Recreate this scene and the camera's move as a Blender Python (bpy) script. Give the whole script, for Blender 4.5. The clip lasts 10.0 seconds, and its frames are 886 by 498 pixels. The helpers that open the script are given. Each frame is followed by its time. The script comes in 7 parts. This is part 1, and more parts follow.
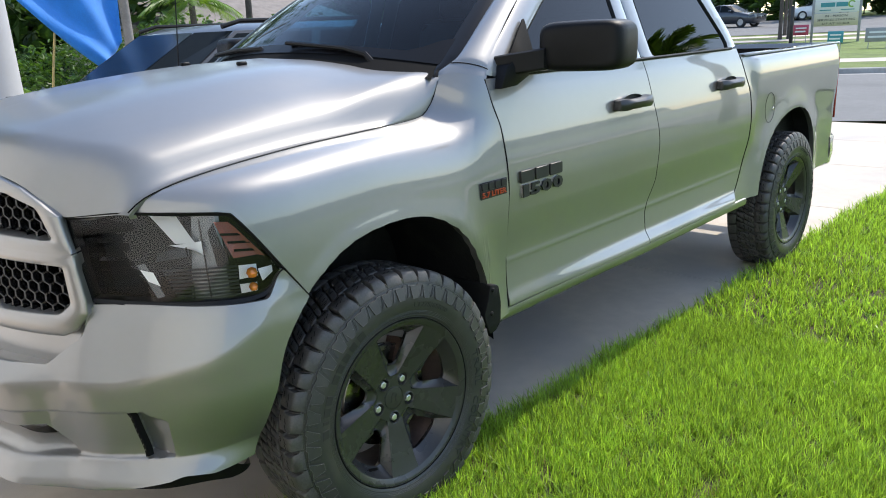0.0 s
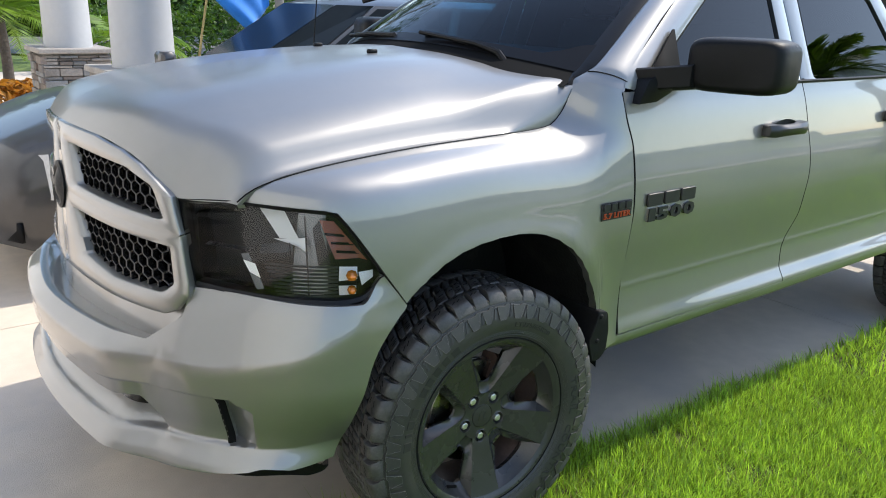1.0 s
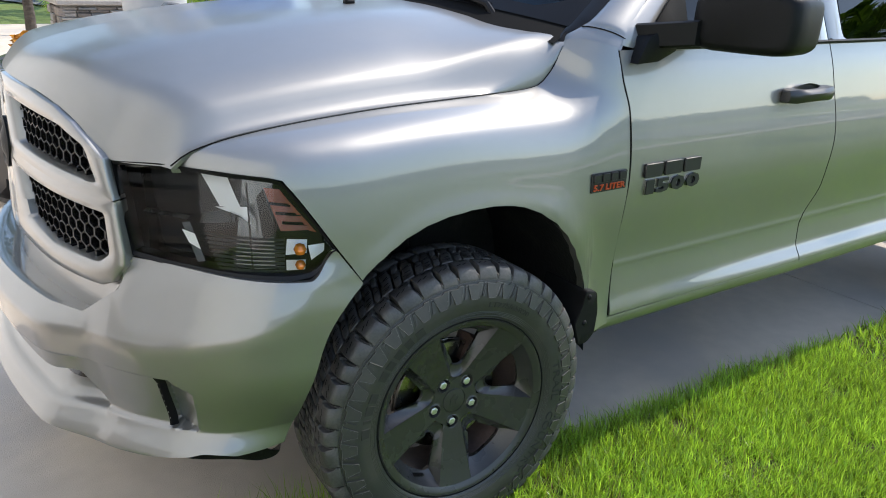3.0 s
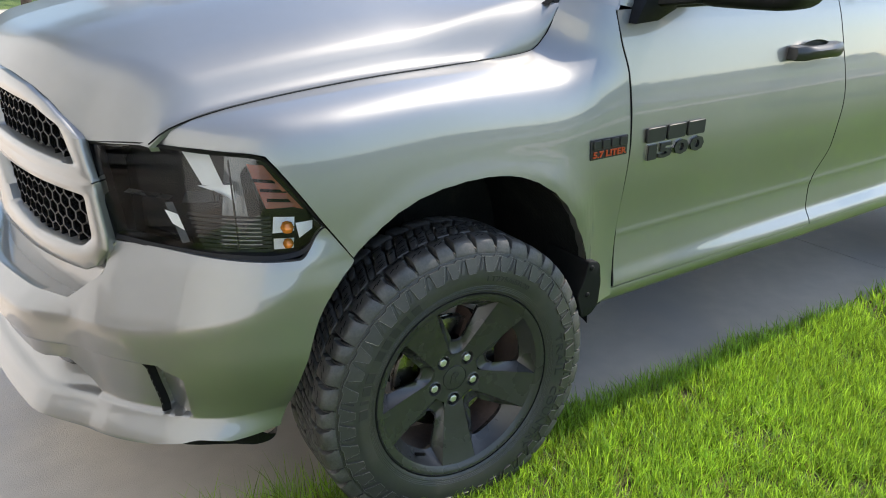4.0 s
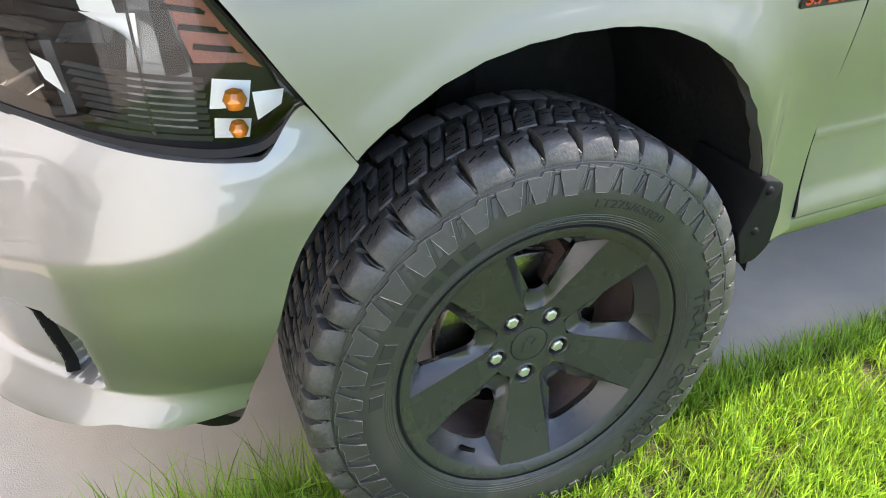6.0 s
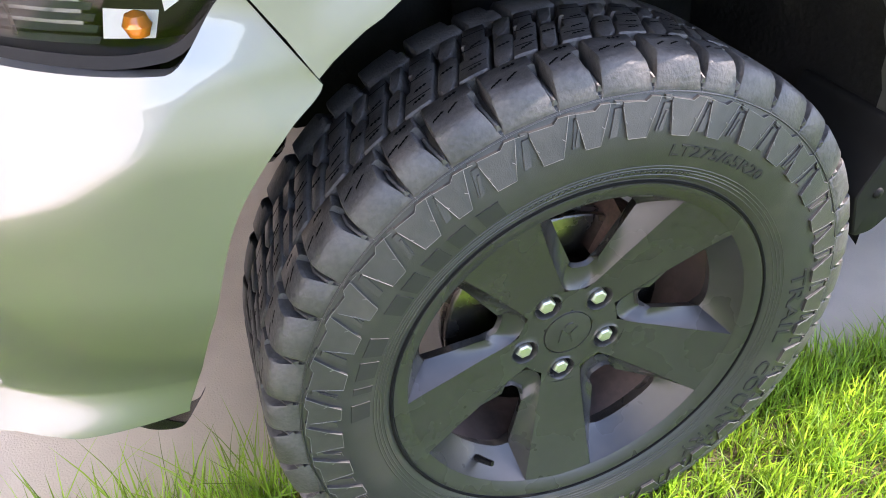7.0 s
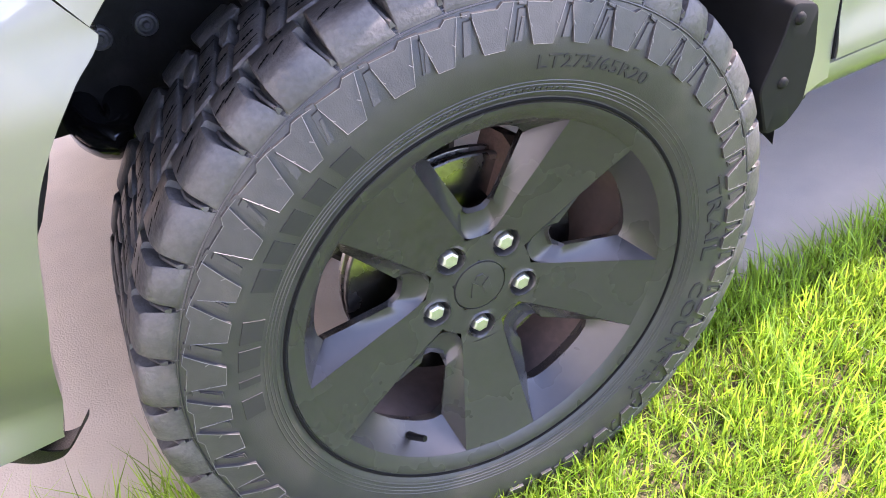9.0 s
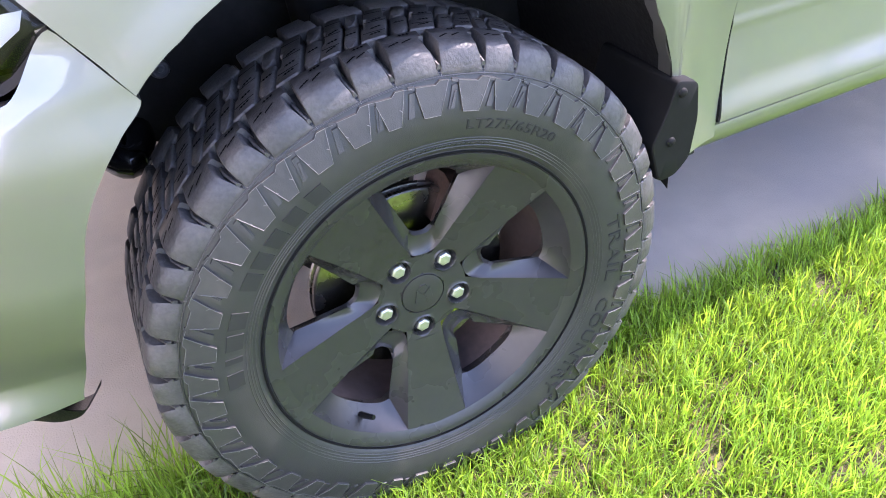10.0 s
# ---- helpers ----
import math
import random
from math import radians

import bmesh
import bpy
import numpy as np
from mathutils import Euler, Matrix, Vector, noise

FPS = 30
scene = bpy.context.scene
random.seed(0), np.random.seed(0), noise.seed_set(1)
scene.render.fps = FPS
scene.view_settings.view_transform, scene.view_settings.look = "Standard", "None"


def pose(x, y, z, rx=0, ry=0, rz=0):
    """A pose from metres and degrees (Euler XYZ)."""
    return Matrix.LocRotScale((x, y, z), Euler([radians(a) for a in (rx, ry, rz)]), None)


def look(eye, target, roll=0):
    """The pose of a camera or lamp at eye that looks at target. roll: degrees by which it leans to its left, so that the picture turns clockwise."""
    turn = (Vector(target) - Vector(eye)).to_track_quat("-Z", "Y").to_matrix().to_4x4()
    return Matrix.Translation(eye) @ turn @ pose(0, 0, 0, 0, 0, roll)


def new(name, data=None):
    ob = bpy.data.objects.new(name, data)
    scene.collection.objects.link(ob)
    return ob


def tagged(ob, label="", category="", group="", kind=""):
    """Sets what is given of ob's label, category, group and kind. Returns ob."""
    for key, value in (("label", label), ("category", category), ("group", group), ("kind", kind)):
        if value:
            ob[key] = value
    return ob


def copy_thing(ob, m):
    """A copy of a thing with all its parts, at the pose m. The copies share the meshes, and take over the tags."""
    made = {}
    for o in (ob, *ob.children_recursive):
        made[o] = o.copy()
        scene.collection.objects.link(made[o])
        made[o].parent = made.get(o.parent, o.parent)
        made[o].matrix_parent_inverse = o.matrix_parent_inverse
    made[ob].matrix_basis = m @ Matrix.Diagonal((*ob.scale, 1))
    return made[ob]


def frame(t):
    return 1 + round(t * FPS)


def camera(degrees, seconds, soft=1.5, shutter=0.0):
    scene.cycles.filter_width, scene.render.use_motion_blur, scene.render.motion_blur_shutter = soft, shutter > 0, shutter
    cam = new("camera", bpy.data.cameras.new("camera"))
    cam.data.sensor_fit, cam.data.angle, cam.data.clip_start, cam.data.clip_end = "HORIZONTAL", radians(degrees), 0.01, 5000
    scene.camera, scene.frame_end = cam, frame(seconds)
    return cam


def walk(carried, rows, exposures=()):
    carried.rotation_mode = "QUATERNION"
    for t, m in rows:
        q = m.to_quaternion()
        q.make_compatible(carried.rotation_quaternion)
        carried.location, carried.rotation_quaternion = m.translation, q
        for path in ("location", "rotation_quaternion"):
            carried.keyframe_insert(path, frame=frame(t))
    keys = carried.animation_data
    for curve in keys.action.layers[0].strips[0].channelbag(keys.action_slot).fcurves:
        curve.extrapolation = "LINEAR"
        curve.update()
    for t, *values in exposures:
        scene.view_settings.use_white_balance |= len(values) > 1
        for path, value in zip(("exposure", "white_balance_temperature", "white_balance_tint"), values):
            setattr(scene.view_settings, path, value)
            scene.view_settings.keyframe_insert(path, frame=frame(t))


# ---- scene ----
cam = camera(60.1, 10.0, 1.0)
METRES = 2.288
ROWS = [
    (0.0, 0.0, 0.0, 0.0, 0.0, 0.0, -0.0),
    (0.5, 0.0028, 0.0144, 0.0157, 5.86, -0.15, -3.4),
    (1.0, 0.0012, 0.0527, 0.049, 8.68, -2.19, -7.14),
    (1.5, -0.0088, 0.0948, 0.0574, 2.98, -1.78, -7.86),
    (2.0, 0.0104, 0.1301, 0.0691, 3.62, -2.39, -8.44),
    (2.5, 0.0532, 0.1394, 0.0689, 9.51, -4.24, -9.75),
    (4.0, 0.0753, 0.1849, 0.0685, 11.83, -7.47, -6.62),
    (4.5, 0.079, 0.2438, 0.0552, 12.77, -14.27, -6.5),
    (5.0, 0.0549, 0.3274, 0.0658, 12.19, -15.51, -8.28),
    (5.5, 0.0394, 0.4352, 0.0721, 16.32, -16.63, -8.97),
    (7.0, -0.0101, 0.6864, 0.0141, 23.9, -24.15, -9.62),
    (7.5, -0.0087, 0.6993, 0.0177, 22.3, -23.77, -9.46),
    (8.0, -0.0105, 0.7015, 0.0168, 21.24, -23.87, -9.31),
    (8.5, 0.0038, 0.7182, 0.0071, 20.02, -24.34, -6.64),
    (9.0, 0.0288, 0.7321, -0.0132, 18.49, -24.31, -1.86),
    (9.5, 0.0432, 0.7265, -0.0124, 17.33, -24.15, -0.72),
    (10.0, 0.0757, 0.6453, 0.0339, 17.87, -23.37, -4.74),
]
walk(cam, [(t, pose(-1.5761, -2.6716, 1.6059, -15.967, 2.666, -47.49) @ pose(METRES * x, METRES * y, METRES * z, 90 + pitch, roll, yaw)) for t, x, y, z, yaw, pitch, roll in ROWS],
     exposures=[(0.0, 1.24, 6720, 10), (2.5, 1.29, 6720, 10), (3.9, 1.37, 6820, 10), (4.5, 1.83, 7150, 10), (5.5, 2.18, 7100, 12), (7.0, 2.74, 6900, 24), (8.0, 3.06, 6900, 32), (9.0, 3.03, 6700, 36), (9.5, 2.95, 6550, 35), (10.0, 2.85, 6350, 33)])

# ---- world and sun ----
SUN = Vector((0.825, -0.045, 1.0)).normalized()
world = bpy.data.worlds.new("sky")
scene.world = world
world.use_nodes = True
wn = world.node_tree.nodes
sky = wn.new("ShaderNodeTexSky")
sky.sky_type = "NISHITA"
sky.sun_disc = False
sky.sun_elevation = math.asin(SUN.z)
sky.sun_rotation = math.atan2(SUN.x, SUN.y)
sky.air_density, sky.dust_density, sky.ozone_density = 1.0, 0.6, 1.0
wn["Background"].inputs["Strength"].default_value = 0.15
world.node_tree.links.new(sky.outputs["Color"], wn["Background"].inputs["Color"])
sun = new("sun", bpy.data.lights.new("sun", "SUN"))
sun.data.energy, sun.data.angle, sun.data.color = 1.95, radians(0.55), (1.0, 0.95, 0.87)
sun.matrix_world = look(SUN * 30, (0, 0, 0))


# ---- materials ----
def mat(name, color, rough=0.5, metal=0.0, coat=0.0, coat_rough=0.03, noise_scale=0.0, vary=0.0, bump=0.0, bump_scale=200.0,
        rand=0.0, spec=0.5, rough_vary=0.0, sheen=0.0, stain=None, stain_scale=2.0, stain_lo=0.5, island=0.0, coat_ior=1.5):
    """A principled material: colour varied at two scales, relief by a fine noise, and stains of a second colour."""
    m = bpy.data.materials.new(name)
    m.use_nodes = True
    nt = m.node_tree
    n, l = nt.nodes, nt.links
    b = n["Principled BSDF"]
    b.inputs["Base Color"].default_value = (*color, 1)
    b.inputs["Roughness"].default_value = rough
    b.inputs["Metallic"].default_value = metal
    b.inputs["Coat Weight"].default_value = coat
    b.inputs["Coat Roughness"].default_value = coat_rough
    b.inputs["Coat IOR"].default_value = coat_ior
    b.inputs["Specular IOR Level"].default_value = spec
    b.inputs["Sheen Weight"].default_value = sheen
    co = n.new("ShaderNodeTexCoord").outputs["Object"]
    out = None

    def noise_tex(scale, detail=4.0):
        t = n.new("ShaderNodeTexNoise")
        t.inputs["Scale"].default_value, t.inputs["Detail"].default_value = scale, detail
        l.new(co, t.inputs["Vector"])
        return t.outputs["Fac"]

    def ranged(sock, a, bb, lo=0.3, hi=0.7):
        t = n.new("ShaderNodeMapRange")
        for key, v in (("From Min", lo), ("From Max", hi), ("To Min", a), ("To Max", bb)):
            t.inputs[key].default_value = v
        l.new(sock, t.inputs["Value"])
        return t.outputs["Result"]

    def times(color_sock, fac_sock):
        t = n.new("ShaderNodeMix")
        t.data_type, t.blend_type = "RGBA", "MULTIPLY"
        t.inputs["Factor"].default_value = 1
        if color_sock is None:
            t.inputs["A"].default_value = (*color, 1)
        else:
            l.new(color_sock, t.inputs["A"])
        l.new(fac_sock, t.inputs["B"])
        return t.outputs["Result"]

    if vary:
        out = times(out, ranged(noise_tex(noise_scale), 1 - vary, 1 + vary))
        out = times(out, ranged(noise_tex(noise_scale * 9, 2.0), 1 - vary * 0.6, 1 + vary * 0.6))
    if rand:
        out = times(out, ranged(n.new("ShaderNodeObjectInfo").outputs["Random"], 1 - rand, 1 + rand, 0, 1))
    if island:
        out = times(out, ranged(n.new("ShaderNodeNewGeometry").outputs["Random Per Island"], 1 - island, 1 + island, 0, 1))
    if stain:
        t = n.new("ShaderNodeMix")
        t.data_type = "RGBA"
        l.new(ranged(noise_tex(stain_scale, 6.0), 0, 1, stain_lo, stain_lo + 0.18), t.inputs["Factor"])
        if out is None:
            t.inputs["A"].default_value = (*color, 1)
        else:
            l.new(out, t.inputs["A"])
        t.inputs["B"].default_value = (*stain, 1)
        out = t.outputs["Result"]
    if out is not None:
        l.new(out, b.inputs["Base Color"])
    if rough_vary:
        l.new(ranged(noise_tex(noise_scale or 8.0), rough - rough_vary, rough + rough_vary), b.inputs["Roughness"])
    if bump:
        t = n.new("ShaderNodeBump")
        t.inputs["Strength"].default_value = 1.0
        t.inputs["Distance"].default_value = bump
        l.new(noise_tex(bump_scale, 3.0), t.inputs["Height"])
        l.new(t.outputs["Normal"], b.inputs["Normal"])
    return m


def glass_mat(name, tint, ior=1.5, rough=0.0):
    """A thin pane: what lies behind it shows through its tint, and Fresnel drives its gloss."""
    m = bpy.data.materials.new(name)
    m.use_nodes = True
    nt = m.node_tree
    n, l = nt.nodes, nt.links
    n.remove(n["Principled BSDF"])
    tr, gl, fr, mix = (n.new(k) for k in ("ShaderNodeBsdfTransparent", "ShaderNodeBsdfGlossy", "ShaderNodeFresnel", "ShaderNodeMixShader"))
    tr.inputs["Color"].default_value = (*tint, 1)
    gl.inputs["Roughness"].default_value = rough
    fr.inputs["IOR"].default_value = ior
    l.new(fr.outputs[0], mix.inputs[0])
    l.new(tr.outputs[0], mix.inputs[1])
    l.new(gl.outputs[0], mix.inputs[2])
    l.new(mix.outputs[0], n["Material Output"].inputs["Surface"])
    return m


PAINT = mat("silver_paint", (0.27, 0.265, 0.256), 0.46, 0.86, coat=1.0, coat_rough=0.02, coat_ior=1.6, noise_scale=3.0, vary=0.012, rough_vary=0.02)
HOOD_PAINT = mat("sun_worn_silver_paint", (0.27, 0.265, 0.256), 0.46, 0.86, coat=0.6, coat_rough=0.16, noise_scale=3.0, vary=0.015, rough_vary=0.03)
PLASTIC = mat("black_plastic", (0.006, 0.006, 0.0065), 0.42, spec=0.16, bump=0.0004, bump_scale=900, noise_scale=4, vary=0.15)
LINER = mat("arch_liner", (0.010, 0.010, 0.0105), 0.55, spec=0.25, bump=0.002, bump_scale=90, noise_scale=5, vary=0.3, stain=(0.026, 0.025, 0.023), stain_scale=9, stain_lo=0.54)
GLOSS_BLACK = mat("gloss_black", (0.008, 0.008, 0.009), 0.16, coat=0.5, noise_scale=5, vary=0.05)
RUBBER = mat("tyre_rubber", (0.034, 0.033, 0.032), 0.38, noise_scale=6, vary=0.12, bump=0.0003, bump_scale=700, rough_vary=0.07, stain=(0.062, 0.056, 0.048), stain_scale=7, stain_lo=0.57)
TREAD = mat("tread_rubber", (0.058, 0.055, 0.053), 0.50, noise_scale=18, vary=0.35, bump=0.0011, bump_scale=200, rough_vary=0.1, stain=(0.085, 0.073, 0.064), stain_scale=16, stain_lo=0.58)
# slightly lighter tyre rubber, colouring in the sun on the sidewall teeth
LIT_RUBBER = mat("lit_tooth_rubber", (0.038, 0.037, 0.036), 0.44, noise_scale=9, vary=0.15, bump=0.0003, bump_scale=600, stain=(0.058, 0.053, 0.048), stain_scale=14, stain_lo=0.55)
MARK = mat("moulded_mark", (0.017, 0.017, 0.017), 0.6, noise_scale=30, vary=0.1)
FLASH_GLINT = mat("mould_line_glint", (0.16, 0.155, 0.15), 0.35, noise_scale=60, vary=0.3)
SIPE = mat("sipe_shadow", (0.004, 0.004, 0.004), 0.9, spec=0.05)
BARREL = mat("dusty_wheel_barrel", (0.085, 0.060, 0.052), 0.55, 0.2, noise_scale=9, vary=0.25, rough_vary=0.1, stain=(0.05, 0.038, 0.034), stain_scale=12, stain_lo=0.5)
NUT = mat("dull_chrome_nut", (0.62, 0.62, 0.57), 0.42, 0.9, noise_scale=30, vary=0.08)
RIM = mat("satin_black_rim", (0.034, 0.033, 0.032), 0.28, 0.1, spec=0.55, noise_scale=7, vary=0.12, bump=0.00015, bump_scale=900, rough_vary=0.07)
CHROME = mat("chrome", (0.80, 0.80, 0.78), 0.26, 1.0, noise_scale=12, vary=0.05, rough_vary=0.04)
STEEL = mat("brake_steel", (0.34, 0.32, 0.30), 0.24, 1.0, noise_scale=14, vary=0.2, rough_vary=0.1)
RUST = mat("rusty_iron", (0.10, 0.06, 0.045), 0.75, 0.2, noise_scale=22, vary=0.35, bump=0.001, bump_scale=150)
UNDER = mat("underbody_black", (0.007, 0.007, 0.007), 0.65, spec=0.2, noise_scale=4, vary=0.3)
SEAM = mat("panel_gap_black", (0.006, 0.006, 0.006), 0.8, spec=0.1)
CONCRETE = mat("driveway_concrete", (0.585, 0.505, 0.418), 0.86, noise_scale=1.3, vary=0.07, bump=0.0016, bump_scale=260, stain=(0.45, 0.41, 0.37), stain_scale=0.9, stain_lo=0.52, rand=0.03)
JOINT = mat("joint_dirt", (0.16, 0.15, 0.13), 0.95, noise_scale=6, vary=0.25)
ASPHALT = mat("old_asphalt", (0.17, 0.17, 0.168), 0.9, noise_scale=0.6, vary=0.09, bump=0.004, bump_scale=120, stain=(0.12, 0.12, 0.12), stain_scale=0.3, stain_lo=0.54)
SOIL = mat("thatch_soil", (0.10, 0.085, 0.045), 0.95, noise_scale=7, vary=0.35, bump=0.012, bump_scale=60, stain=(0.18, 0.13, 0.075), stain_scale=9, stain_lo=0.55)
LAWN = mat("far_lawn", (0.14, 0.195, 0.045), 0.9, noise_scale=1.6, vary=0.22, bump=0.02, bump_scale=40, stain=(0.17, 0.19, 0.05), stain_scale=0.5, stain_lo=0.56)
FRIT = mat("black_glass_print", (0.006, 0.006, 0.007), 0.35, spec=0.15, noise_scale=6, vary=0.1)
WIN_DARK = glass_mat("tinted_glass", (0.02, 0.03, 0.04), 1.45)
WIN_CLEAR = glass_mat("windscreen_glass", (0.20, 0.46, 0.62), 1.36)
WIN_SIDE = glass_mat("lightly_tinted_glass", (0.34, 0.52, 0.58), 1.40)
LENS = glass_mat("headlight_lens", (0.97, 0.98, 0.98), 1.48)


def leafy(name, color, trans, vary=0.2, rough=0.45, share=0.34):
    """Leaves and blades: they let part of the light through, and vary piece by piece."""
    m = mat(name, color, rough, island=vary, noise_scale=2.0, vary=0.14)
    n, l = m.node_tree.nodes, m.node_tree.links
    b = n["Principled BSDF"]
    tr, add = n.new("ShaderNodeBsdfTranslucent"), n.new("ShaderNodeMixShader")
    tint = n.new("ShaderNodeMix")
    tint.data_type, tint.blend_type = "RGBA", "MULTIPLY"
    tint.inputs["Factor"].default_value = 1
    l.new(b.inputs["Base Color"].links[0].from_socket, tint.inputs["A"])
    tint.inputs["B"].default_value = (*trans, 1)
    l.new(tint.outputs["Result"], tr.inputs["Color"])
    add.inputs[0].default_value = share
    l.new(b.outputs[0], add.inputs[1])
    l.new(tr.outputs[0], add.inputs[2])
    l.new(add.outputs[0], n["Material Output"].inputs["Surface"])
    return m


GRASS = leafy("grass_blades", (0.24, 0.375, 0.062), (1.5, 1.48, 0.70), 0.6, 0.34, 0.55)
DRY = leafy("dry_blades", (0.42, 0.34, 0.16), (1.1, 1.0, 0.7), 0.35, 0.6)


# ---- building helpers ----
def part(name, shape, material, parent=None, label="", smooth=True, thick=0.0, bevel=0.0, angle=38, both=None):
    """Links a shape (vertices, faces) as one mesh object under a thing or a part."""
    me = bpy.data.meshes.new(name)
    me.from_pydata([tuple(v) for v in shape[0]], [], shape[1])
    me.materials.append(material)
    if both is not None:
        me.materials.append(both)
        me.polygons.foreach_set("material_index", shape[2])
    if smooth:
        me.shade_smooth()
        me.set_sharp_from_angle(angle=radians(angle))
    me.update()
    ob = new(name, me)
    if parent is not None:
        ob.parent = parent
    if label:
        tagged(ob, label)
    if thick:
        mod = ob.modifiers.new("thickness", "SOLIDIFY")
        mod.thickness, mod.offset = thick, -1
    if bevel:
        mod = ob.modifiers.new("bevel", "BEVEL")
        mod.width, mod.segments, mod.limit_method = bevel, 2, "ANGLE"
    return ob


def thing(name, label, category, at=(0, 0, 0), group="", kind=""):
    ob = new(name)
    ob.location = at
    return tagged(ob, label, category, group, kind)


def merge(*shapes):
    v, f = [], []
    for sv, sf in shapes:
        k = len(v)
        v.extend(sv)
        f.extend([tuple(i + k for i in face) for face in sf])
    return v, f


def moved(shape, m):
    return [tuple(m @ Vector(v)) for v in shape[0]], shape[1]


def flipped(shape):
    """The mirror image on the other side of the middle plane y = 0."""
    return [(v[0], -v[1], v[2]) for v in shape[0]], [tuple(reversed(f)) for f in shape[1]]


def grid(rows):
    """A sheet through rows of points, all of one length."""
    n = len(rows[0])
    v = [tuple(p) for r in rows for p in r]
    f = [(i * n + j, i * n + j + 1, (i + 1) * n + j + 1, (i + 1) * n + j) for i in range(len(rows) - 1) for j in range(n - 1)]
    return v, f


def tube_rows(rows, cap=True):
    """A closed skin through rings of points."""
    n = len(rows[0])
    v = [tuple(p) for r in rows for p in r]
    f = [(i * n + j, i * n + (j + 1) % n, (i + 1) * n + (j + 1) % n, (i + 1) * n + j) for i in range(len(rows) - 1) for j in range(n)]
    if cap:
        f.append(tuple(reversed(range(n))))
        f.append(tuple(range((len(rows) - 1) * n, len(rows) * n)))
    return v, f


def box(x0, y0, z0, x1, y1, z1, r=0.0):
    """A box; with r its edges are chamfered."""
    if not r:
        v = [(x, y, z) for z in (z0, z1) for y in (y0, y1) for x in (x0, x1)]
        return v, [(0, 2, 3, 1), (4, 5, 7, 6), (0, 1, 5, 4), (2, 6, 7, 3), (0, 4, 6, 2), (1, 3, 7, 5)]

    def ring(e, z):
        a, b, c, d = x0 + e, x1 - e, y0 + e, y1 - e
        return [(a + r, c, z), (b - r, c, z), (b, c + r, z), (b, d - r, z), (b - r, d, z), (a + r, d, z), (a, d - r, z), (a, c + r, z)]
    return tube_rows([ring(r * 0.6, z0), ring(0, z0 + r), ring(0, z1 - r), ring(r * 0.6, z1)])


def lathe(profile, n=48, a0=0.0, a1=360.0):
    """Turns (r, h) points round the z axis."""
    full = abs(a1 - a0) >= 360
    k = n if full else n + 1
    v = [(r * math.cos(radians(a0 + (a1 - a0) * i / n)), r * math.sin(radians(a0 + (a1 - a0) * i / n)), h) for r, h in profile for i in range(k)]
    f = []
    for p in range(len(profile) - 1):
        for i in range(n):
            j = (i + 1) % k
            f.append((p * k + i, p * k + j, (p + 1) * k + j, (p + 1) * k + i))
    return v, f


def pipe(points, radius, n=8, cap=True):
    """A round rod along points; radius may be one number or one a point."""
    pts = [Vector(p) for p in points]
    rows = []
    for i, p in enumerate(pts):
        d = (pts[min(i + 1, len(pts) - 1)] - pts[max(i - 1, 0)]).normalized()
        a = d.orthogonal().normalized() if i == 0 else (a - a.dot(d) * d).normalized()
        b = d.cross(a)
        r = radius[i] if isinstance(radius, (list, tuple)) else radius
        rows.append([p + r * (math.cos(2 * math.pi * k / n) * a + math.sin(2 * math.pi * k / n) * b) for k in range(n)])
    return tube_rows(rows, cap)


def outward(shape, c):
    """Turns every face so that it looks away from the point c."""
    out = []
    for f in shape[1]:
        p = [Vector(shape[0][i]) for i in f[:3]]
        n = (p[1] - p[0]).cross(p[2] - p[0])
        out.append(tuple(reversed(f)) if n.dot(p[0] - Vector(c)) < 0 else f)
    return shape[0], out


def lerp(a, b, t):
    return a + (b - a) * t


def smooth(a, b, x):
    t = min(max((x - a) / (b - a), 0.0), 1.0)
    return t * t * (3 - 2 * t)


def curve(points):
    """A function through (x, y) points, eased by cubic Hermite pieces."""
    xs, ys = [p[0] for p in points], [p[1] for p in points]
    n = len(xs)
    sl = [(ys[i + 1] - ys[i]) / (xs[i + 1] - xs[i]) for i in range(n - 1)]
    tg = [sl[0]] + [0.0 if sl[i - 1] * sl[i] <= 0 else 2 * sl[i - 1] * sl[i] / (sl[i - 1] + sl[i]) for i in range(1, n - 1)] + [sl[-1]]

    def at(x):
        if x <= xs[0]:
            return ys[0]
        if x >= xs[-1]:
            return ys[-1]
        i = max(k for k in range(n - 1) if xs[k] <= x)
        h = xs[i + 1] - xs[i]
        t = (x - xs[i]) / h
        return ((2 * t ** 3 - 3 * t ** 2 + 1) * ys[i] + (t ** 3 - 2 * t ** 2 + t) * h * tg[i]
                + (-2 * t ** 3 + 3 * t ** 2) * ys[i + 1] + (t ** 3 - t ** 2) * h * tg[i + 1])
    return at


def spline(points, n):
    """n points along a Catmull-Rom line through points."""
    p = [Vector(q) for q in points]
    p = [2 * p[0] - p[1]] + p + [2 * p[-1] - p[-2]]
    out = []
    for k in range(n):
        u = k / (n - 1) * (len(p) - 3)
        i = min(int(u), len(p) - 4)
        t = u - i
        a, b, c, d = p[i:i + 4]
        out.append(0.5 * (2 * b + (c - a) * t + (2 * a - 5 * b + 4 * c - d) * t * t + (3 * b - a - 3 * c + d) * t ** 3))
    return out


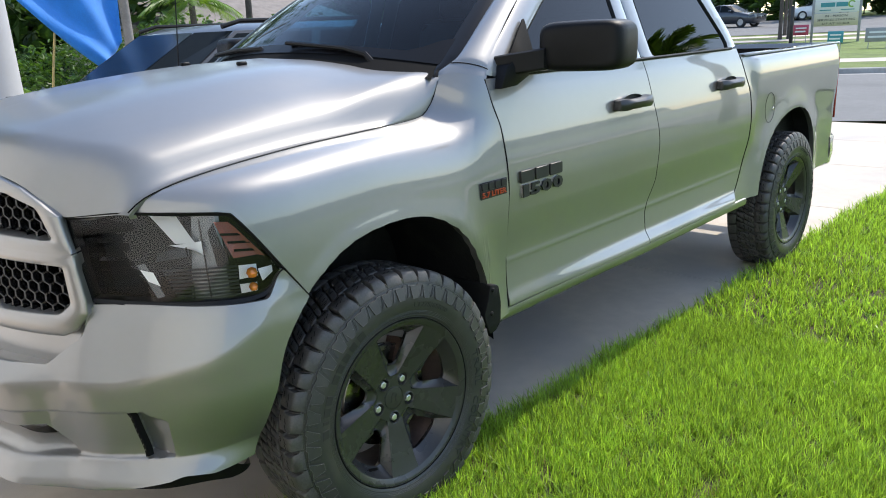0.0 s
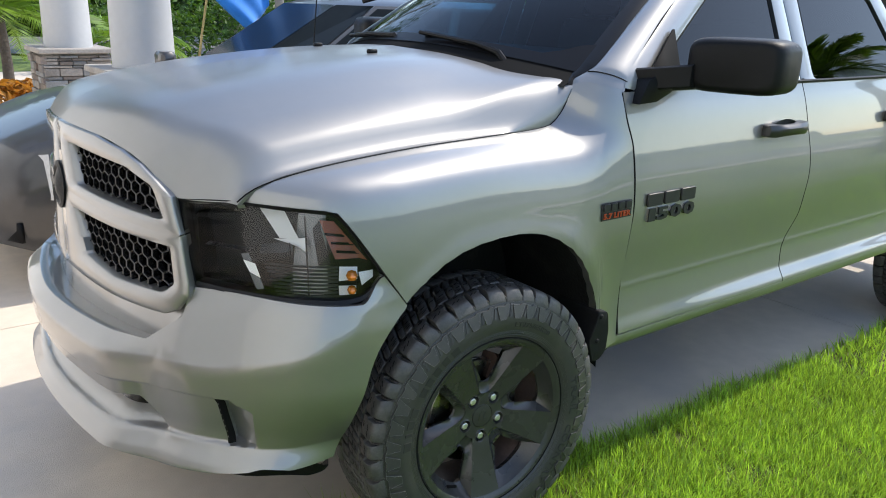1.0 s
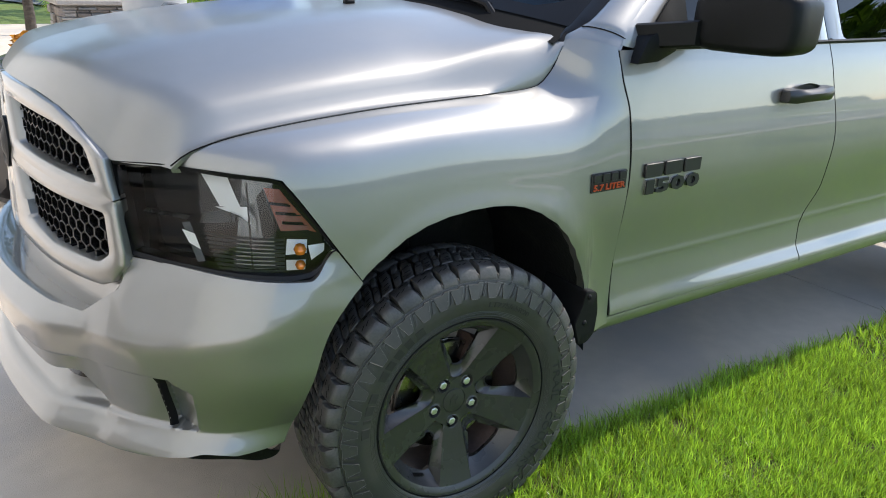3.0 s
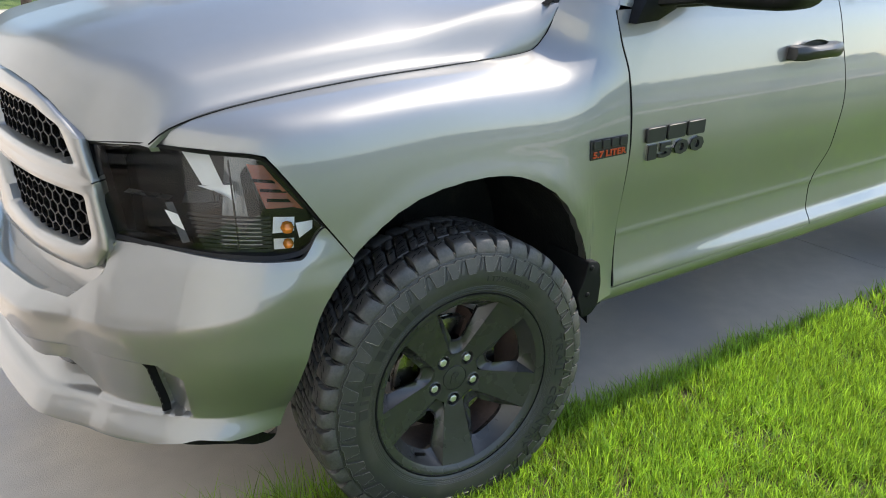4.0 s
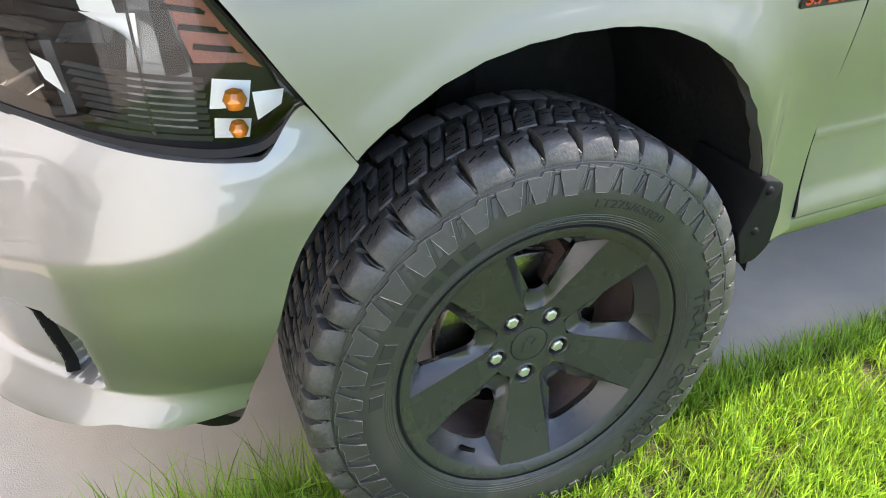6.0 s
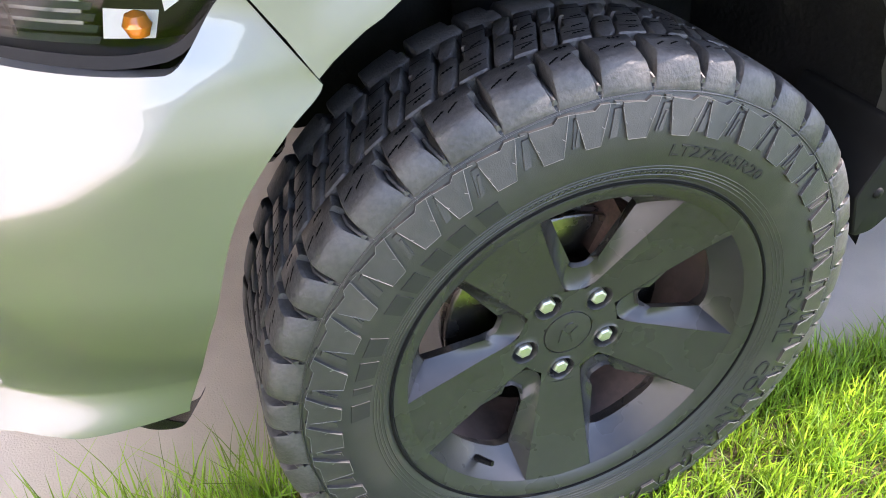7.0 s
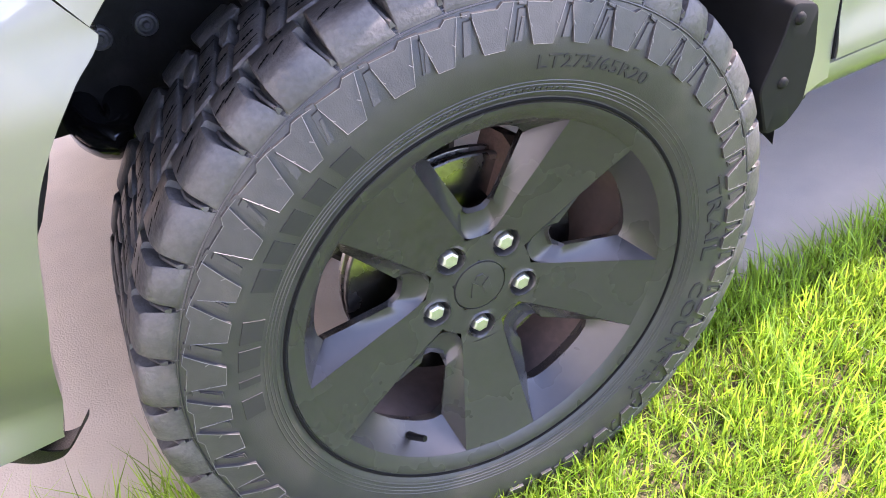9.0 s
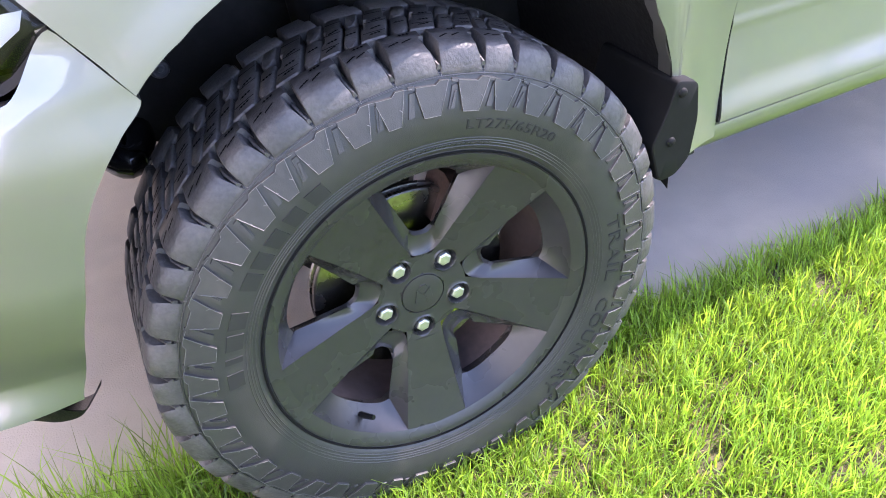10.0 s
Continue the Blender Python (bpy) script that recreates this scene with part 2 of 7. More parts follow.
def lettering(text, size, depth, bold=0.0):
    """A word in the built-in font as a shape, centred on x, standing on y = 0, facing +z; and its width."""
    cu = bpy.data.curves.new("lettering", "FONT")
    cu.body, cu.size, cu.extrude, cu.resolution_u, cu.offset = text, size, depth / 2, 2, bold
    ob = bpy.data.objects.new("lettering", cu)
    me = bpy.data.meshes.new_from_object(ob)
    v = [tuple(q.co) for q in me.vertices]
    f = [tuple(q.vertices) for q in me.polygons]
    bpy.data.objects.remove(ob)
    bpy.data.meshes.remove(me)
    bpy.data.curves.remove(cu)
    x0, x1 = min(q[0] for q in v), max(q[0] for q in v)
    return ([(a - (x0 + x1) / 2, b, c) for a, b, c in v], f), x1 - x0


# ---- the pickup truck: its plan and outlines ----
# Front wheel at x = 0, nose towards -x, the driver's side towards -y.
PLAN_PTS = spline([(x, w, 0) for x, w in ((0.4, 0.975), (0.1, 0.975), (-0.25, 0.975), (-0.40, 0.966), (-0.52, 0.938), (-0.63, 0.872), (-0.73, 0.765),
                                          (-0.835, 0.625), (-0.90, 0.46), (-0.945, 0.24), (-0.965, 0.0), (-0.945, -0.24))], 400)
PLAN = []
run = 0.0
for a, b in zip(PLAN_PTS, PLAN_PTS[1:]):
    d = (b - a)
    PLAN.append((0.4 - run, a.x, a.y, Vector((d.y, -d.x)).normalized()))
    run += d.length
S_MID = next(s for s, x, w, nn in PLAN if w <= 0)


def plan(s):
    """Place and outward direction on the body's outline, s = x along the side and running on round the nose."""
    if s >= PLAN[0][0]:
        return s, 0.975, Vector((0, 1))
    i = min(int((PLAN[0][0] - s) / run * 399), len(PLAN) - 2)
    while i > 0 and PLAN[i][0] < s:
        i -= 1
    while i < len(PLAN) - 2 and PLAN[i + 1][0] > s:
        i += 1
    a, b = PLAN[i], PLAN[i + 1]
    t = (a[0] - s) / (a[0] - b[0])
    nn = a[3].lerp(b[3], t)
    nn = -nn if nn.y < 0 and abs(nn.y) > 0.5 else nn
    return lerp(a[1], b[1], t), lerp(a[2], b[2], t), nn


def at_x(x):
    if x >= 0.3:
        return x
    i = next((k for k in range(1, len(PLAN)) if PLAN[k][1] <= x), len(PLAN) - 1)
    a, b = PLAN[i - 1], PLAN[i]
    return lerp(a[0], b[0], (x - a[1]) / (b[1] - a[1]))


def at_w(w):
    i = next(k for k in range(1, len(PLAN)) if PLAN[k][2] <= w)
    a, b = PLAN[i - 1], PLAN[i]
    return lerp(a[0], b[0], (w - a[2]) / (b[2] - a[2])) if a[2] != b[2] else b[0]


def skin(s, z, d):
    x, w, nn = plan(s)
    return x + nn.x * d, -(w + nn.y * d), z


HOOD_CUT = curve([(-0.745, 1.192), (-0.69, 1.226), (-0.614, 1.246), (-0.475, 1.266), (-0.32, 1.281), (-0.15, 1.293), (0.04, 1.301), (0.26, 1.312), (0.345, 1.322),
                  (0.405, 1.372), (0.445, 1.440), (0.52, 1.462), (0.60, 1.472)])
FENDER_TOP = curve([(-0.745, 1.192), (-0.69, 1.226), (-0.614, 1.246), (-0.475, 1.266), (-0.32, 1.281), (-0.15, 1.293), (0.04, 1.301), (0.26, 1.312), (0.345, 1.322),
                    (0.405, 1.372), (0.435, 1.424), (0.455, 1.452), (0.49, 1.460), (0.53, 1.454), (0.565, 1.447), (0.60, 1.440)])
CUT_LINE = [Vector((x, HOOD_CUT(x))) for x in np.linspace(-0.30, 0.445, 60)] + [Vector((0.468, 1.470)), Vector((0.50, 1.53))]


def from_cut(x, z):
    """The distance from the hood's edge, looking at the truck's side."""
    p, best = Vector((x, z)), 9.0
    for a, b in zip(CUT_LINE, CUT_LINE[1:]):
        e = b - a
        t = min(max((p - a).dot(e) / e.dot(e), 0.0), 1.0)
        best = min(best, (p - a - e * t).length)
    return best


SHOULDER = curve([(0, 0), (0.004, 0.046), (0.012, 0.084), (0.028, 0.123), (0.05, 0.149), (0.075, 0.163), (0.10, 0.170), (0.14, 0.178), (0.2, 0.186), (0.26, 0.191), (0.34, 0.193), (0.5, 0.186), (0.7, 0.173), (0.75, 0.172), (0.9, 0.16)])
COWL_SIDE = curve([(0, 0.098), (0.02, 0.107), (0.042, 0.114), (0.07, 0.124), (0.112, 0.134), (0.15, 0.141), (0.202, 0.151), (0.26, 0.160), (0.31, 0.166), (0.38, 0.172), (0.46, 0.175), (0.55, 0.169), (0.70, 0.1555), (0.74, 0.154), (0.86, 0.16), (0.92, 0.168), (1.0, 0.14)])
DOOR_SIDE = curve([(0.50, 0.93), (0.535, 0.952), (0.575, 0.958), (0.64, 0.950), (0.746, 0.9432), (0.755, 0.9443), (0.764, 0.9424), (0.95, 0.959), (1.04, 0.965), (1.12, 0.962), (1.19, 0.955), (1.27, 0.942), (1.36, 0.925), (1.43, 0.905)])
DOOR_FRONT = curve([(0.55, 0.594), (0.60, 0.598), (1.03, 0.607), (1.25, 0.595), (1.36, 0.565), (1.43, 0.558), (1.5, 0.575)])
DOOR_MID = curve([(0.55, 1.680), (0.62, 1.672), (0.72, 1.675), (0.886, 1.762), (1.05, 1.765), (1.255, 1.724), (1.43, 1.690)])
DOOR_BACK = curve([(0.55, 2.66), (0.587, 2.675), (0.70, 2.77), (0.80, 2.825), (0.95, 2.865), (1.165, 2.850), (1.30, 2.80), (1.43, 2.745)])

ARCH = [(-0.346, 0.909), (-0.318, 0.936), (-0.286, 0.958), (-0.25, 0.982), (-0.19, 1.011), (-0.125, 1.030), (-0.05, 1.040), (0.02, 1.043), (0.10, 1.038), (0.17, 1.023), (0.235, 0.996),
        (0.30, 0.955), (0.35, 0.908), (0.39, 0.857), (0.425, 0.795), (0.448, 0.735), (0.462, 0.675), (0.472, 0.61), (0.478, 0.548)]
REAR_ARCH = [(3.005, 0.56), (3.02, 0.63), (3.05, 0.72), (3.10, 0.815), (3.16, 0.885), (3.23, 0.940), (3.31, 0.980), (3.42, 1.014), (3.52, 1.028), (3.62, 1.027), (3.72, 1.008),
             (3.80, 0.974), (3.87, 0.920), (3.925, 0.850), (3.955, 0.78), (3.972, 0.70), (3.978, 0.62), (3.979, 0.56)]


def flare(x, z, arch, size, reach):
    """How far the sheet swells outwards near a wheel's opening."""
    e = min(math.hypot(x - a, z - b) for a, b in arch)
    return size * math.exp(-(e / reach) ** 2)




def fender_d(s, z):
    x = plan(s)[0]
    px, w, nn = plan(s)
    reach = max(w - 0.79, 0.0) / max(nn.y, 0.55)
    k = reach / 0.185
    q = max(HOOD_CUT(x - nn.x * reach) - z, 0)
    side = SHOULDER(q)
    if x > -0.10:
        roll = lambda v: 1 - math.exp(-v / lerp(0.045, 0.095, smooth(1.24, 1.38, z)))
        side2 = COWL_SIDE(max(1.472 - z, 0)) * roll(from_cut(x, z)) / roll(from_cut(0.594, z))
        side = lerp(side, side2, smooth(-0.10, 0.44, x))
    d = -reach + side * k
    d += (1 - k) * (-0.010 + 0.010 * smooth(0, 0.08, q))
    return d + flare(x, z, ARCH, lerp(0.008, 0.026, smooth(0.15, 0.42, x)), lerp(0.03, 0.075, smooth(0.15, 0.42, x))) * smooth(-0.60, -0.30, x)


truck = thing("pickup_truck", "silver crew cab pickup truck with black wheels, parked on a driveway", "pickup truck")

# fender
low = [(at_x(x), z) for x, z in ((-0.738, 1.194), (-0.70, 1.190), (-0.65, 1.186), (-0.60, 1.181), (-0.56, 1.177), (-0.528, 1.170), (-0.505, 1.142), (-0.48, 1.108), (-0.45, 1.064), (-0.425, 1.026),
                                 (-0.402, 0.992), (-0.37, 0.946))]
low += [(at_x(x) if x < 0.3 else x, z) for x, z in ARCH]
low += [(0.50, 0.548), (0.525, 0.548), (0.55, 0.549), (0.575, 0.550), (0.594, 0.551)]
cols = []
for i in range(len(low) - 1):
    for k in range(2):
        cols.append((lerp(low[i][0], low[i + 1][0], k / 2), lerp(low[i][1], low[i + 1][1], k / 2)))
cols.append(low[-1])
rows = []
for s, zb in cols:
    x = plan(s)[0]
    px, pw, nn = plan(s)
    zt = max(FENDER_TOP(x - nn.x * max(pw - 0.79, 0.0) / max(nn.y, 0.55)), zb + 0.001)
    line = []
    for k in range(29):
        q = (k / 28) ** 1.7
        z = lerp(zt, zb, q)
        p = skin(s, z, fender_d(s, z))
        shift = (DOOR_FRONT(z) - 0.0025 - 0.594) * smooth(0.40, 0.594, x)
        line.append((p[0] + shift, p[1], p[2]))
    a, b = line[-1], line[-2]
    line.append((a[0], a[1] + 0.012, a[2] + 0.002))
    line.append((a[0], a[1] + 0.03, a[2] + 0.004))
    rows.append(line)
fender = grid(rows)
part("fender", fender, PAINT, truck)
part("fender", flipped(fender), PAINT, truck)


# hood
def hood_front(w):
    return plan(at_w(w))[0] + 0.004


HOOD_MID = curve([(-0.96, 1.352), (-0.90, 1.385), (-0.80, 1.418), (-0.6, 1.458), (-0.3, 1.496), (0.0, 1.520), (0.4, 1.538)])
HOOD_FALL = curve([(0, 0), (0.25, 0.006), (0.36, 0.014), (0.43, 0.026), (0.50, 0.046), (0.57, 0.070), (0.65, 0.099), (0.71, 0.131), (0.75, 0.168), (0.79, 0.226)])
HOOD_EDGE = curve([(0, 1.318), (0.30, 1.310), (0.44, 1.290), (0.52, 1.262), (0.57, 1.228), (0.61, 1.190), (0.65, 1.184), (0.79, 1.190)])


REAR_FALL = curve([(0, 0), (0.25, 0.013), (0.36, 0.026), (0.45, 0.040), (0.54, 0.054), (0.62, 0.063), (0.70, 0.070), (0.75, 0.072), (0.79, 0.09)])


def hood_z(x, w):
    z = HOOD_MID(x) - lerp(HOOD_FALL(w), REAR_FALL(w), smooth(-0.05, 0.46, x))
    if w > 0.70:
        t = (w - 0.70) / 0.09
        fall = lerp(smooth(0.72, 0.79, w), 1 - math.sqrt(max(1 - t * t, 0.0)), smooth(0.05, 0.35, x))
        z = lerp(z, HOOD_CUT(x) + 0.003, fall)
    return z


rows = []
for i in range(49):
    v = i / 48
    w0 = 0.79 * (1 - (1 - v) ** 1.35)
    line = []
    xf = hood_front(w0) if w0 < 0.745 else lerp(hood_front(0.745), -0.735, smooth(0.745, 0.79, w0))
    xr = 0.25 + 0.39 * w0 * w0 + 0.022 * smooth(0.58, 0.74, w0) + 0.022 * smooth(0.66, 0.745, w0) - 0.034 * smooth(0.755, 0.79, w0)
    for k in range(57):
        t = (k / 56) ** 1.5
        x = lerp(xf, xr, t)
        z = hood_z(x, w0)
        run_in = x - xf
        reach = lerp(0.10, 0.16, smooth(0.4, 0.65, w0))
        if run_in < reach:
            drop = hood_z(xf, w0) - HOOD_EDGE(w0)
            z -= drop * (1 - run_in / reach) ** 2.2
        line.append((x, -w0, z))
    tail = line[-1]
    line.append((tail[0] + 0.004, tail[1], tail[2] - 0.02))
    line.insert(0, (line[0][0] + 0.02, line[0][1], line[0][2] - lerp(0.012, 0.002, smooth(0.66, 0.74, w0))))
    rows.append(line)
rows.append([(p[0] + 0.004, p[1] + 0.003, p[2] - 0.010) for p in rows[-1]])
half = grid(rows)
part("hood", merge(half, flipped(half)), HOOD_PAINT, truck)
# dark gap between hood and fender
gap = [(x, -0.7905, HOOD_CUT(x) - 0.001) for x in np.linspace(-0.735, 0.445, 50)]
shape = pipe(gap, 0.0020, 6)
part("hood_gap", shape, SEAM, truck)
part("hood_gap", flipped(shape), SEAM, truck)


# doors
def door(xa, xb, swell0, swell1, parent):
    rows = []
    for i in range(41):
        u = i / 40
        line = []
        for k in range(108):
            z = lerp(0.578, 1.432, (k / 107))
            x = lerp(xa(z) + 0.003, xb(z) - 0.003, u)
            w = DOOR_SIDE(z)
            amount = lerp(swell0, swell1, smooth(0.05, 0.95, u))
            w += amount * 0.021 * (1 - smooth(0.585, 0.650, z))
            line.append((x, -w, z))
        a = line[0]
        line.insert(0, (a[0], a[1] + 0.02, a[2] - 0.002))
        rows.append(line)
    first = [(p[0], p[1] + 0.014, p[2]) for p in rows[0]]
    last = [(p[0], p[1] + 0.014, p[2]) for p in rows[-1]]
    return grid([first] + rows + [last])


front_door = door(DOOR_FRONT, DOOR_MID, 0.15, 0.9, truck)
rear_door = door(DOOR_MID, DOOR_BACK, 0.9, 1.0, truck)
part("door", front_door, PAINT, truck, "front door")
part("door", rear_door, PAINT, truck, "rear door")
part("door", flipped(front_door), PAINT, truck)
part("door", flipped(rear_door), PAINT, truck)
# black lining behind the panel gaps
for xs in (DOOR_FRONT, DOOR_MID, DOOR_BACK):
    strip = grid([[(xs(z) - 0.02, -DOOR_SIDE(z) + 0.016, z) for z in np.linspace(0.56, 1.43, 24)], [(xs(z) + 0.02, -DOOR_SIDE(z) + 0.016, z) for z in np.linspace(0.56, 1.43, 24)]])
    line = pipe([(xs(z), -DOOR_SIDE(z) + 0.0015, z) for z in np.linspace(0.578, 1.43, 40)], 0.0024, 6)
    strip = merge(strip, line)
    part("door_seal", strip, SEAM, truck)
    part("door_seal", flipped(strip), SEAM, truck)
# rocker panel under the doors
rock = []
for x in np.linspace(0.47, 2.86, 30):
    sw = 0.012 * smooth(0.8, 1.7, x)
    rock.append([(x, -w - (sw if w > 0.93 else 0), z) for w, z in ((0.93, 0.585), (0.955, 0.570), (0.958, 0.554), (0.951, 0.532), (0.930, 0.512), (0.88, 0.498), (0.80, 0.493))])
rock = grid(rock)
part("rocker_panel", rock, PAINT, truck)
part("rocker_panel", flipped(rock), PAINT, truck)

# bed side
BED_TOP = 1.392
BED_SIDE = curve([(0.50, 0.945), (0.56, 0.958), (0.65, 0.955), (0.95, 0.955), (1.15, 0.966), (1.25, 0.967), (1.33, 0.958), (1.375, 0.942), (1.392, 0.915)])


cols = [(x, 0.565) for x in np.linspace(2.72, 3.0, 12)] + REAR_ARCH + [(x, 0.55) for x in np.linspace(4.0, 4.58, 20)]
rows = []
for x0, zb in cols:
    line = []
    for k in range(31):
        z = lerp(BED_TOP, zb, (k / 30) ** 1.25)
        x = x0 + (DOOR_BACK(z) + 0.007 - 2.72) * (1 - smooth(2.72, 3.0, x0))
        w = lerp(DOOR_SIDE(z) + 0.002, BED_SIDE(z), smooth(2.72, 2.97, x0)) + flare(x, z, REAR_ARCH, 0.022, 0.09)
        if x > 4.38:
            w -= 0.10 * ((x - 4.38) / 0.2) ** 2
        line.append((x, -w, z))
    a = line[-1]
    line.append((a[0], a[1] + 0.03, a[2] + 0.003))
    b = line[0]
    line.insert(0, (b[0], b[1] + 0.06, b[2] - 0.002))
    line.insert(0, (b[0], b[1] + 0.065, b[2] - 0.05))
    rows.append(line)
bed = grid(rows)
part("bed_side", bed, PAINT, truck)
part("bed_side", flipped(bed), PAINT, truck)
# front flange of the bed, black to paint the shade in the cab gap
front = [[(DOOR_BACK(z) + 0.007 + dx, -(DOOR_SIDE(z) + 0.0005) + dy, z) for dx, dy in ((0.0, 0.0), (0.004, 0.03), (0.004, 0.16))] for z in np.linspace(0.57, 1.388, 30)]
for q in (grid(front), flipped(grid(front))):
    part("bed_front_edge", q, SEAM, truck, "front edge of the bed, coloured black for the shade behind the cab")
rail = grid([[(x, -0.86, 1.397) , (x, -0.93, 1.397), (x, -0.936, 1.388)] for x in (2.80, 3.4, 4.0, 4.5)])
part("bed_rail_cap", rail, PAINT, truck, thick=0.004)
part("bed_rail_cap", flipped(rail), PAINT, truck, thick=0.004)
for y in (-0.845, 0.835):
    part("bed_liner", box(2.81, y, 0.81, 4.48, y + 0.01, 1.370), PLASTIC, truck, "black bed liner wall")
part("bed_liner", box(4.475, -0.83, 0.81, 4.485, 0.83, 1.36), PLASTIC, truck, "black bed liner wall")
part("bed_floor", box(2.80, -0.86, 0.78, 4.52, 0.86, 0.82), PLASTIC, truck)
part("bed_wall", box(2.74, -0.86, 0.80, 2.80, 0.86, 1.385), PAINT, truck)
part("tailgate", box(4.49, -0.80, 0.72, 4.57, 0.80, 1.39, 0.015), PAINT, truck)
LAMP_RED = mat("tail_lamp_red", (0.30, 0.012, 0.012), 0.2, coat=1.0, noise_scale=20, vary=0.2)
tl = grid([[(4.50 + 0.088 * k / 5, -(0.974 - 0.10 * ((0.12 + 0.088 * k / 5) / 0.2) ** 2 + 0.004), z) for k in range(6)] for z in np.linspace(0.86, 1.29, 9)])
part("tail_light", tl, LAMP_RED, truck, "red tail light", thick=0.01)
part("tail_light", flipped(tl), LAMP_RED, truck, "red tail light", thick=0.01)
bump = []
for k in range(25):
    a = radians(-88 + 176 * k / 24)
    x = 4.30 + 0.38 * max(math.cos(a), 0) ** 0.5
    w = 0.955 * math.copysign(abs(math.sin(a)) ** 0.45, math.sin(a))
    bump.append([(x, w, 0.74), (x + 0.02, w * 1.005, 0.72), (x + 0.025, w * 1.008, 0.62), (x + 0.01, w * 1.0, 0.54), (x - 0.05, w * 0.96, 0.52)])
part("rear_bumper", grid(bump), CHROME, truck, "chrome rear bumper")
# fuel flap
ring = [(3.135 + 0.075 * math.cos(a), -0.9675 - 0.0012, 1.07 + 0.088 * math.sin(a)) for a in np.linspace(0, 2 * math.pi, 33)]
part("fuel_flap_gap", pipe(ring, 0.0014, 5, False), SEAM, truck)
part("fuel_flap_latch", moved(lathe([(0, 0.004), (0.008, 0.003), (0.010, 0)], 12), Matrix.Translation((3.195, -0.966, 1.06)) @ pose(0, 0, 0, 90, 0, 0)), CHROME, truck)


# ---- front bumper ----
S_EDGE = at_x(-0.338)
BUMP_OUT = curve([(0.38, 0.0), (0.405, 0.045), (0.424, 0.084), (0.436, 0.094), (0.448, 0.0955), (0.460, 0.091), (0.506, 0.060), (0.516, 0.0555), (0.545, 0.0565), (0.60, 0.064), (0.68, 0.0725), (0.735, 0.0765), (0.750, 0.0758), (0.762, 0.0715), (0.80, 0.056), (0.85, 0.036), (0.89, 0.020), (0.93, 0.002), (0.96, -0.008), (1.0, -0.012)])
CREASE_LIFT = curve([(-1.0, 0.0), (-0.79, 0.0), (-0.66, 0.035), (-0.575, 0.062), (-0.51, 0.10), (-0.44, 0.17), (-0.33, 0.20)])


SHELF_TOP = curve([(0.0, 0.872), (0.37, 0.862), (0.60, 0.868), (0.636, 0.890), (0.67, 0.948)])


def bumper_top(s):
    x, w, nn = plan(s)
    if x > -0.402:
        return lerp(0.990, 0.900, (x + 0.402) / 0.064)
    if x > -0.47:
        return lerp(0.925, 0.990, smooth(-0.47, -0.402, x))
    if w > 0.66:
        return lerp(0.925, 0.945, smooth(-0.47, -0.80, x) if x > -0.80 else 1.0)
    if w > 0.642:
        return lerp(0.945, 0.868, smooth(0.66, 0.642, w))
    return lerp(0.868, 0.792, min((0.642 - w) / 0.088, 1.0)) - 0.008 * smooth(0.55, 0.0, w)


def bumper_bottom(s):
    return curve_low(plan(s)[1])


curve_low = curve([(0, 0.470), (0.40, 0.458), (0.60, 0.440), (0.70, 0.445), (0.75, 0.453), (0.80, 0.461), (0.85, 0.468), (0.90, 0.463), (0.93, 0.457), (0.98, 0.457)])
BUMP_REAR = curve([(0.38, -0.552), (0.46, -0.543), (0.50, -0.529), (0.552, -0.508), (0.585, -0.497), (0.622, -0.485), (0.666, -0.470), (0.70, -0.461), (0.75, -0.446), (0.785, -0.431), (0.829, -0.403), (0.865, -0.374), (0.903, -0.342), (1.0, -0.342)])


def bumper_d(s, z):
    x, w, nn = plan(s)
    full = smooth(-0.36, -0.72, x)
    d = BUMP_OUT(z - CREASE_LIFT(x) * smooth(0.52, 0.76, z) * smooth(0.99, 0.90, z)) * lerp(0.10, 1.0, full)
    d += 0.010 * (1 - full) * smooth(0.92, 0.84, z) * smooth(0.50, 0.60, z)
    if z < 0.56:
        d -= 0.045 * (1 - full) * smooth(0.56, 0.42, z)
    d -= 0.060 * smooth(-0.74, -0.53, x) * smooth(0.70, 0.42, z)
    # the lower face steps back inside the slot
    slit = lerp(0.7455, 0.7275, (z - 0.52) / 0.135)
    edge = 0.803 - 0.045 * smooth(0.615, 0.660, z) ** 2
    pocket = smooth(slit - 0.002, slit + 0.002, w) * smooth(edge + 0.003, edge - 0.002, w) * smooth(0.516, 0.521, z) * smooth(0.663, 0.658, z)
    d -= pocket * lerp(0.050, 0.012, (w - slit) / max(edge - slit, 0.01))
    panel = smooth(slit + 0.001, slit - 0.003, w) * smooth(0.512, 0.522, z) * (1 - smooth(0.655, 0.664, z))
    d -= panel * (0.013 * smooth(0.46, 0.54, w) + 0.014 * smooth(0.66, 0.3, w))
    # the central intake: the lip's floor runs in under the upper face
    mouth = smooth(0.602, 0.586, w + 0.75 * (z - 0.505))
    d -= 0.085 * mouth * smooth(0.498, 0.590, z) * (1 - smooth(0.604, 0.612, z))
    # shelf in front of the grille
    d += 0.055 * smooth(0.60, 0.42, w) * smooth(0.83, 0.74, z)
    return d


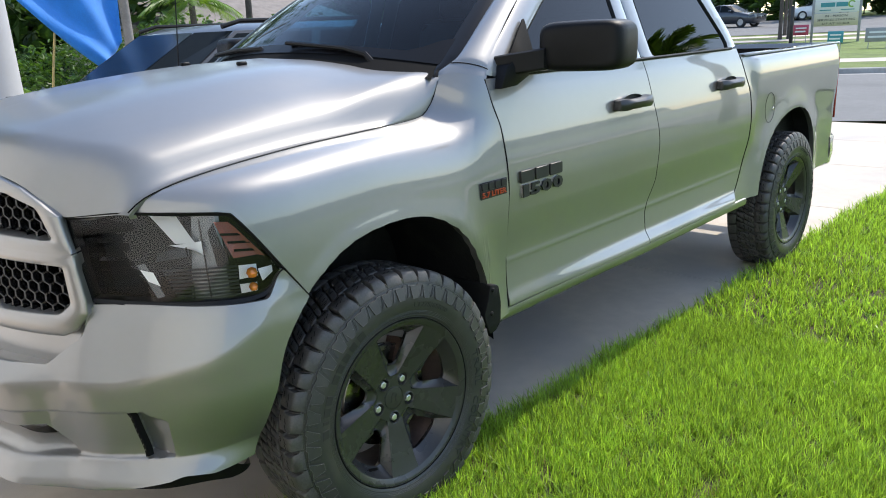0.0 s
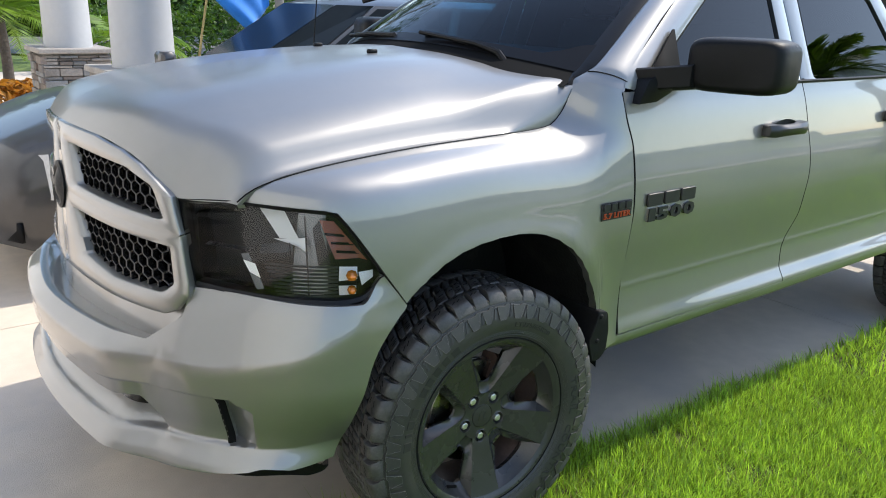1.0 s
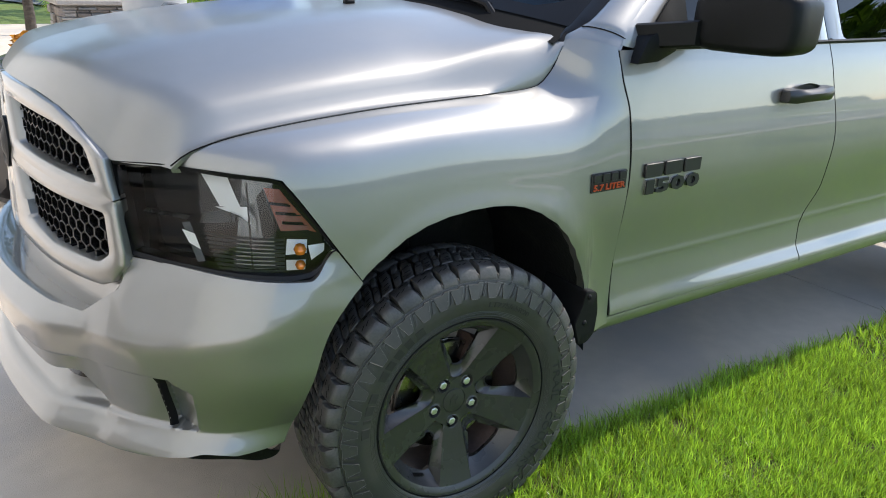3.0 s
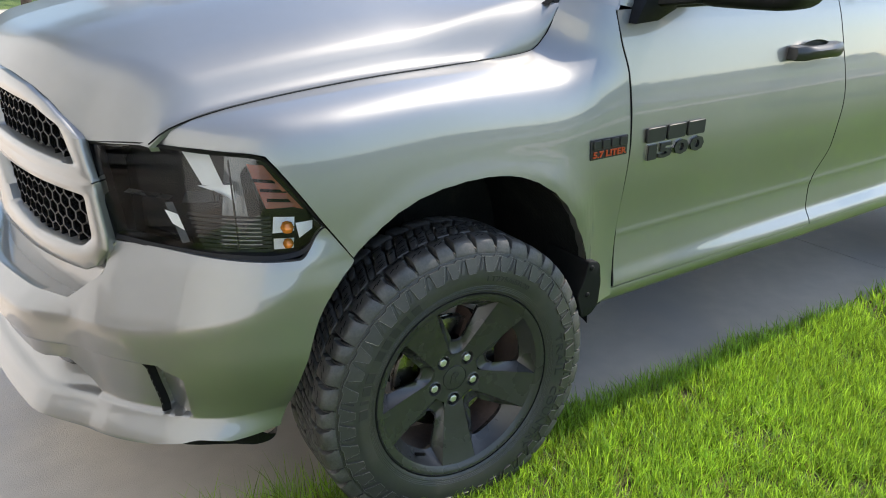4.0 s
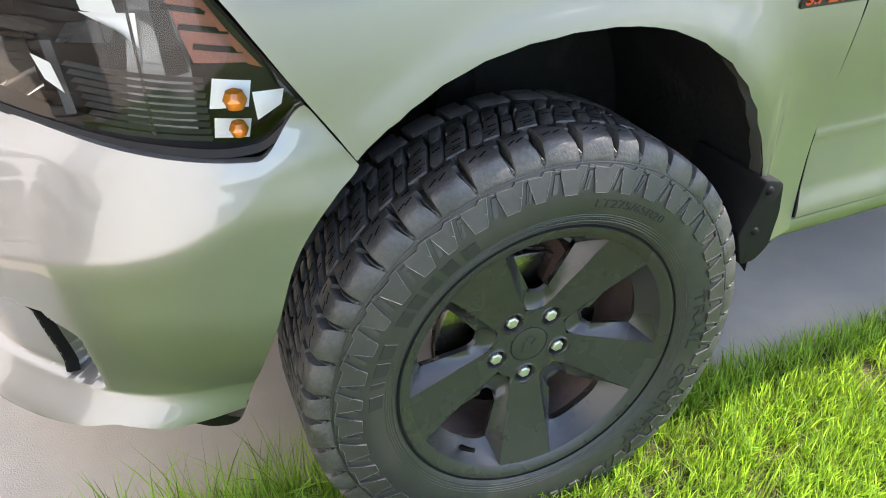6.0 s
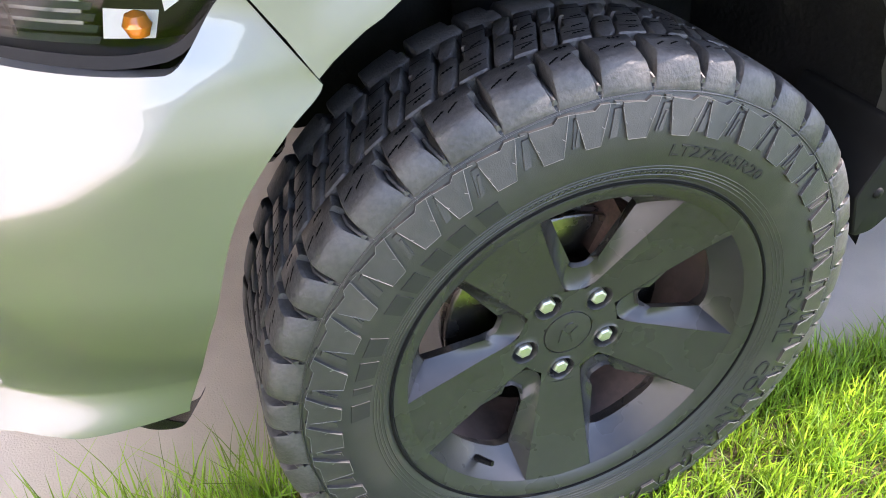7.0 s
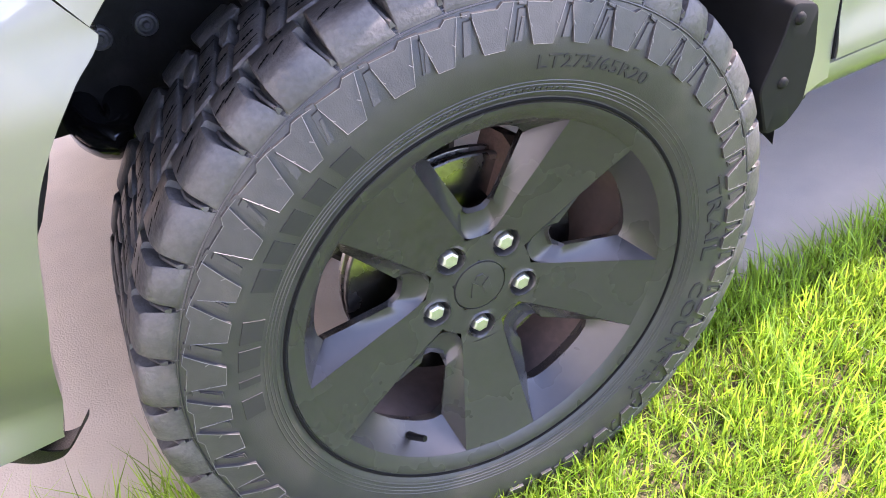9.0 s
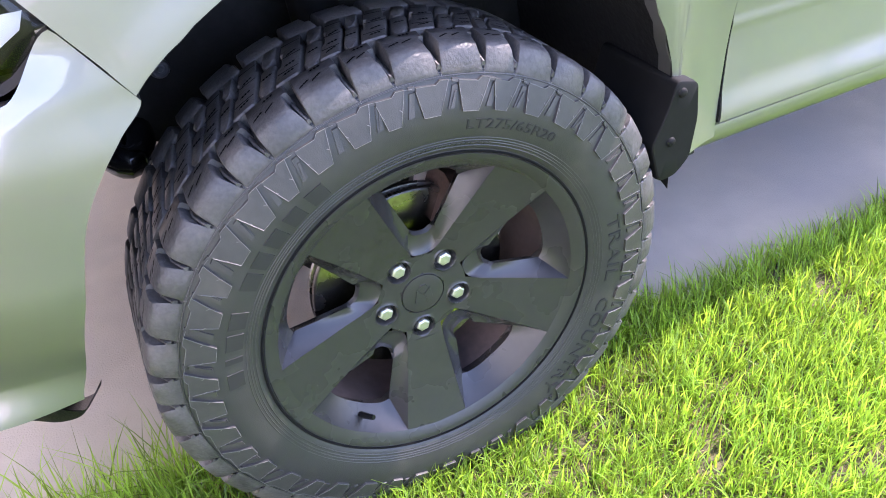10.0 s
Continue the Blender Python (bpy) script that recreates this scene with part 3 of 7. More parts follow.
ss = [S_EDGE - 0.006 * k for k in range(24)]
s = ss[-1]
while s > S_MID:
    w = plan(s)[1]
    s -= 0.003 if 0.71 < w < 0.815 or 0.52 < w < 0.62 else 0.012
    ss.append(max(s, S_MID))
rows = []
for s in ss:
    zt, zb = bumper_top(s), bumper_bottom(s)
    line = []
    for k in range(120):
        z = lerp(zt, 0.765, k / 29) if k < 30 else lerp(0.765, zb, (k - 29) / 90)
        x0 = plan(s)[0]
        xr = BUMP_REAR(z)
        # the rear end of the panel is cut to the wheel's opening
        u = (S_EDGE - s) / 0.42
        s2 = s if u >= 1 else lerp(at_x(xr), S_EDGE - 0.42, u)
        line.append(skin(s2, z, bumper_d(s2, z)))
    a = line[-1]
    nn = plan(s)[2]
    line.append((a[0] - nn.x * 0.03, a[1] + nn.y * 0.03, a[2] - 0.004))
    b = line[0]
    line.insert(0, (b[0] - nn.x * 0.025, b[1] + nn.y * 0.025, b[2] - 0.004))
    rows.append(line)
rows.insert(0, [(p[0] + 0.002, p[1] + 0.03, p[2]) for p in rows[0]])
half = grid(rows)
part("front_bumper", merge(half, flipped(half)), PAINT, truck, angle=50)
# grey shelf between grille and bumper
shelf = []
for w in np.linspace(0.665, 0.0, 40):
    s = at_w(max(w, 0.001))
    zt = bumper_top(s)
    b = skin(s, zt, bumper_d(s, zt))
    x, pw, nn = plan(s)
    zg = SHELF_TOP(w)
    a = (x + nn.x * -0.012 - 0.02, -(pw + nn.y * -0.012), zg)
    shelf.append([a, (a[0] + nn.x * 0.012, a[1] - nn.y * 0.012, b[2] - 0.012), (b[0], b[1], b[2] - 0.002), (b[0], b[1], b[2] - 0.02)])
shelf = grid(shelf)
part("bumper_shelf", merge(shelf, flipped(shelf)), PAINT, truck, "silver shelf under the grille")
# black strips: slot edge and intake, painting in their dark depth; and the valance
slot = grid([[skin(at_w(w), z, bumper_d(at_w(lean - 0.010), z) + d) for w, d in ((lean + 0.009, -0.012), (lean + 0.001, 0.0005), (lean - 0.004, 0.0015))] for z, lean in [(lerp(0.518, 0.660, k / 8), lerp(0.7455, 0.7275, k / 8)) for k in range(9)]])
part("slot_edge", slot, SEAM, truck)
part("slot_edge", flipped(slot), SEAM, truck)
intake = grid([[skin(at_w(w), z, bumper_d(at_w(w), z) + 0.003) for w in np.linspace(0.545 - 0.5 * max(z - 0.56, 0.0), 0.0, 30)] for z in (0.556, 0.566, 0.578, 0.590, 0.603)])
part("intake", merge(intake, flipped(intake)), GLOSS_BLACK, truck)
val = []
for z, d, back in ((0.475, 0.0, -0.026), (0.44, 0.014, -0.028), (0.405, 0.010, -0.032), (0.386, 0.002, -0.038), (0.376, -0.018, -0.055), (0.370, -0.07, -0.10)):
    ends = np.concatenate([np.linspace(0.920, 0.880, 14), np.linspace(0.875, 0.0, 38)])
    high = [lerp(0.478, 0.428, smooth(0.86, 0.915, w)) for w in ends]
    val.append([skin(at_w(w), h - max(h - z, 0.0) * math.sqrt(max(1 - max((w - 0.879) / 0.042, 0.0) ** 2, 0.02)), lerp(d, back, smooth(0.74, 0.87, w))) for w, h in zip(ends, high)])
val = grid(val)
part("valance", merge(val, flipped(val)), PLASTIC, truck, "black plastic valance under the bumper")

# ---- headlights ----
HEAD_TOP = curve([(-0.84, 1.184), (-0.74, 1.194), (-0.65, 1.187), (-0.56, 1.178), (-0.533, 1.170), (-0.505, 1.136), (-0.45, 1.058), (-0.406, 0.994)])
HEAD_LOW = curve([(-0.84, 0.952), (-0.72, 0.938), (-0.60, 0.928), (-0.52, 0.924), (-0.47, 0.930), (-0.44, 0.950), (-0.406, 0.992)])
s_in, s_out = at_w(0.632), at_x(-0.407)


def lens_sheet(d, inset, nu=44, nv=18, bulge=0.0):
    rows = []
    for i in range(nu + 1):
        s = lerp(s_out, s_in, i / nu)
        x, w, nn = plan(s)
        zt, zb = HEAD_TOP(x) - inset, HEAD_LOW(x) + inset
        sway = smooth(0.75, 0.64, w) * 0.036
        if zt < zb:
            zt = zb = (zt + zb) / 2
        rows.append([skin(s + sway * (1 - k / nv), lerp(zb, zt, k / nv), d + bulge * math.sin(math.pi * k / nv)) for k in range(nv + 1)])
    return rows


lens = grid(lens_sheet(-0.010, 0.004, bulge=0.006))
rim_in, rim_out = lens_sheet(-0.008, 0.010), lens_sheet(-0.002, 0.0)


def border(rows, inset_rows):
    """The dark frame round the lens."""
    a = [r[0] for r in rows] + rows[-1][1:] + [r[-1] for r in reversed(rows[:-1])] + list(reversed(rows[0][:-1]))
    b = [r[0] for r in inset_rows] + inset_rows[-1][1:] + [r[-1] for r in reversed(inset_rows[:-1])] + list(reversed(inset_rows[0][:-1]))
    c = [(p[0] + 0.03, p[1] * 0.97, p[2]) for p in b]
    return grid([a, b, c])


HEAD_BLACK = mat("headlight_bezel", (0.008, 0.008, 0.009), 0.4, spec=0.2, noise_scale=10, vary=0.1)
AMBER = mat("amber_reflector", (0.21, 0.032, 0.008), 0.45, coat=0.3, noise_scale=60, vary=0.12, bump=0.002, bump_scale=160)
BULB = mat("amber_bulb", (0.75, 0.22, 0.02), 0.25, coat=1.0)
# white instead of chrome: the mirrored brightness is put into the colour
REFLECT = mat("lamp_shine_white", (0.97, 0.97, 0.97), 0.25, 0.0, coat=1.0, bump=0.002, bump_scale=50)
WHITE_LENS = mat("clear_ribbed_plastic", (0.11, 0.118, 0.125), 0.25, 0.3, coat=1.0, noise_scale=20, vary=0.15)


def headlight(mirror):
    f = flipped if mirror else (lambda q: q)
    head = part("headlight", f(border(rim_out, rim_in)), HEAD_BLACK, truck, "headlight with clear lens and black inside")

    def patch(pts, d0, d1=None, n=6):
        """A sheet inside the lamp between four corners (x, z) with a depth."""
        rows = []
        for i in range(n + 1):
            u = i / n
            line = []
            for k in range(n + 1):
                v = k / n
                xx = lerp(lerp(pts[0][0], pts[1][0], v), lerp(pts[3][0], pts[2][0], v), u)
                zz = lerp(lerp(pts[0][1], pts[1][1], v), lerp(pts[3][1], pts[2][1], v), u)
                line.append(skin(at_x(xx), zz, lerp(d0, d0 if d1 is None else d1, u)))
            rows.append(line)
        return grid(rows)
    back = grid(lens_sheet(-0.115, -0.01, 30, 8))
    part("bezel", f(back), HEAD_BLACK, head, "black bezel")
    # upper reflector box, its side wall and the lower ribs
    part("reflector", f(patch([(-0.716, 1.168), (-0.664, 1.163), (-0.618, 1.096), (-0.660, 1.098)], -0.080, -0.030)), REFLECT, head, "reflector coloured white for the brightness it mirrors")
    part("reflector_wall", f(patch([(-0.705, 1.066), (-0.640, 1.086), (-0.632, 1.062), (-0.700, 1.050)], -0.06, -0.03)), WHITE_LENS, head)
    part("divider", f(patch([(-0.628, 1.166), (-0.556, 1.158), (-0.552, 0.940), (-0.645, 0.938)], -0.085, -0.045)), WHITE_LENS, head, "pale inner wall of the lamp")
    part("divider_edge", f(patch([(-0.640, 1.088), (-0.637, 1.088), (-0.632, 0.945), (-0.636, 0.945)], -0.026, -0.026)), HEAD_BLACK, head)
    for k in range(9):
        part("rib", f(patch([(-0.690 + 0.003 * k, 1.030 - 0.0105 * k), (-0.528, 1.024 - 0.0100 * k), (-0.528, 1.0205 - 0.0100 * k), (-0.690 + 0.003 * k, 1.0265 - 0.0105 * k)], -0.026, -0.018, 4)), WHITE_LENS, head)
    part("low_reflector", f(patch([(-0.744, 1.034), (-0.730, 1.038), (-0.692, 0.956), (-0.706, 0.950)], -0.06, -0.026)), WHITE_LENS, head)
    part("amber_reflector", f(merge(patch([(-0.572, 1.146), (-0.536, 1.142), (-0.462, 1.046), (-0.535, 1.046)], -0.040, -0.018), patch([(-0.540, 1.146), (-0.530, 1.138), (-0.452, 1.040), (-0.470, 1.046)], -0.02, -0.012))), AMBER, head, "amber side reflector")
    for k, (xa, xb) in enumerate(((-0.560, -0.512), (-0.545, -0.488), (-0.532, -0.474))):
        zz = 1.118 - 0.024 * k
        part("amber_rib", f(patch([(xa, zz), (xb, zz - 0.006), (xb, zz - 0.011), (xa, zz - 0.005)], -0.020, -0.012, 4)), HEAD_BLACK, head)
    part("shard", f(patch([(-0.676, 1.090), (-0.606, 1.096), (-0.600, 1.058), (-0.622, 1.078)], -0.046, -0.030)), REFLECT, head, "white sliver for the shine on the reflector")
    part("shard", f(patch([(-0.728, 1.032), (-0.706, 1.024), (-0.696, 0.986), (-0.716, 1.000)], -0.022, -0.020)), REFLECT, head, "white sliver for the shine on the reflector")
    part("ledge", f(patch([(-0.800, 1.064), (-0.722, 1.058), (-0.722, 1.054), (-0.800, 1.060)], -0.050, -0.030, 4)), WHITE_LENS, head, "thin ledge between the two lamp boxes")
    part("lamp_post", f(patch([(-0.606, 1.160), (-0.602, 1.160), (-0.596, 0.945), (-0.600, 0.945)], -0.024, -0.020, 4)), HEAD_BLACK, head)
    part("amber_divider", f(patch([(-0.590, 1.120), (-0.574, 1.140), (-0.545, 1.030), (-0.575, 1.020)], -0.050, -0.030)), HEAD_BLACK, head)
    for xx, zz, rr in ((-0.492, 0.998, 0.016), (-0.492, 0.958, 0.013)):
        p = skin(at_x(xx), zz, -0.018)
        bulb = moved(lathe([(0, -rr), (rr * 0.7, -rr * 0.7), (rr, 0), (rr * 0.7, rr * 0.7), (0, rr)], 12), Matrix.Translation(p))
        part("bulb", f(bulb), BULB, head, "amber bulb")
    part("side_lamp", f(patch([(-0.522, 1.018), (-0.470, 1.014), (-0.476, 0.986), (-0.526, 0.984)], -0.040, -0.022)), REFLECT, head, "side lamp reflector coloured white for its shine")
    part("side_lamp", f(patch([(-0.525, 0.966), (-0.475, 0.964), (-0.480, 0.944), (-0.525, 0.944)], -0.035, -0.022)), REFLECT, head)
    part("side_lamp", f(patch([(-0.470, 1.002), (-0.428, 1.004), (-0.434, 0.990), (-0.466, 0.970)], -0.030, -0.014)), REFLECT, head)
    pane = part("lens", outward(f(lens), (0.2, 0, 1.0)), LENS, head)
    pane.visible_shadow = False
    return head


headlight(False)
headlight(True)


# ---- grille ----
def nose(w, z, d=0.0):
    """A place on the nose, w to either side of the middle."""
    x, pw, nn = plan(at_w(abs(w))) if abs(w) > 1e-6 else (PLAN[[i for i, q in enumerate(PLAN) if q[2] <= 0][0]][1], 0, Vector((-1, 0)))
    lean = -0.012 + 0.05 * (z - 1.05)
    p = (x + nn.x * d + lean, -(abs(w) + nn.y * d), z)
    return p if w >= 0 else (p[0], -p[1], p[2])


def rounded(poly, r):
    out = []
    n = len(poly)
    for i in range(n):
        a, b, c = Vector(poly[i - 1]), Vector(poly[i]), Vector(poly[(i + 1) % n])
        da, dc = (a - b), (c - b)
        q = min(r, da.length * 0.45, dc.length * 0.45)
        p0, p1 = b + da.normalized() * q, b + dc.normalized() * q
        for k in range(5):
            t = k / 4
            out.append((1 - t) ** 2 * p0 + 2 * t * (1 - t) * b + t * t * p1)
    return out


def ray_ring(poly, centre, n):
    """Where n even rays from a centre meet a closed outline."""
    c = Vector(centre)
    out = []
    for k in range(n):
        a = 2 * math.pi * k / n
        d = Vector((math.cos(a), math.sin(a)))
        best = None
        for i in range(len(poly)):
            p, q = Vector(poly[i]) - c, Vector(poly[(i + 1) % len(poly)]) - c
            e = q - p
            den = d.x * e.y - d.y * e.x
            if abs(den) < 1e-9:
                continue
            t = (p.x * e.y - p.y * e.x) / den
            u = (p.x * d.y - p.y * d.x) / den
            if t > 0 and -1e-6 <= u <= 1 + 1e-6:
                best = t if best is None else max(best, t)
        out.append(c + d * (best or 0.01))
    return out


grille = new("grille")
grille.parent = truck
UP_HOLE = rounded([(0.095, 1.262), (0.150, 1.142), (0.600, 1.126), (0.562, 1.212), (0.46, 1.245)], 0.012)
LOW_HOLE = rounded([(0.115, 1.066), (0.195, 0.938), (0.38, 0.915), (0.59, 0.922), (0.626, 0.952), (0.617, 1.056)], 0.012)
UP_CELL = [(0.0, 1.318), (0.0, 1.115), (0.650, 1.088), (0.626, 1.190), (0.575, 1.228), (0.52, 1.262), (0.44, 1.290), (0.30, 1.310)]
LOW_CELL = [(0.0, 1.115), (0.0, 0.868), (0.37, 0.858), (0.60, 0.862), (0.636, 0.880), (0.668, 0.925), (0.668, 0.96), (0.650, 1.088)]
shapes = []
for hole, cell, c in ((UP_HOLE, UP_CELL, (0.33, 1.19)), (LOW_HOLE, LOW_CELL, (0.33, 1.0))):
    n = 420
    outer, inner = ray_ring(cell, c, n), ray_ring(hole, c, n)
    rings = []
    for f_out, d in ((1.0, -0.030), (1.0, 0.002), (0.985, 0.007), (0.95, 0.0095), (0.5, 0.011), (0.10, 0.009), (0.0, 0.002), (-0.02, -0.035)):
        rings.append([nose(max(lerp(b.x, a.x, f_out), 0), lerp(b.y, a.y, f_out), d if f_out < 0.94 or d < -0.02 or abs(a.y - lerp(1.115, 1.088, a.x / 0.65)) > 0.004 else 0.009) for a, b in zip(outer, inner)])
    rows = [r + [r[0]] for r in rings]
    shapes.append(grid(rows))
half = merge(*shapes)
part("grille_frame", merge(half, flipped(half)), PAINT, grille, "silver crosshair grille frame", angle=60)


def inside(p, poly):
    hit = False
    for i in range(len(poly)):
        a, b = poly[i], poly[i - 1]
        if (a[1] > p[1]) != (b[1] > p[1]) and p[0] < (b[0] - a[0]) * (p[1] - a[1]) / (b[1] - a[1]) + a[0]:
            hit = not hit
    return hit


PITCH = 0.036
for hole in (UP_HOLE, LOW_HOLE):
    combs = []
    for j in range(-1, 14):
        for i in range(-1, 20):
            w, z = 0.07 + PITCH * 1.12 * (i + 0.5 * (j % 2)), 0.90 + PITCH * 0.80 * j
            if not inside((w, z), hole):
                continue
            rings = []
            for rr, d in ((0.0225, -0.030), (0.0225, -0.018), (0.0178, -0.014), (0.0165, -0.030), (0.0165, -0.045)):
                rings.append([nose(max(w + 1.10 * rr * math.cos(radians(60 * k + 30)), 0.001), z + 0.98 * rr * math.sin(radians(60 * k + 30)), d) for k in range(6)])
            combs.append(tube_rows(rings, False))
    comb = merge(*combs)
    for q in (comb, flipped(comb)):
        tagged(part("honeycomb", q, GLOSS_BLACK, grille, "black honeycomb mesh", smooth=False), kind="stuff")
dark = merge(*[grid([[nose(w, z, -0.07) for w in np.linspace(-0.6, 0.6, 20)] for z in (0.85, 1.1, 1.29)])])
part("grille_backing", dark, SEAM, grille)
badge = [[nose(0.062 * k * math.cos(a), 1.115 + 0.075 * k * math.sin(a), d) for a in np.linspace(0, 2 * math.pi, 25)] for k, d in ((1, 0.004), (1, 0.016), (0.85, 0.020), (0.7, 0.014), (0.35, 0.024), (0.01, 0.026))]
part("badge", grid(badge), PLASTIC, grille, "black oval badge")

# ---- cab: pillars, glass, roof, inside ----
def tumble(z):
    """Half the cab's width at a height above the belt line."""
    return lerp(0.905, 0.70, ((z - 1.43) / 0.50)) if z > 1.43 else 0.905


WS_LOW = [(0.33 + 0.295 * w * w, w, 1.545 - 0.063 * (w / 0.76) ** 2) for w in np.linspace(0, 0.76, 16)]
WS_TOP = [(0.97 + 0.14 * (w / 0.62) ** 2, w, 1.905 - 0.04 * (w / 0.62) ** 2) for w in np.linspace(0, 0.62, 16)]
rows = []
for (xa, wa, za), (xb, wb, zb) in zip(WS_LOW, WS_TOP):
    rows.append([(lerp(xa, xb, t), -lerp(wa, wb, t), lerp(za, zb, t) + 0.02 * math.sin(math.pi * t)) for t in np.linspace(0, 1, 9)])
half = grid(rows)
ws = part("windscreen", outward(merge(half, flipped(half)), (1.5, 0, 1.0)), WIN_CLEAR, truck, "tinted windscreen")
ws.visible_shadow = False
edge = [r[0] for r in rows]
sealer = grid([[(p[0] - 0.085, p[1] * 1.02, p[2] - 0.040) for p in edge], [(p[0] - 0.012, p[1], p[2] - 0.004) for p in edge], [(p[0] + 0.022, p[1] * 0.985, p[2] + 0.013) for p in edge]])
part("cowl", merge(sealer, flipped(sealer)), SEAM, truck, "black plastic cowl under the windscreen")
band = grid([[(lerp(r[0][0], r[-1][0], t) - 0.004, lerp(r[0][1], r[-1][1], t), lerp(r[0][2], r[-1][2], t) + 0.02 * math.sin(math.pi * t) + 0.004) for t in (0.0, 0.03, 0.06, lerp(0.07, 0.20, smooth(0.60, 0.76, -r[0][1])))] for r in rows])
part("windscreen_band", merge(band, flipped(band)), FRIT, truck, "black printed band along the foot of the windscreen")
# windscreen pillar, flowing up from the fender, and the black edge of the glass
P_IN = spline([(0.440, -0.789, 1.430), (0.452, -0.781, 1.452), (0.468, -0.775, 1.468), (0.515, -0.790, 1.494), (0.574, -0.793, 1.532), (0.843, -0.722, 1.704), (1.12, -0.640, 1.868)], 30)
P_OUT = spline([(0.561, -0.908, 1.402), (0.564, -0.905, 1.416), (0.573, -0.900, 1.434), (0.597, -0.889, 1.466), (0.632, -0.873, 1.506), (0.918, -0.786, 1.712), (1.26, -0.715, 1.868)], 30)
pil = []
for k, (a, b) in enumerate(zip(P_IN, P_OUT)):
    side = (b - a)
    lift = Vector((-0.30, -0.62, 0.72)) * side.length * lerp(0.03, 0.13, smooth(2, 24, k))
    line = [a + Vector((0.004, 0.016, -0.006))]
    for t in np.linspace(0, 1, 9):
        p = a.lerp(b, t) + lift * (4 * t * (1 - t)) ** 0.8
        low = a.lerp(b, t)
        low.y = skin(low.x, low.z, fender_d(low.x, low.z))[1] - 0.0008
        line.append(low.lerp(p, smooth(1.405, 1.434, p.z)))
    line.append(b + Vector((0.012, 0.016, -0.004)))
    pil.append([tuple(p) for p in line])
pillar = grid(pil)
part("windscreen_pillar", pillar, PAINT, truck, angle=70)
part("windscreen_pillar", flipped(pillar), PAINT, truck, angle=70)
joint = pipe([tuple(Vector(p) + Vector((-0.0005, -0.001, 0.001))) for p in pil[14][1:-1]], 0.0016, 6)
part("pillar_joint", joint, SEAM, truck)
part("pillar_joint", flipped(joint), SEAM, truck)
frit = []
for p in P_IN[2:]:
    t = (p.z - rows[-1][0][2]) / (rows[-1][-1][2] - rows[-1][0][2])
    g = Vector(rows[-1][0]).lerp(Vector(rows[-1][-1]), t) + Vector((0, 0.02, 0.010 + 0.02 * math.sin(math.pi * min(max(t, 0), 1))))
    frit.append([tuple(g), tuple(g.lerp(p, 0.5) + Vector((-0.003, -0.003, 0.004))), tuple(p + Vector((0.002, 0.002, 0.002)))])
for q in (grid(frit), flipped(grid(frit))):
    part("windscreen_edge", q, FRIT, truck, "black printed edge of the windscreen")
# side window frames and panes
FRONT_WIN = [(0.78, 1.437), (1.57, 1.437), (1.57, 1.79), (1.33, 1.80), (1.18, 1.77), (0.86, 1.56)]
REAR_WIN = [(1.79, 1.437), (2.64, 1.437), (2.62, 1.50), (2.43, 1.78), (2.38, 1.79), (1.79, 1.795)]
FRONT_CELL = [(0.562, 1.425), (1.685, 1.432), (1.67, 1.87), (1.26, 1.87), (1.06, 1.80), (0.915, 1.708), (0.600, 1.488)]
REAR_CELL = [(1.689, 1.432), (2.742, 1.432), (2.72, 1.53), (2.60, 1.74), (2.50, 1.87), (1.674, 1.87)]
for win, cell, c in ((FRONT_WIN, FRONT_CELL, (1.25, 1.58)), (REAR_WIN, REAR_CELL, (2.15, 1.60))):
    outer, inner = ray_ring(cell, c, 96), ray_ring(rounded(win, 0.02), c, 96)
    fr = grid([[(lerp(b.x, a.x, k), -(tumble(lerp(b.y, a.y, k)) + d), lerp(b.y, a.y, k)) for a, b in zip(outer + outer[:1], inner + inner[:1])] for k, d in ((1, -0.002), (0.9, 0.004), (0.12, 0.004), (0.02, 0.0), (0, -0.008))])
    part("window_frame", fr, PAINT, truck, angle=60)
    part("window_frame", flipped(fr), PAINT, truck, angle=60)
    ru = grid([[(lerp(b.x, a.x, k), -(tumble(lerp(b.y, a.y, k)) + d), lerp(b.y, a.y, k)) for a, b in zip(outer + outer[:1], inner + inner[:1])] for k, d in ((0.05, 0.0045), (0.0, 0.001), (-0.06, -0.007), (-0.10, -0.007))])
    part("window_seal", ru, PLASTIC, truck)
    pane = [(p.x, -(tumble(p.y) - 0.006), p.y) for p in ray_ring(rounded(win, 0.02), c, 60)]
    k = len(pane)
    shape = (pane + [(c[0], -(tumble(c[1]) - 0.006), c[1])], [(i, (i + 1) % k, k) for i in range(k)])
    for q, tint, note in ((shape, WIN_DARK, "dark tinted side window"), (flipped(shape), WIN_SIDE if win is FRONT_WIN else WIN_DARK, "tinted side window")):
        part("side_window", outward(q, (1.5, 0, 1.2)), tint, truck, note).visible_shadow = False
belt = pipe([(x, -0.911, 1.436) for x in np.linspace(0.80, 2.66, 12)], 0.008, 6)
part("belt_moulding", belt, PLASTIC, truck)
sail = grid([[(0.64, -0.910, 1.44), (0.70, -0.899, 1.50), (0.868, -0.838, 1.63)], [(0.85, -0.911, 1.44), (0.862, -0.893, 1.50), (0.880, -0.836, 1.63)]])
part("mirror_sail", sail, SEAM, truck, thick=0.006)
roof = []
for w in np.linspace(-0.70, 0.70, 13):
    roof.append([(x, w, 1.95 - 0.09 * (abs(w) / 0.7) ** 4 - 0.05 * (abs((x - 1.75) / 0.8)) ** 3) for x in np.linspace(0.98 + 0.25 * abs(w), 2.62, 12)])
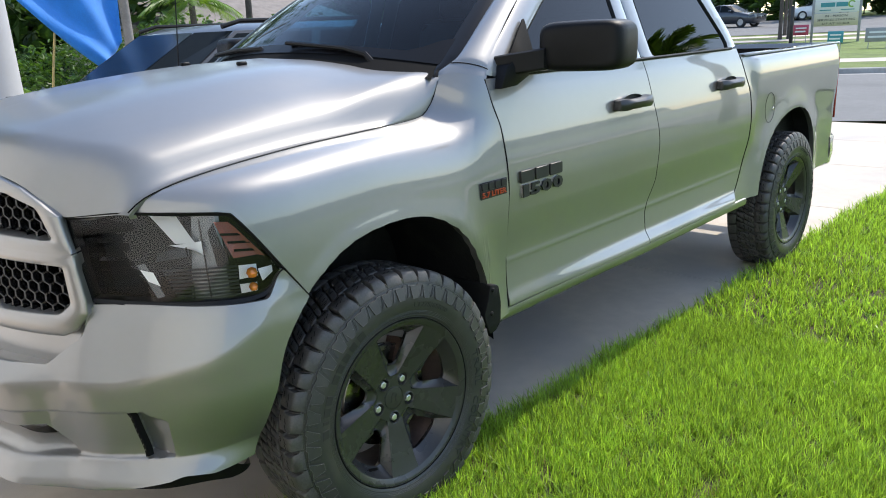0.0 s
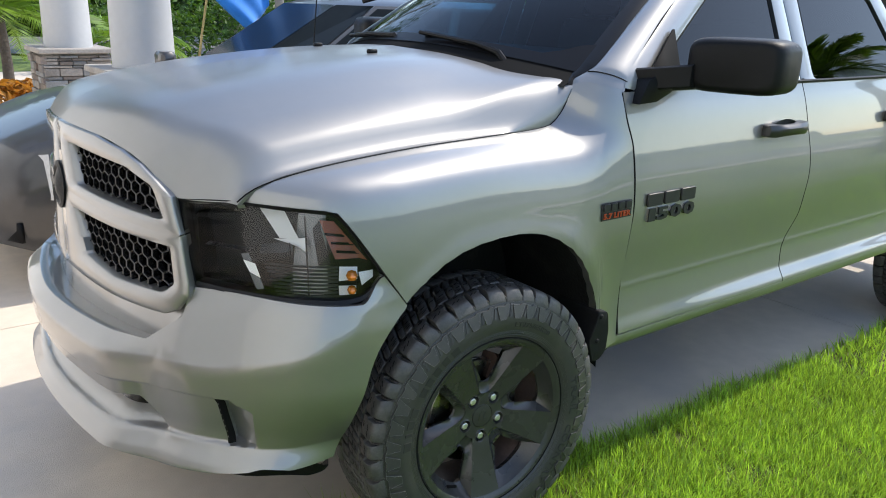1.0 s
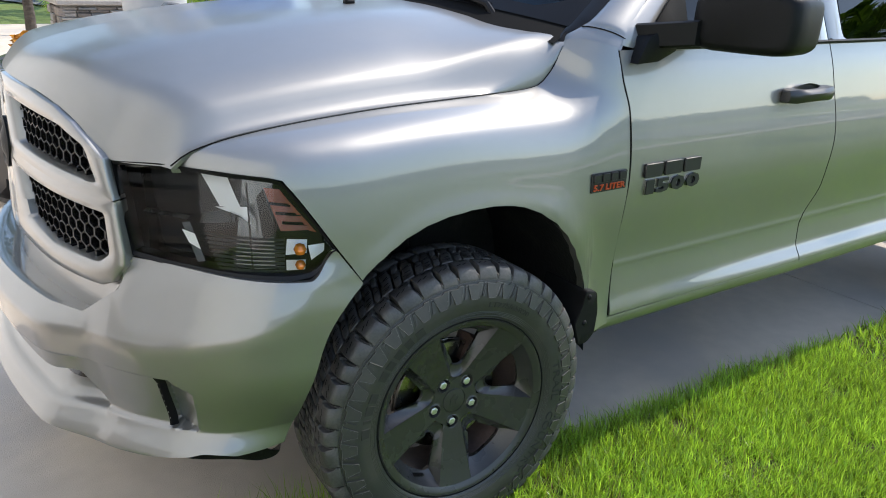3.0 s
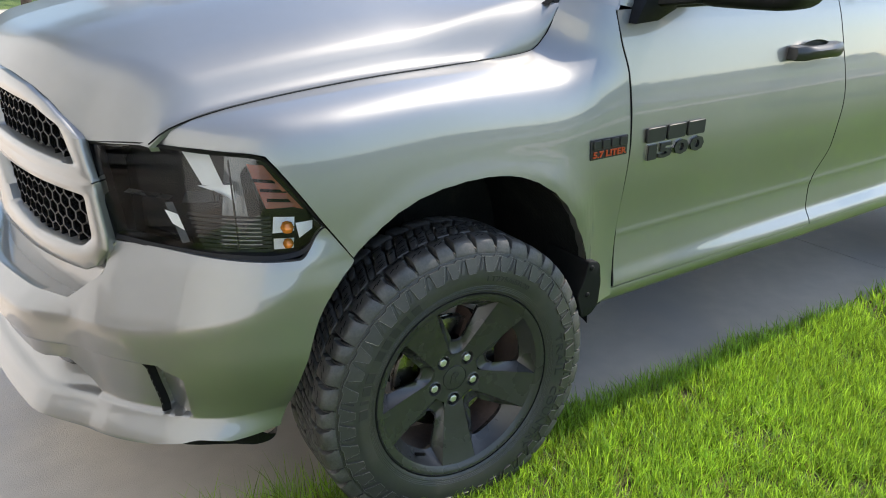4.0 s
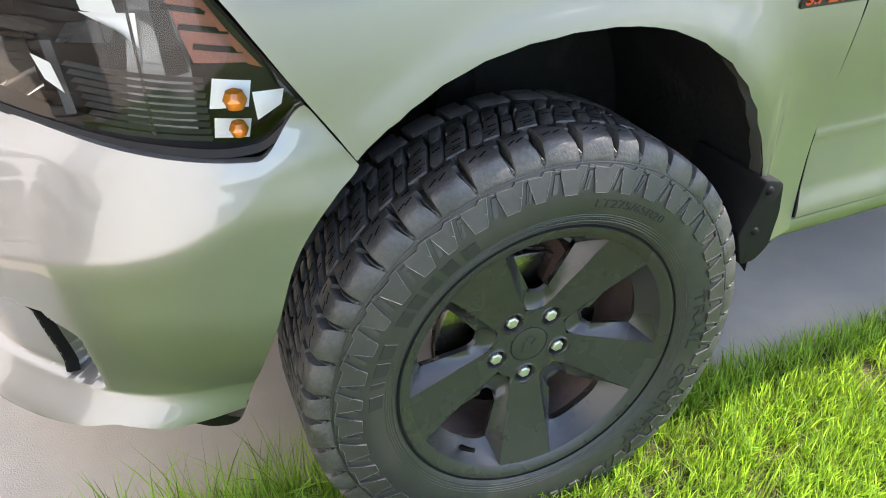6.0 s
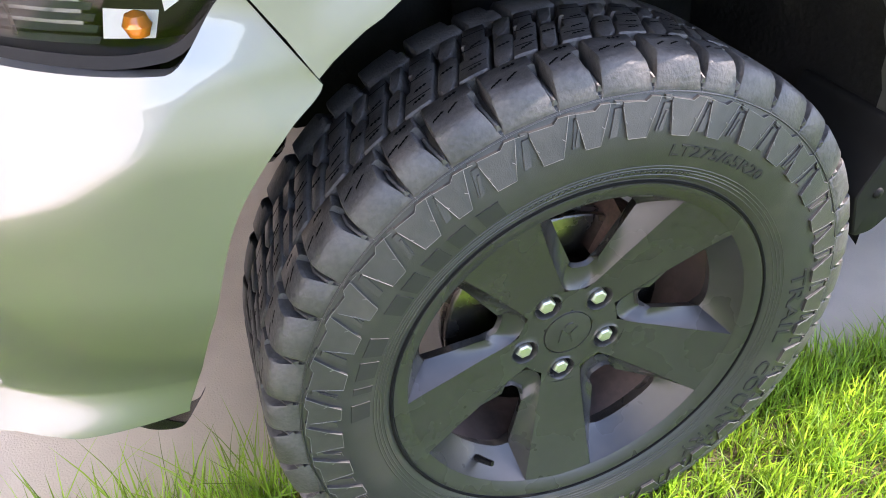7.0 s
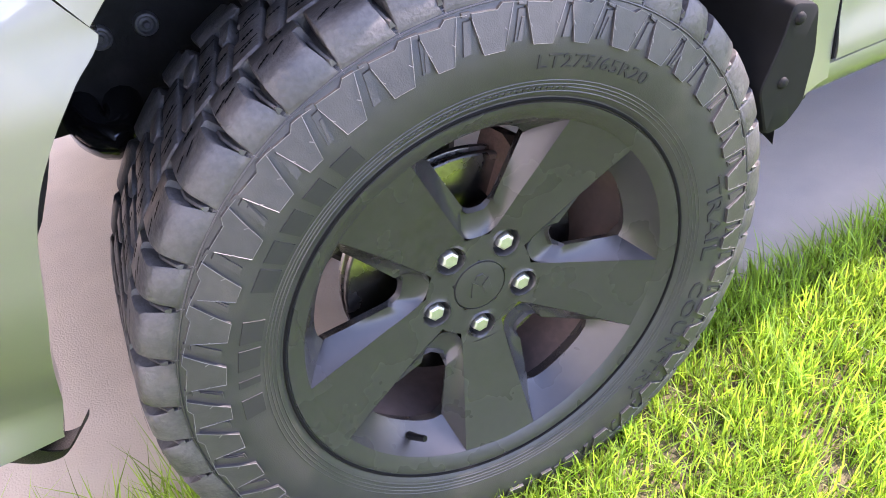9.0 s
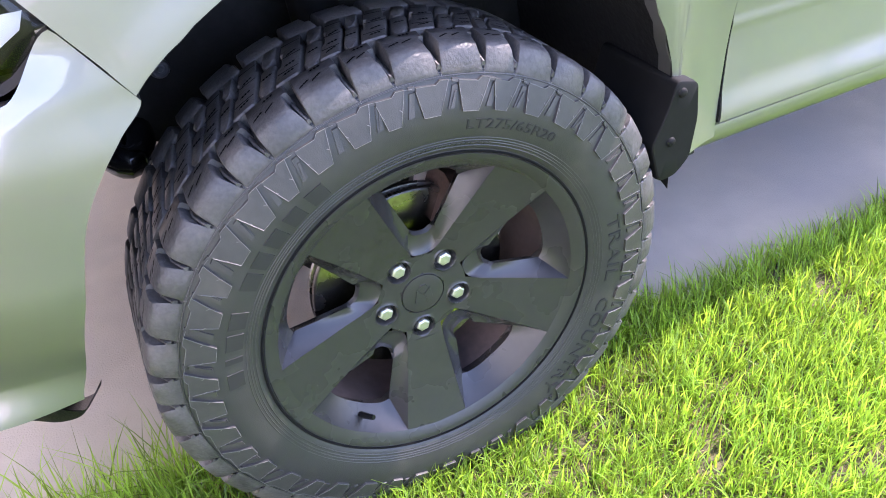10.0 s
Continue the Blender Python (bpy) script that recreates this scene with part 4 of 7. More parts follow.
part("roof", grid(roof), PAINT, truck)
part("cab_back", grid([[(lerp(2.745, 2.60, t), w * tumble(1.43 + 0.45 * t), 1.38 + 0.50 * t) for w in (-1, -0.5, 0, 0.5, 1)] for t in (0, 0.5, 1)]), PAINT, truck)
INSIDE = mat("grey_cabin_trim", (0.012, 0.015, 0.018), 0.7, noise_scale=9, vary=0.2)
part("dashboard", moved(box(0, -0.80, 0, 0.55, 0.80, 0.45, 0.05), pose(0.62, 0, 1.02, 0, -6, 0)), INSIDE, truck)
for y in (-0.42, 0.42):
    part("seat", merge(moved(box(-0.07, -0.25, 0, 0.07, 0.25, 0.65, 0.06), pose(1.75, y, 1.0, 0, 12, 0)), moved(box(-0.05, -0.13, 0, 0.05, 0.13, 0.20, 0.05), pose(1.90, y, 1.66, 0, 12, 0))), INSIDE, truck)
part("rear_bench", moved(box(-0.07, -0.70, 0, 0.07, 0.70, 0.62, 0.06), pose(2.5, 0, 1.0, 0, 10, 0)), INSIDE, truck)
part("steering_wheel", moved(merge(pipe([(0.19 * math.cos(a), 0.19 * math.sin(a), 0) for a in np.linspace(0, 2 * math.pi, 33)], 0.016, 8, False), box(-0.18, -0.02, -0.02, 0.18, 0.02, 0.01)), pose(1.16, -0.42, 1.42, 0, -65, 0)), INSIDE, truck)
part("paper", grid([[(0.66, -0.52, 1.475), (0.72, -0.50, 1.482)], [(0.655, -0.38, 1.478), (0.71, -0.37, 1.485)]]), mat("white_paper", (0.75, 0.74, 0.70), 0.8, noise_scale=9, vary=0.1), truck, thick=0.004)

part("bumper_filler", box(-0.58, -0.88, 0.725, -0.475, -0.40, 0.90, 0.02), UNDER, truck)
part("engine_cover", merge(box(-0.72, -0.48, 0.70, -0.45, 0.48, 1.10, 0.02), box(-0.72, -0.46, 0.80, 0.62, 0.46, 1.16, 0.02), box(-0.62, -0.74, 1.085, 0.60, 0.74, 1.17, 0.02), box(0.50, -0.80, 0.58, 0.58, 0.80, 1.40)), UNDER, truck, smooth=False)
# wipers and washer jets
for pts in ([(0.425, -0.515, 1.478), (0.42, -0.47, 1.520), (0.405, -0.36, 1.545), (0.37, -0.06, 1.572)], [(0.40, 0.10, 1.510), (0.385, 0.14, 1.552), (0.40, 0.36, 1.548), (0.45, 0.60, 1.530)]):
    part("wiper", merge(pipe([(p[0] - 0.03, p[1], p[2] + 0.012) for p in pts], [0.014, 0.012, 0.010, 0.008], 8), pipe([(p[0] - 0.008, p[1], p[2] + 0.010) for p in pts[1:]], 0.009, 6)), PLASTIC, truck, "black wiper")
for y in (-0.2, 0.2):
    part("washer_jet", box(0.015, y - 0.012, 1.515, 0.05, y + 0.012, 1.530, 0.004), PLASTIC, truck)

# mirror
def mirror_head():
    rows = []
    for t, k in ((0, 0.70), (0.03, 0.84), (0.09, 0.93), (0.2, 0.985), (0.4, 1.0), (0.8, 1.0), (0.95, 0.97), (1.0, 0.90)):
        ring = []
        for a in np.linspace(0, 2 * math.pi, 29)[:-1]:
            c, s2 = math.cos(a), math.sin(a)
            py, pz = math.copysign(abs(c) ** 0.38, c), math.copysign(abs(s2) ** 0.40, s2)
            ring.append((lerp(-0.075, 0.105, t) + 0.02 * py, -0.155 * py * k, 0.089 * pz * k))
        rows.append(ring)
    return tube_rows(rows)


for f in (lambda q: q, flipped):
    mir = part("mirror", f(moved(mirror_head(), pose(0.865, -1.125, 1.528, 0, 0, 8))), PLASTIC, truck, "black plastic tow-style door mirror")
    arm = tube_rows([[(x + dx, y, z + dz) for dx, dz in ((-0.05, -0.040), (0.05, -0.040), (0.060, -0.034), (0.060, 0.030), (0.05, 0.036), (-0.05, 0.036), (-0.060, 0.030), (-0.060, -0.034))] for x, y, z in ((0.70, -0.875, 1.470), (0.72, -0.935, 1.478), (0.80, -1.03, 1.492))])
    part("mirror_arm", f(arm), PLASTIC, mir)
    base = tube_rows([[(0.600, y, 1.395), (0.690, y, 1.400), (0.765, y, 1.430), (0.765, y, 1.490), (0.700, y, 1.500), (0.640, y, 1.470)] for y in (-0.880, -0.925, -0.945)] + [[(0.640, -0.952, 1.415), (0.690, -0.952, 1.415), (0.745, -0.952, 1.440), (0.745, -0.952, 1.480), (0.700, -0.952, 1.485), (0.665, -0.952, 1.460)]])
    part("mirror_base", f(base), PLASTIC, mir)
    part("mirror_glass", f(grid([[(0.968 + 0.012 * k, -1.13 + 0.13 * k, 1.528 + h) for h in (-0.07, 0.07)] for k in (-1, 1)])), CHROME, mir)

HANDLE = mat("handle_black", (0.012, 0.012, 0.013), 0.34, noise_scale=9, vary=0.1)
# door handles
for xc in (1.507, 2.548):
    for f in (lambda q: q, flipped):
        rows = []
        for x, w, h in ((-0.142, 0.012, 0.018), (-0.135, 0.026, 0.024), (-0.10, 0.042, 0.026), (-0.04, 0.050, 0.022), (0.04, 0.050, 0.022), (0.10, 0.044, 0.025), (0.142, 0.030, 0.025), (0.152, 0.014, 0.019)):
            inner = -0.008 if abs(x) > 0.09 else 0.020
            rows.append([(xc + x, -0.957 + inner * -1, 1.258 - h), (xc + x, -0.957 - w * 0.8, 1.258 - h * 0.95), (xc + x, -0.957 - w, 1.258 - h * 0.3), (xc + x, -0.957 - w, 1.258 + h * 0.35), (xc + x, -0.957 - w * 0.75, 1.258 + h * 0.9), (xc + x, -0.957 + inner * -1, 1.258 + h)])
        part("door_handle", f(tube_rows(rows)), HANDLE, truck, "black door handle")
        cup = [[(xc + 0.10 * k * math.cos(a), -0.957 - 0.003 * k - d, 1.262 + 0.035 * k * math.sin(a)) for a in np.linspace(0, 2 * math.pi, 25)] for k, d in ((1, 0.002), (0.8, -0.010), (0.01, -0.016))]
        part("handle_cup", f(grid(cup)), PAINT, truck)

# crease along the lower doors and badges
BADGE = mat("badge_black", (0.010, 0.010, 0.011), 0.5)
BADGE_EDGE = mat("badge_chrome", (0.35, 0.35, 0.36), 0.18, 1.0)
ORANGE = mat("badge_orange", (0.42, 0.055, 0.015), 0.4)


def on_door(shape, x, z, w=0.955, back=0.0):
    """Lays a shape that faces +z upright on the side of the truck."""
    return moved(shape, Matrix.Translation((x, -w + back, z)) @ pose(0, 0, 0, 90, 0, 0))


bars = []
for k in range(3):
    xk = 0.668 + 0.094 * k
    bar = moved(box(0, 0, 0, 0.082, 0.046, 0.010, 0.003), pose(xk, 0, 0))
    part("badge_bar", on_door(bar, 0, 1.043, 0.966), BADGE, truck, "black block of a badge on the front door")
for digit, dx, wide in (("1", -0.112, 0.036), ("5", -0.052, 0.062), ("0", 0.022, 0.066), ("0", 0.098, 0.066)):
    word, width = lettering(digit, 0.062, 0.010, 0.0022)
    word = ([(v[0] * wide / width, v[1], v[2]) for v in word[0]], word[1])
    numeral = part("badge_numeral", on_door(word, 0.812 + dx, 0.990, 0.969), BADGE, truck, "black raised number of the door badge")
    word = ([(v[0] * 1.06, v[1] * 1.05 - 0.001, v[2] - 0.002) for v in word[0]], word[1])
    part("outline", on_door(word, 0.812 + dx, 0.990, 0.967), BADGE_EDGE, numeral)
plate = box(0, 0, 0, 0.150, 0.060, 0.004, 0.002)
small = part("badge", on_door(plate, 0.440, 1.022, 0.965), BADGE, truck, "small black and orange engine badge on the fender")
for k in range(4):
    part("badge_bar", on_door(moved(box(0, 0, 0, 0.028, 0.026, 0.009, 0.002), pose(0.006 + 0.036 * k, 0.032, 0)), 0.440, 1.022, 0.965), BADGE, small)
word, width = lettering("5.7 LITER", 0.026, 0.003, 0.0006)
word = ([(v[0] * 0.135 / width, v[1], v[2]) for v in word[0]], word[1])
part("badge_text", on_door(word, 0.515, 1.029, 0.971), ORANGE, small, "orange lettering")

# ---- wheel openings and underbody ----
def liner(arch, deep):
    rows = []
    for x, z in arch:
        rows.append([(x, -0.972, z + 0.003), (x, -0.955, z + 0.010), (x, -0.90, z + 0.026), (x, -0.75, z + 0.034), (x, -deep, z + 0.036)])
    return grid(rows)


FRONT_LINER = [(x, z) for x, z in ARCH] + [(0.482, 0.48)]
for arch in (FRONT_LINER, REAR_ARCH):
    mid = sum(x for x, z in arch) / len(arch)
    front = [(-0.49, 0.86), (-0.42, 0.87)] if arch is FRONT_LINER else []
    wall = grid([[(x, -0.50, z + 0.036), (x, -0.50, 0.615 if x < -0.3 else 0.60)] for x, z in front + arch])
    for q in (liner(arch, 0.50), wall):
        part("wheel_liner", q, LINER, truck, "black plastic wheel arch liner")
        part("wheel_liner", flipped(q), LINER, truck, "black plastic wheel arch liner")
apron = grid([[(BUMP_REAR(z) + dx, y, z + dz) for y, dx, dz in ((-0.966, -0.006, 0.0), (-0.93, 0.004, 0.0), (-0.85, 0.018, 0.0), (-0.72, 0.034, -0.003), (-0.60, 0.046, -0.007), (-0.40, 0.056, -0.012))] for z in (0.735, 0.745, 0.765, 0.79, 0.83, 0.865, 0.895, 0.93)])
skirt = grid([[(BUMP_REAR(0.735) + dx, y, 0.735 + dz) for y, dx, dz in ((-0.966, -0.006, 0.0), (-0.93, 0.004, 0.0), (-0.85, 0.018, 0.0), (-0.72, 0.034, -0.003), (-0.60, 0.046, -0.007), (-0.40, 0.056, -0.012))], [(BUMP_REAR(0.735) + dx, y, 0.735 + dz) for y, dx, dz in ((-0.966, -0.010, -0.004), (-0.93, 0.0, -0.005), (-0.85, 0.014, -0.008), (-0.72, 0.030, -0.014), (-0.60, 0.042, -0.022), (-0.40, 0.052, -0.06))]])
part("liner_skirt", skirt, LINER, truck)
part("liner_skirt", flipped(skirt), LINER, truck)
for q in (apron, flipped(apron)):
    part("liner_apron", q, LINER, truck, "smooth black liner behind the bumper", thick=0.006)
GUARD = rounded([(0.449, 0.712), (0.497, 0.699), (0.509, 0.630), (0.504, 0.552), (0.475, 0.524), (0.437, 0.522), (0.410, 0.600), (0.436, 0.660)], 0.012)
flap = tube_rows([[(lerp(0.46, p.x, k), y, lerp(0.61, p.y, k)) for p in GUARD] for y, k in ((-0.80, 1.0), (-0.984, 1.0), (-0.990, 0.985), (-0.992, 0.94), (-0.992, 0.5))])
for q in (flap, flipped(flap)):
    guard = part("mud_guard", q, UNDER, truck, "black plastic mud guard behind the front wheel", angle=30)
    side = -1 if q is flap else 1
    for x, z in ((0.462, 0.688), (0.452, 0.600)):
        part("bolt", moved(lathe([(0, 0.005), (0.005, 0.005), (0.008, 0.003), (0.009, 0)], 12), Matrix.Translation((x, side * 0.992, z)) @ pose(0, 0, 0, 90 if side < 0 else -90, 0, 0)), UNDER, guard)
    tab = box(0.504, min(side * 0.95, side * 0.97), 0.536, 0.540, max(side * 0.95, side * 0.97), 0.550, 0.004)
    part("guard_tab", tab, PLASTIC, guard)
CLIP = mat("grey_plastic_clip", (0.10, 0.10, 0.105), 0.45, noise_scale=40, vary=0.2)
for x, z in ((-0.326, 0.735), (-0.262, 0.737)):
    for y, turn in ((-0.5, 90), (0.5, -90)):
        at = Matrix.Translation((x, y, z)) @ pose(0, 0, 0, turn, 0, 0)
        part("liner_clip", moved(lathe([(0, 0.010), (0.004, 0.010), (0.006, 0.006), (0.010, 0.005), (0.0125, 0.009), (0.0155, 0.008), (0.018, 0.001), (0.018, 0)], 20), at), CLIP, truck, "round grey plastic clip")
part("underbody", merge(box(0.55, -0.72, 0.50, 2.95, 0.72, 0.60), box(-0.15, -0.45, 0.44, 4.5, -0.36, 0.56), box(-0.15, 0.36, 0.44, 4.5, 0.45, 0.56), box(-0.55, -0.34, 0.64, 0.6, 0.34, 0.84), box(2.9, -0.5, 0.62, 4.45, 0.5, 0.70)), UNDER, truck, smooth=False)
part("cab_floor", box(0.58, -0.905, 0.56, 2.74, 0.905, 0.60, 0.01), UNDER, truck)
part("axle", merge(pipe([(3.569, -0.75, 0.425), (3.569, 0.75, 0.425)], 0.05, 10), pipe([(0, -0.72, 0.425), (0.0, -0.40, 0.45), (0, 0.40, 0.45), (0, 0.72, 0.425)], 0.035, 8)), UNDER, truck)
part("control_arm", merge(pipe([(-0.02, -0.72, 0.31), (-0.20, -0.40, 0.36)], 0.03, 8), pipe([(0.02, -0.72, 0.31), (0.22, -0.40, 0.36)], 0.03, 8), pipe([(-0.16, -0.70, 0.42), (-0.22, -0.30, 0.44)], 0.014, 8), pipe([(0.05, -0.58, 0.34), (0.0, -0.56, 0.86)], 0.045, 10)), UNDER, truck)
hook = spline([(-0.375, -0.34, 0.655), (-0.385, -0.46, 0.650), (-0.383, -0.545, 0.636), (-0.360, -0.588, 0.628), (-0.335, -0.545, 0.630), (-0.328, -0.46, 0.640), (-0.325, -0.34, 0.652)], 31)
part("tow_hook", pipe(hook, 0.028, 14), GLOSS_BLACK, truck, "black tow hook behind the bumper")


# ---- wheels ----
# Built round the origin: x to the rear, z up, the outer face towards -y.
LUGS = 42


GROW = curve([(0.0, 1.0), (0.11, 1.0), (0.20, 1.025), (0.25, 1.035), (0.27, 1.037), (0.5, 1.037)])


def polar(w, r, a):
    """Across the tyre by w (outwards), at radius r and angle a in degrees."""
    r *= GROW(r)
    z = r * math.sin(radians(a))
    if r > 0.39 and z < -0.4235:
        z = -0.4235 - 0.04 * (-0.4235 - z)
    return (r * math.cos(radians(a)), -w, z)


def tyre_shape():
    side = [(0.105, 0.2600), (0.118, 0.2660), (0.1235, 0.2715), (0.1265, 0.2775), (0.1258, 0.2800), (0.1300, 0.2850), (0.1305, 0.2880), (0.1338, 0.2960), (0.1372, 0.3080), (0.1395, 0.3220),
            (0.1402, 0.3340), (0.1390, 0.3460), (0.1365, 0.3580), (0.1330, 0.3700), (0.1292, 0.3820), (0.1272, 0.3880), (0.1262, 0.3915), (0.1235, 0.3940), (0.1205, 0.3985), (0.1160, 0.4025), (0.108, 0.4055), (0.06, 0.4085), (0.0, 0.4090)]
    prof = side + [(-w, r) for w, r in reversed(side[:-1])]
    n = 180
    rows = [[polar(w, r, 360 * k / n) for k in range(n)] for w, r in prof]
    return tube_rows(rows, False)


def block(stations, a_mid, chamfer=0.0022):
    """A tread block: stations (w, r_top, r_low, a0, a1) across the tyre, with a chamfered top."""
    rows = []
    for i, (w, rt, rl, a0, a1) in enumerate(stations):
        c = min(0.30, (a1 - a0) * 0.10)
        rows.append([polar(w, rl, a_mid + a0 - 0.25), polar(w, rt - chamfer, a_mid + a0), polar(w, rt, a_mid + a0 + c), polar(w, rt + 0.0001, a_mid + (a0 + a1) / 2), polar(w, rt, a_mid + a1 - c), polar(w, rt - chamfer, a_mid + a1), polar(w, rl, a_mid + a1 + 0.25)])
    return tube_rows(rows)


def sipe(w, r, ang, turn, n=6):
    """A short zigzag strip on the tread, near-black for the shade in a cut."""
    pts = []
    for q in range(n):
        u, v = (q - (n - 1) / 2) * 0.0026, (0.0014 if q % 2 else -0.0014)
        du, dv = u * math.cos(turn) - v * math.sin(turn), u * math.sin(turn) + v * math.cos(turn)
        pts.append((w + du, ang + math.degrees(dv / r)))
    rows = [[polar(p[0] - 0.0015, r + 0.0012, p[1] - 0.24), polar(p[0] + 0.0015, r + 0.0012, p[1] + 0.24)] for p in pts]
    return grid(rows)


rnd = random.Random(4)
tread, sipes, ejectors = [], [], []
# three pitches, one short and two long, repeat round the tyre
LUG_AT, LUG_SPAN = [], []
for k in range(LUGS // 3):
    for off, span in ((0.0, 7.25), (7.25, 9.23), (16.48, 9.23)):
        LUG_AT.append(146.1 - 25.7143 * k + off)
        LUG_SPAN.append(span)
SKEW = 53.0


def bar_block(ws, a_mid, sgn):
    """A tread block that runs across the tyre: (w, low edge, high edge) at each station, slanting with the tread."""
    n = len(ws)
    st = []
    for i, (w, a0, a1) in enumerate(ws):
        top = 0.4272 if i in (0, n - 1) else 0.4294
        st.append((w * sgn, top, 0.4060, a0 + SKEW * w, a1 + SKEW * w))
    st.sort(key=lambda q: q[0])
    return block(st, a_mid, 0.0016)


for k in range(LUGS):
    g0, span = LUG_AT[k], LUG_SPAN[k]
    jig = 0.18 * math.sin(k * 2.4)
    for sgn in (1, -1):
        a = g0 if sgn > 0 else g0 + 4.3
        hi = span - 0.35
        # shoulder lug: an inner foot that nearly closes the groove, a narrower pad, and an apron down the sidewall
        st = [(0.0570, 0.4262, 0.4060, 0.7 + jig, hi - 0.9), (0.0600, 0.4288, 0.4060, 0.35 + jig, hi - 0.5), (0.0820, 0.4290, 0.4060, 0.55 + jig, hi - 0.25), (0.0832, 0.4290, 0.4060, 1.45 + jig, hi - 0.2),
              (0.0960, 0.4285, 0.4075, 1.6 + jig, hi - 0.15), (0.1060, 0.4272, 0.4070, 1.7 + jig, hi - 0.1), (0.1120, 0.4250, 0.4060, 1.65 + jig, hi - 0.05), (0.1162, 0.4215, 0.4040, 1.5, hi), (0.1193, 0.4170, 0.4010, 1.3, hi + 0.05), (0.1225, 0.4100, 0.3965, 1.0, hi + 0.1),
              (0.1252, 0.4025, 0.3930, 0.75, hi + 0.12), (0.1275, 0.3950, 0.3908, 0.55, hi + 0.12)]
        st = [(w * sgn, rt, rl, a0, a1) for w, rt, rl, a0, a1 in st]
        tread.append(block(st if sgn > 0 else list(reversed(st)), a))
    # a stepped block across the crown, and six-sided blocks on either side of it
    c = g0 + span * 0.5 + 0.6
    f = span / 8.57
    tread.append(bar_block([(0.0560, -1.7 * f, 2.1 * f), (0.0535, -2.0 * f, 2.45 * f), (0.0175, -1.9 * f, 2.45 * f), (0.0155, -2.1 * f, 1.8 * f), (-0.0155, -2.0 * f, 1.8 * f), (-0.0175, -1.5 * f, 2.3 * f), (-0.0505, -1.2 * f, 2.2 * f), (-0.0535, -1.0 * f, 1.9 * f)], c, 1))
    h = c - span * 0.5
    tread.append(bar_block([(0.0540, -0.5 * f, 0.7 * f), (0.0450, -1.45 * f, 1.5 * f), (0.0010, -1.45 * f, 1.5 * f), (-0.0090, -0.5 * f, 0.6 * f)], h, 1))
    tread.append(bar_block([(-0.0150, -0.3 * f, 0.8 * f), (-0.0220, -1.2 * f, 1.5 * f), (-0.0480, -1.2 * f, 1.4 * f), (-0.0540, -0.5 * f, 0.6 * f)], h + 0.2, 1))
    # near-black strips paint the shade of thin steps across the long block
    for w in (0.034, -0.002, -0.036):
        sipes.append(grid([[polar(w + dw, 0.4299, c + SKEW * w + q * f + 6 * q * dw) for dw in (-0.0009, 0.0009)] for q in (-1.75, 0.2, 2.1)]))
    # a low rib in each shoulder groove
    ejectors.append(block([(0.086, 0.4150, 0.406, 0.55, 1.05), (0.105, 0.4150, 0.406, 0.50, 1.0), (0.1185, 0.4080, 0.402, 0.25, 0.7), (0.1265, 0.4045, 0.398, 0.0, 0.4)], g0 + 0.2, 0.0008))
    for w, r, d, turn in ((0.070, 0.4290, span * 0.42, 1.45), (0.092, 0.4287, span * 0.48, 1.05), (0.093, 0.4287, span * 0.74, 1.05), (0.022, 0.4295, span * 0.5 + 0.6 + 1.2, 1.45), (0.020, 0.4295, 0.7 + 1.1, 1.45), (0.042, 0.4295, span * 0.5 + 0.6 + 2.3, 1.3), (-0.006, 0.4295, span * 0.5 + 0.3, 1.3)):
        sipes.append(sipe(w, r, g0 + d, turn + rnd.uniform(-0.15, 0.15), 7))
tread_mesh = merge(*tread, *ejectors)
sipe_mesh = merge(*sipes)

# teeth, ridges and lettering on the sidewall
SIDE_W = curve([(0.285, 0.1300), (0.296, 0.1338), (0.308, 0.1372), (0.322, 0.1395), (0.334, 0.1402), (0.346, 0.1390), (0.358, 0.1365), (0.370, 0.1330), (0.382, 0.1292), (0.390, 0.1266), (0.40, 0.1225)])


def raised(poly, h, a_mid, slope=0.04):
    """A low flat-topped pad on the sidewall; poly in (r, degrees)."""
    top = [polar(SIDE_W(r) + h, r, a_mid + d) for r, d in poly]
    c = (sum(r for r, d in poly) / len(poly), sum(d for r, d in poly) / len(poly))
    low = [polar(SIDE_W(r) - 0.001, r + slope * (r - c[0]), a_mid + d + slope * (d - c[1])) for r, d in poly]
    n = len(poly)
    return top + low, [tuple(range(n))] + [(i, (i + 1) % n, n + (i + 1) % n, n + i) for i in range(n)]


def flash(points, a_mid, h, s=0.00036):
    """A fine moulding line along the edge of a pad, its glint coloured in pale."""
    return pipe([polar(SIDE_W(r) + h, r, a_mid + d) for r, d in points], s, 4)


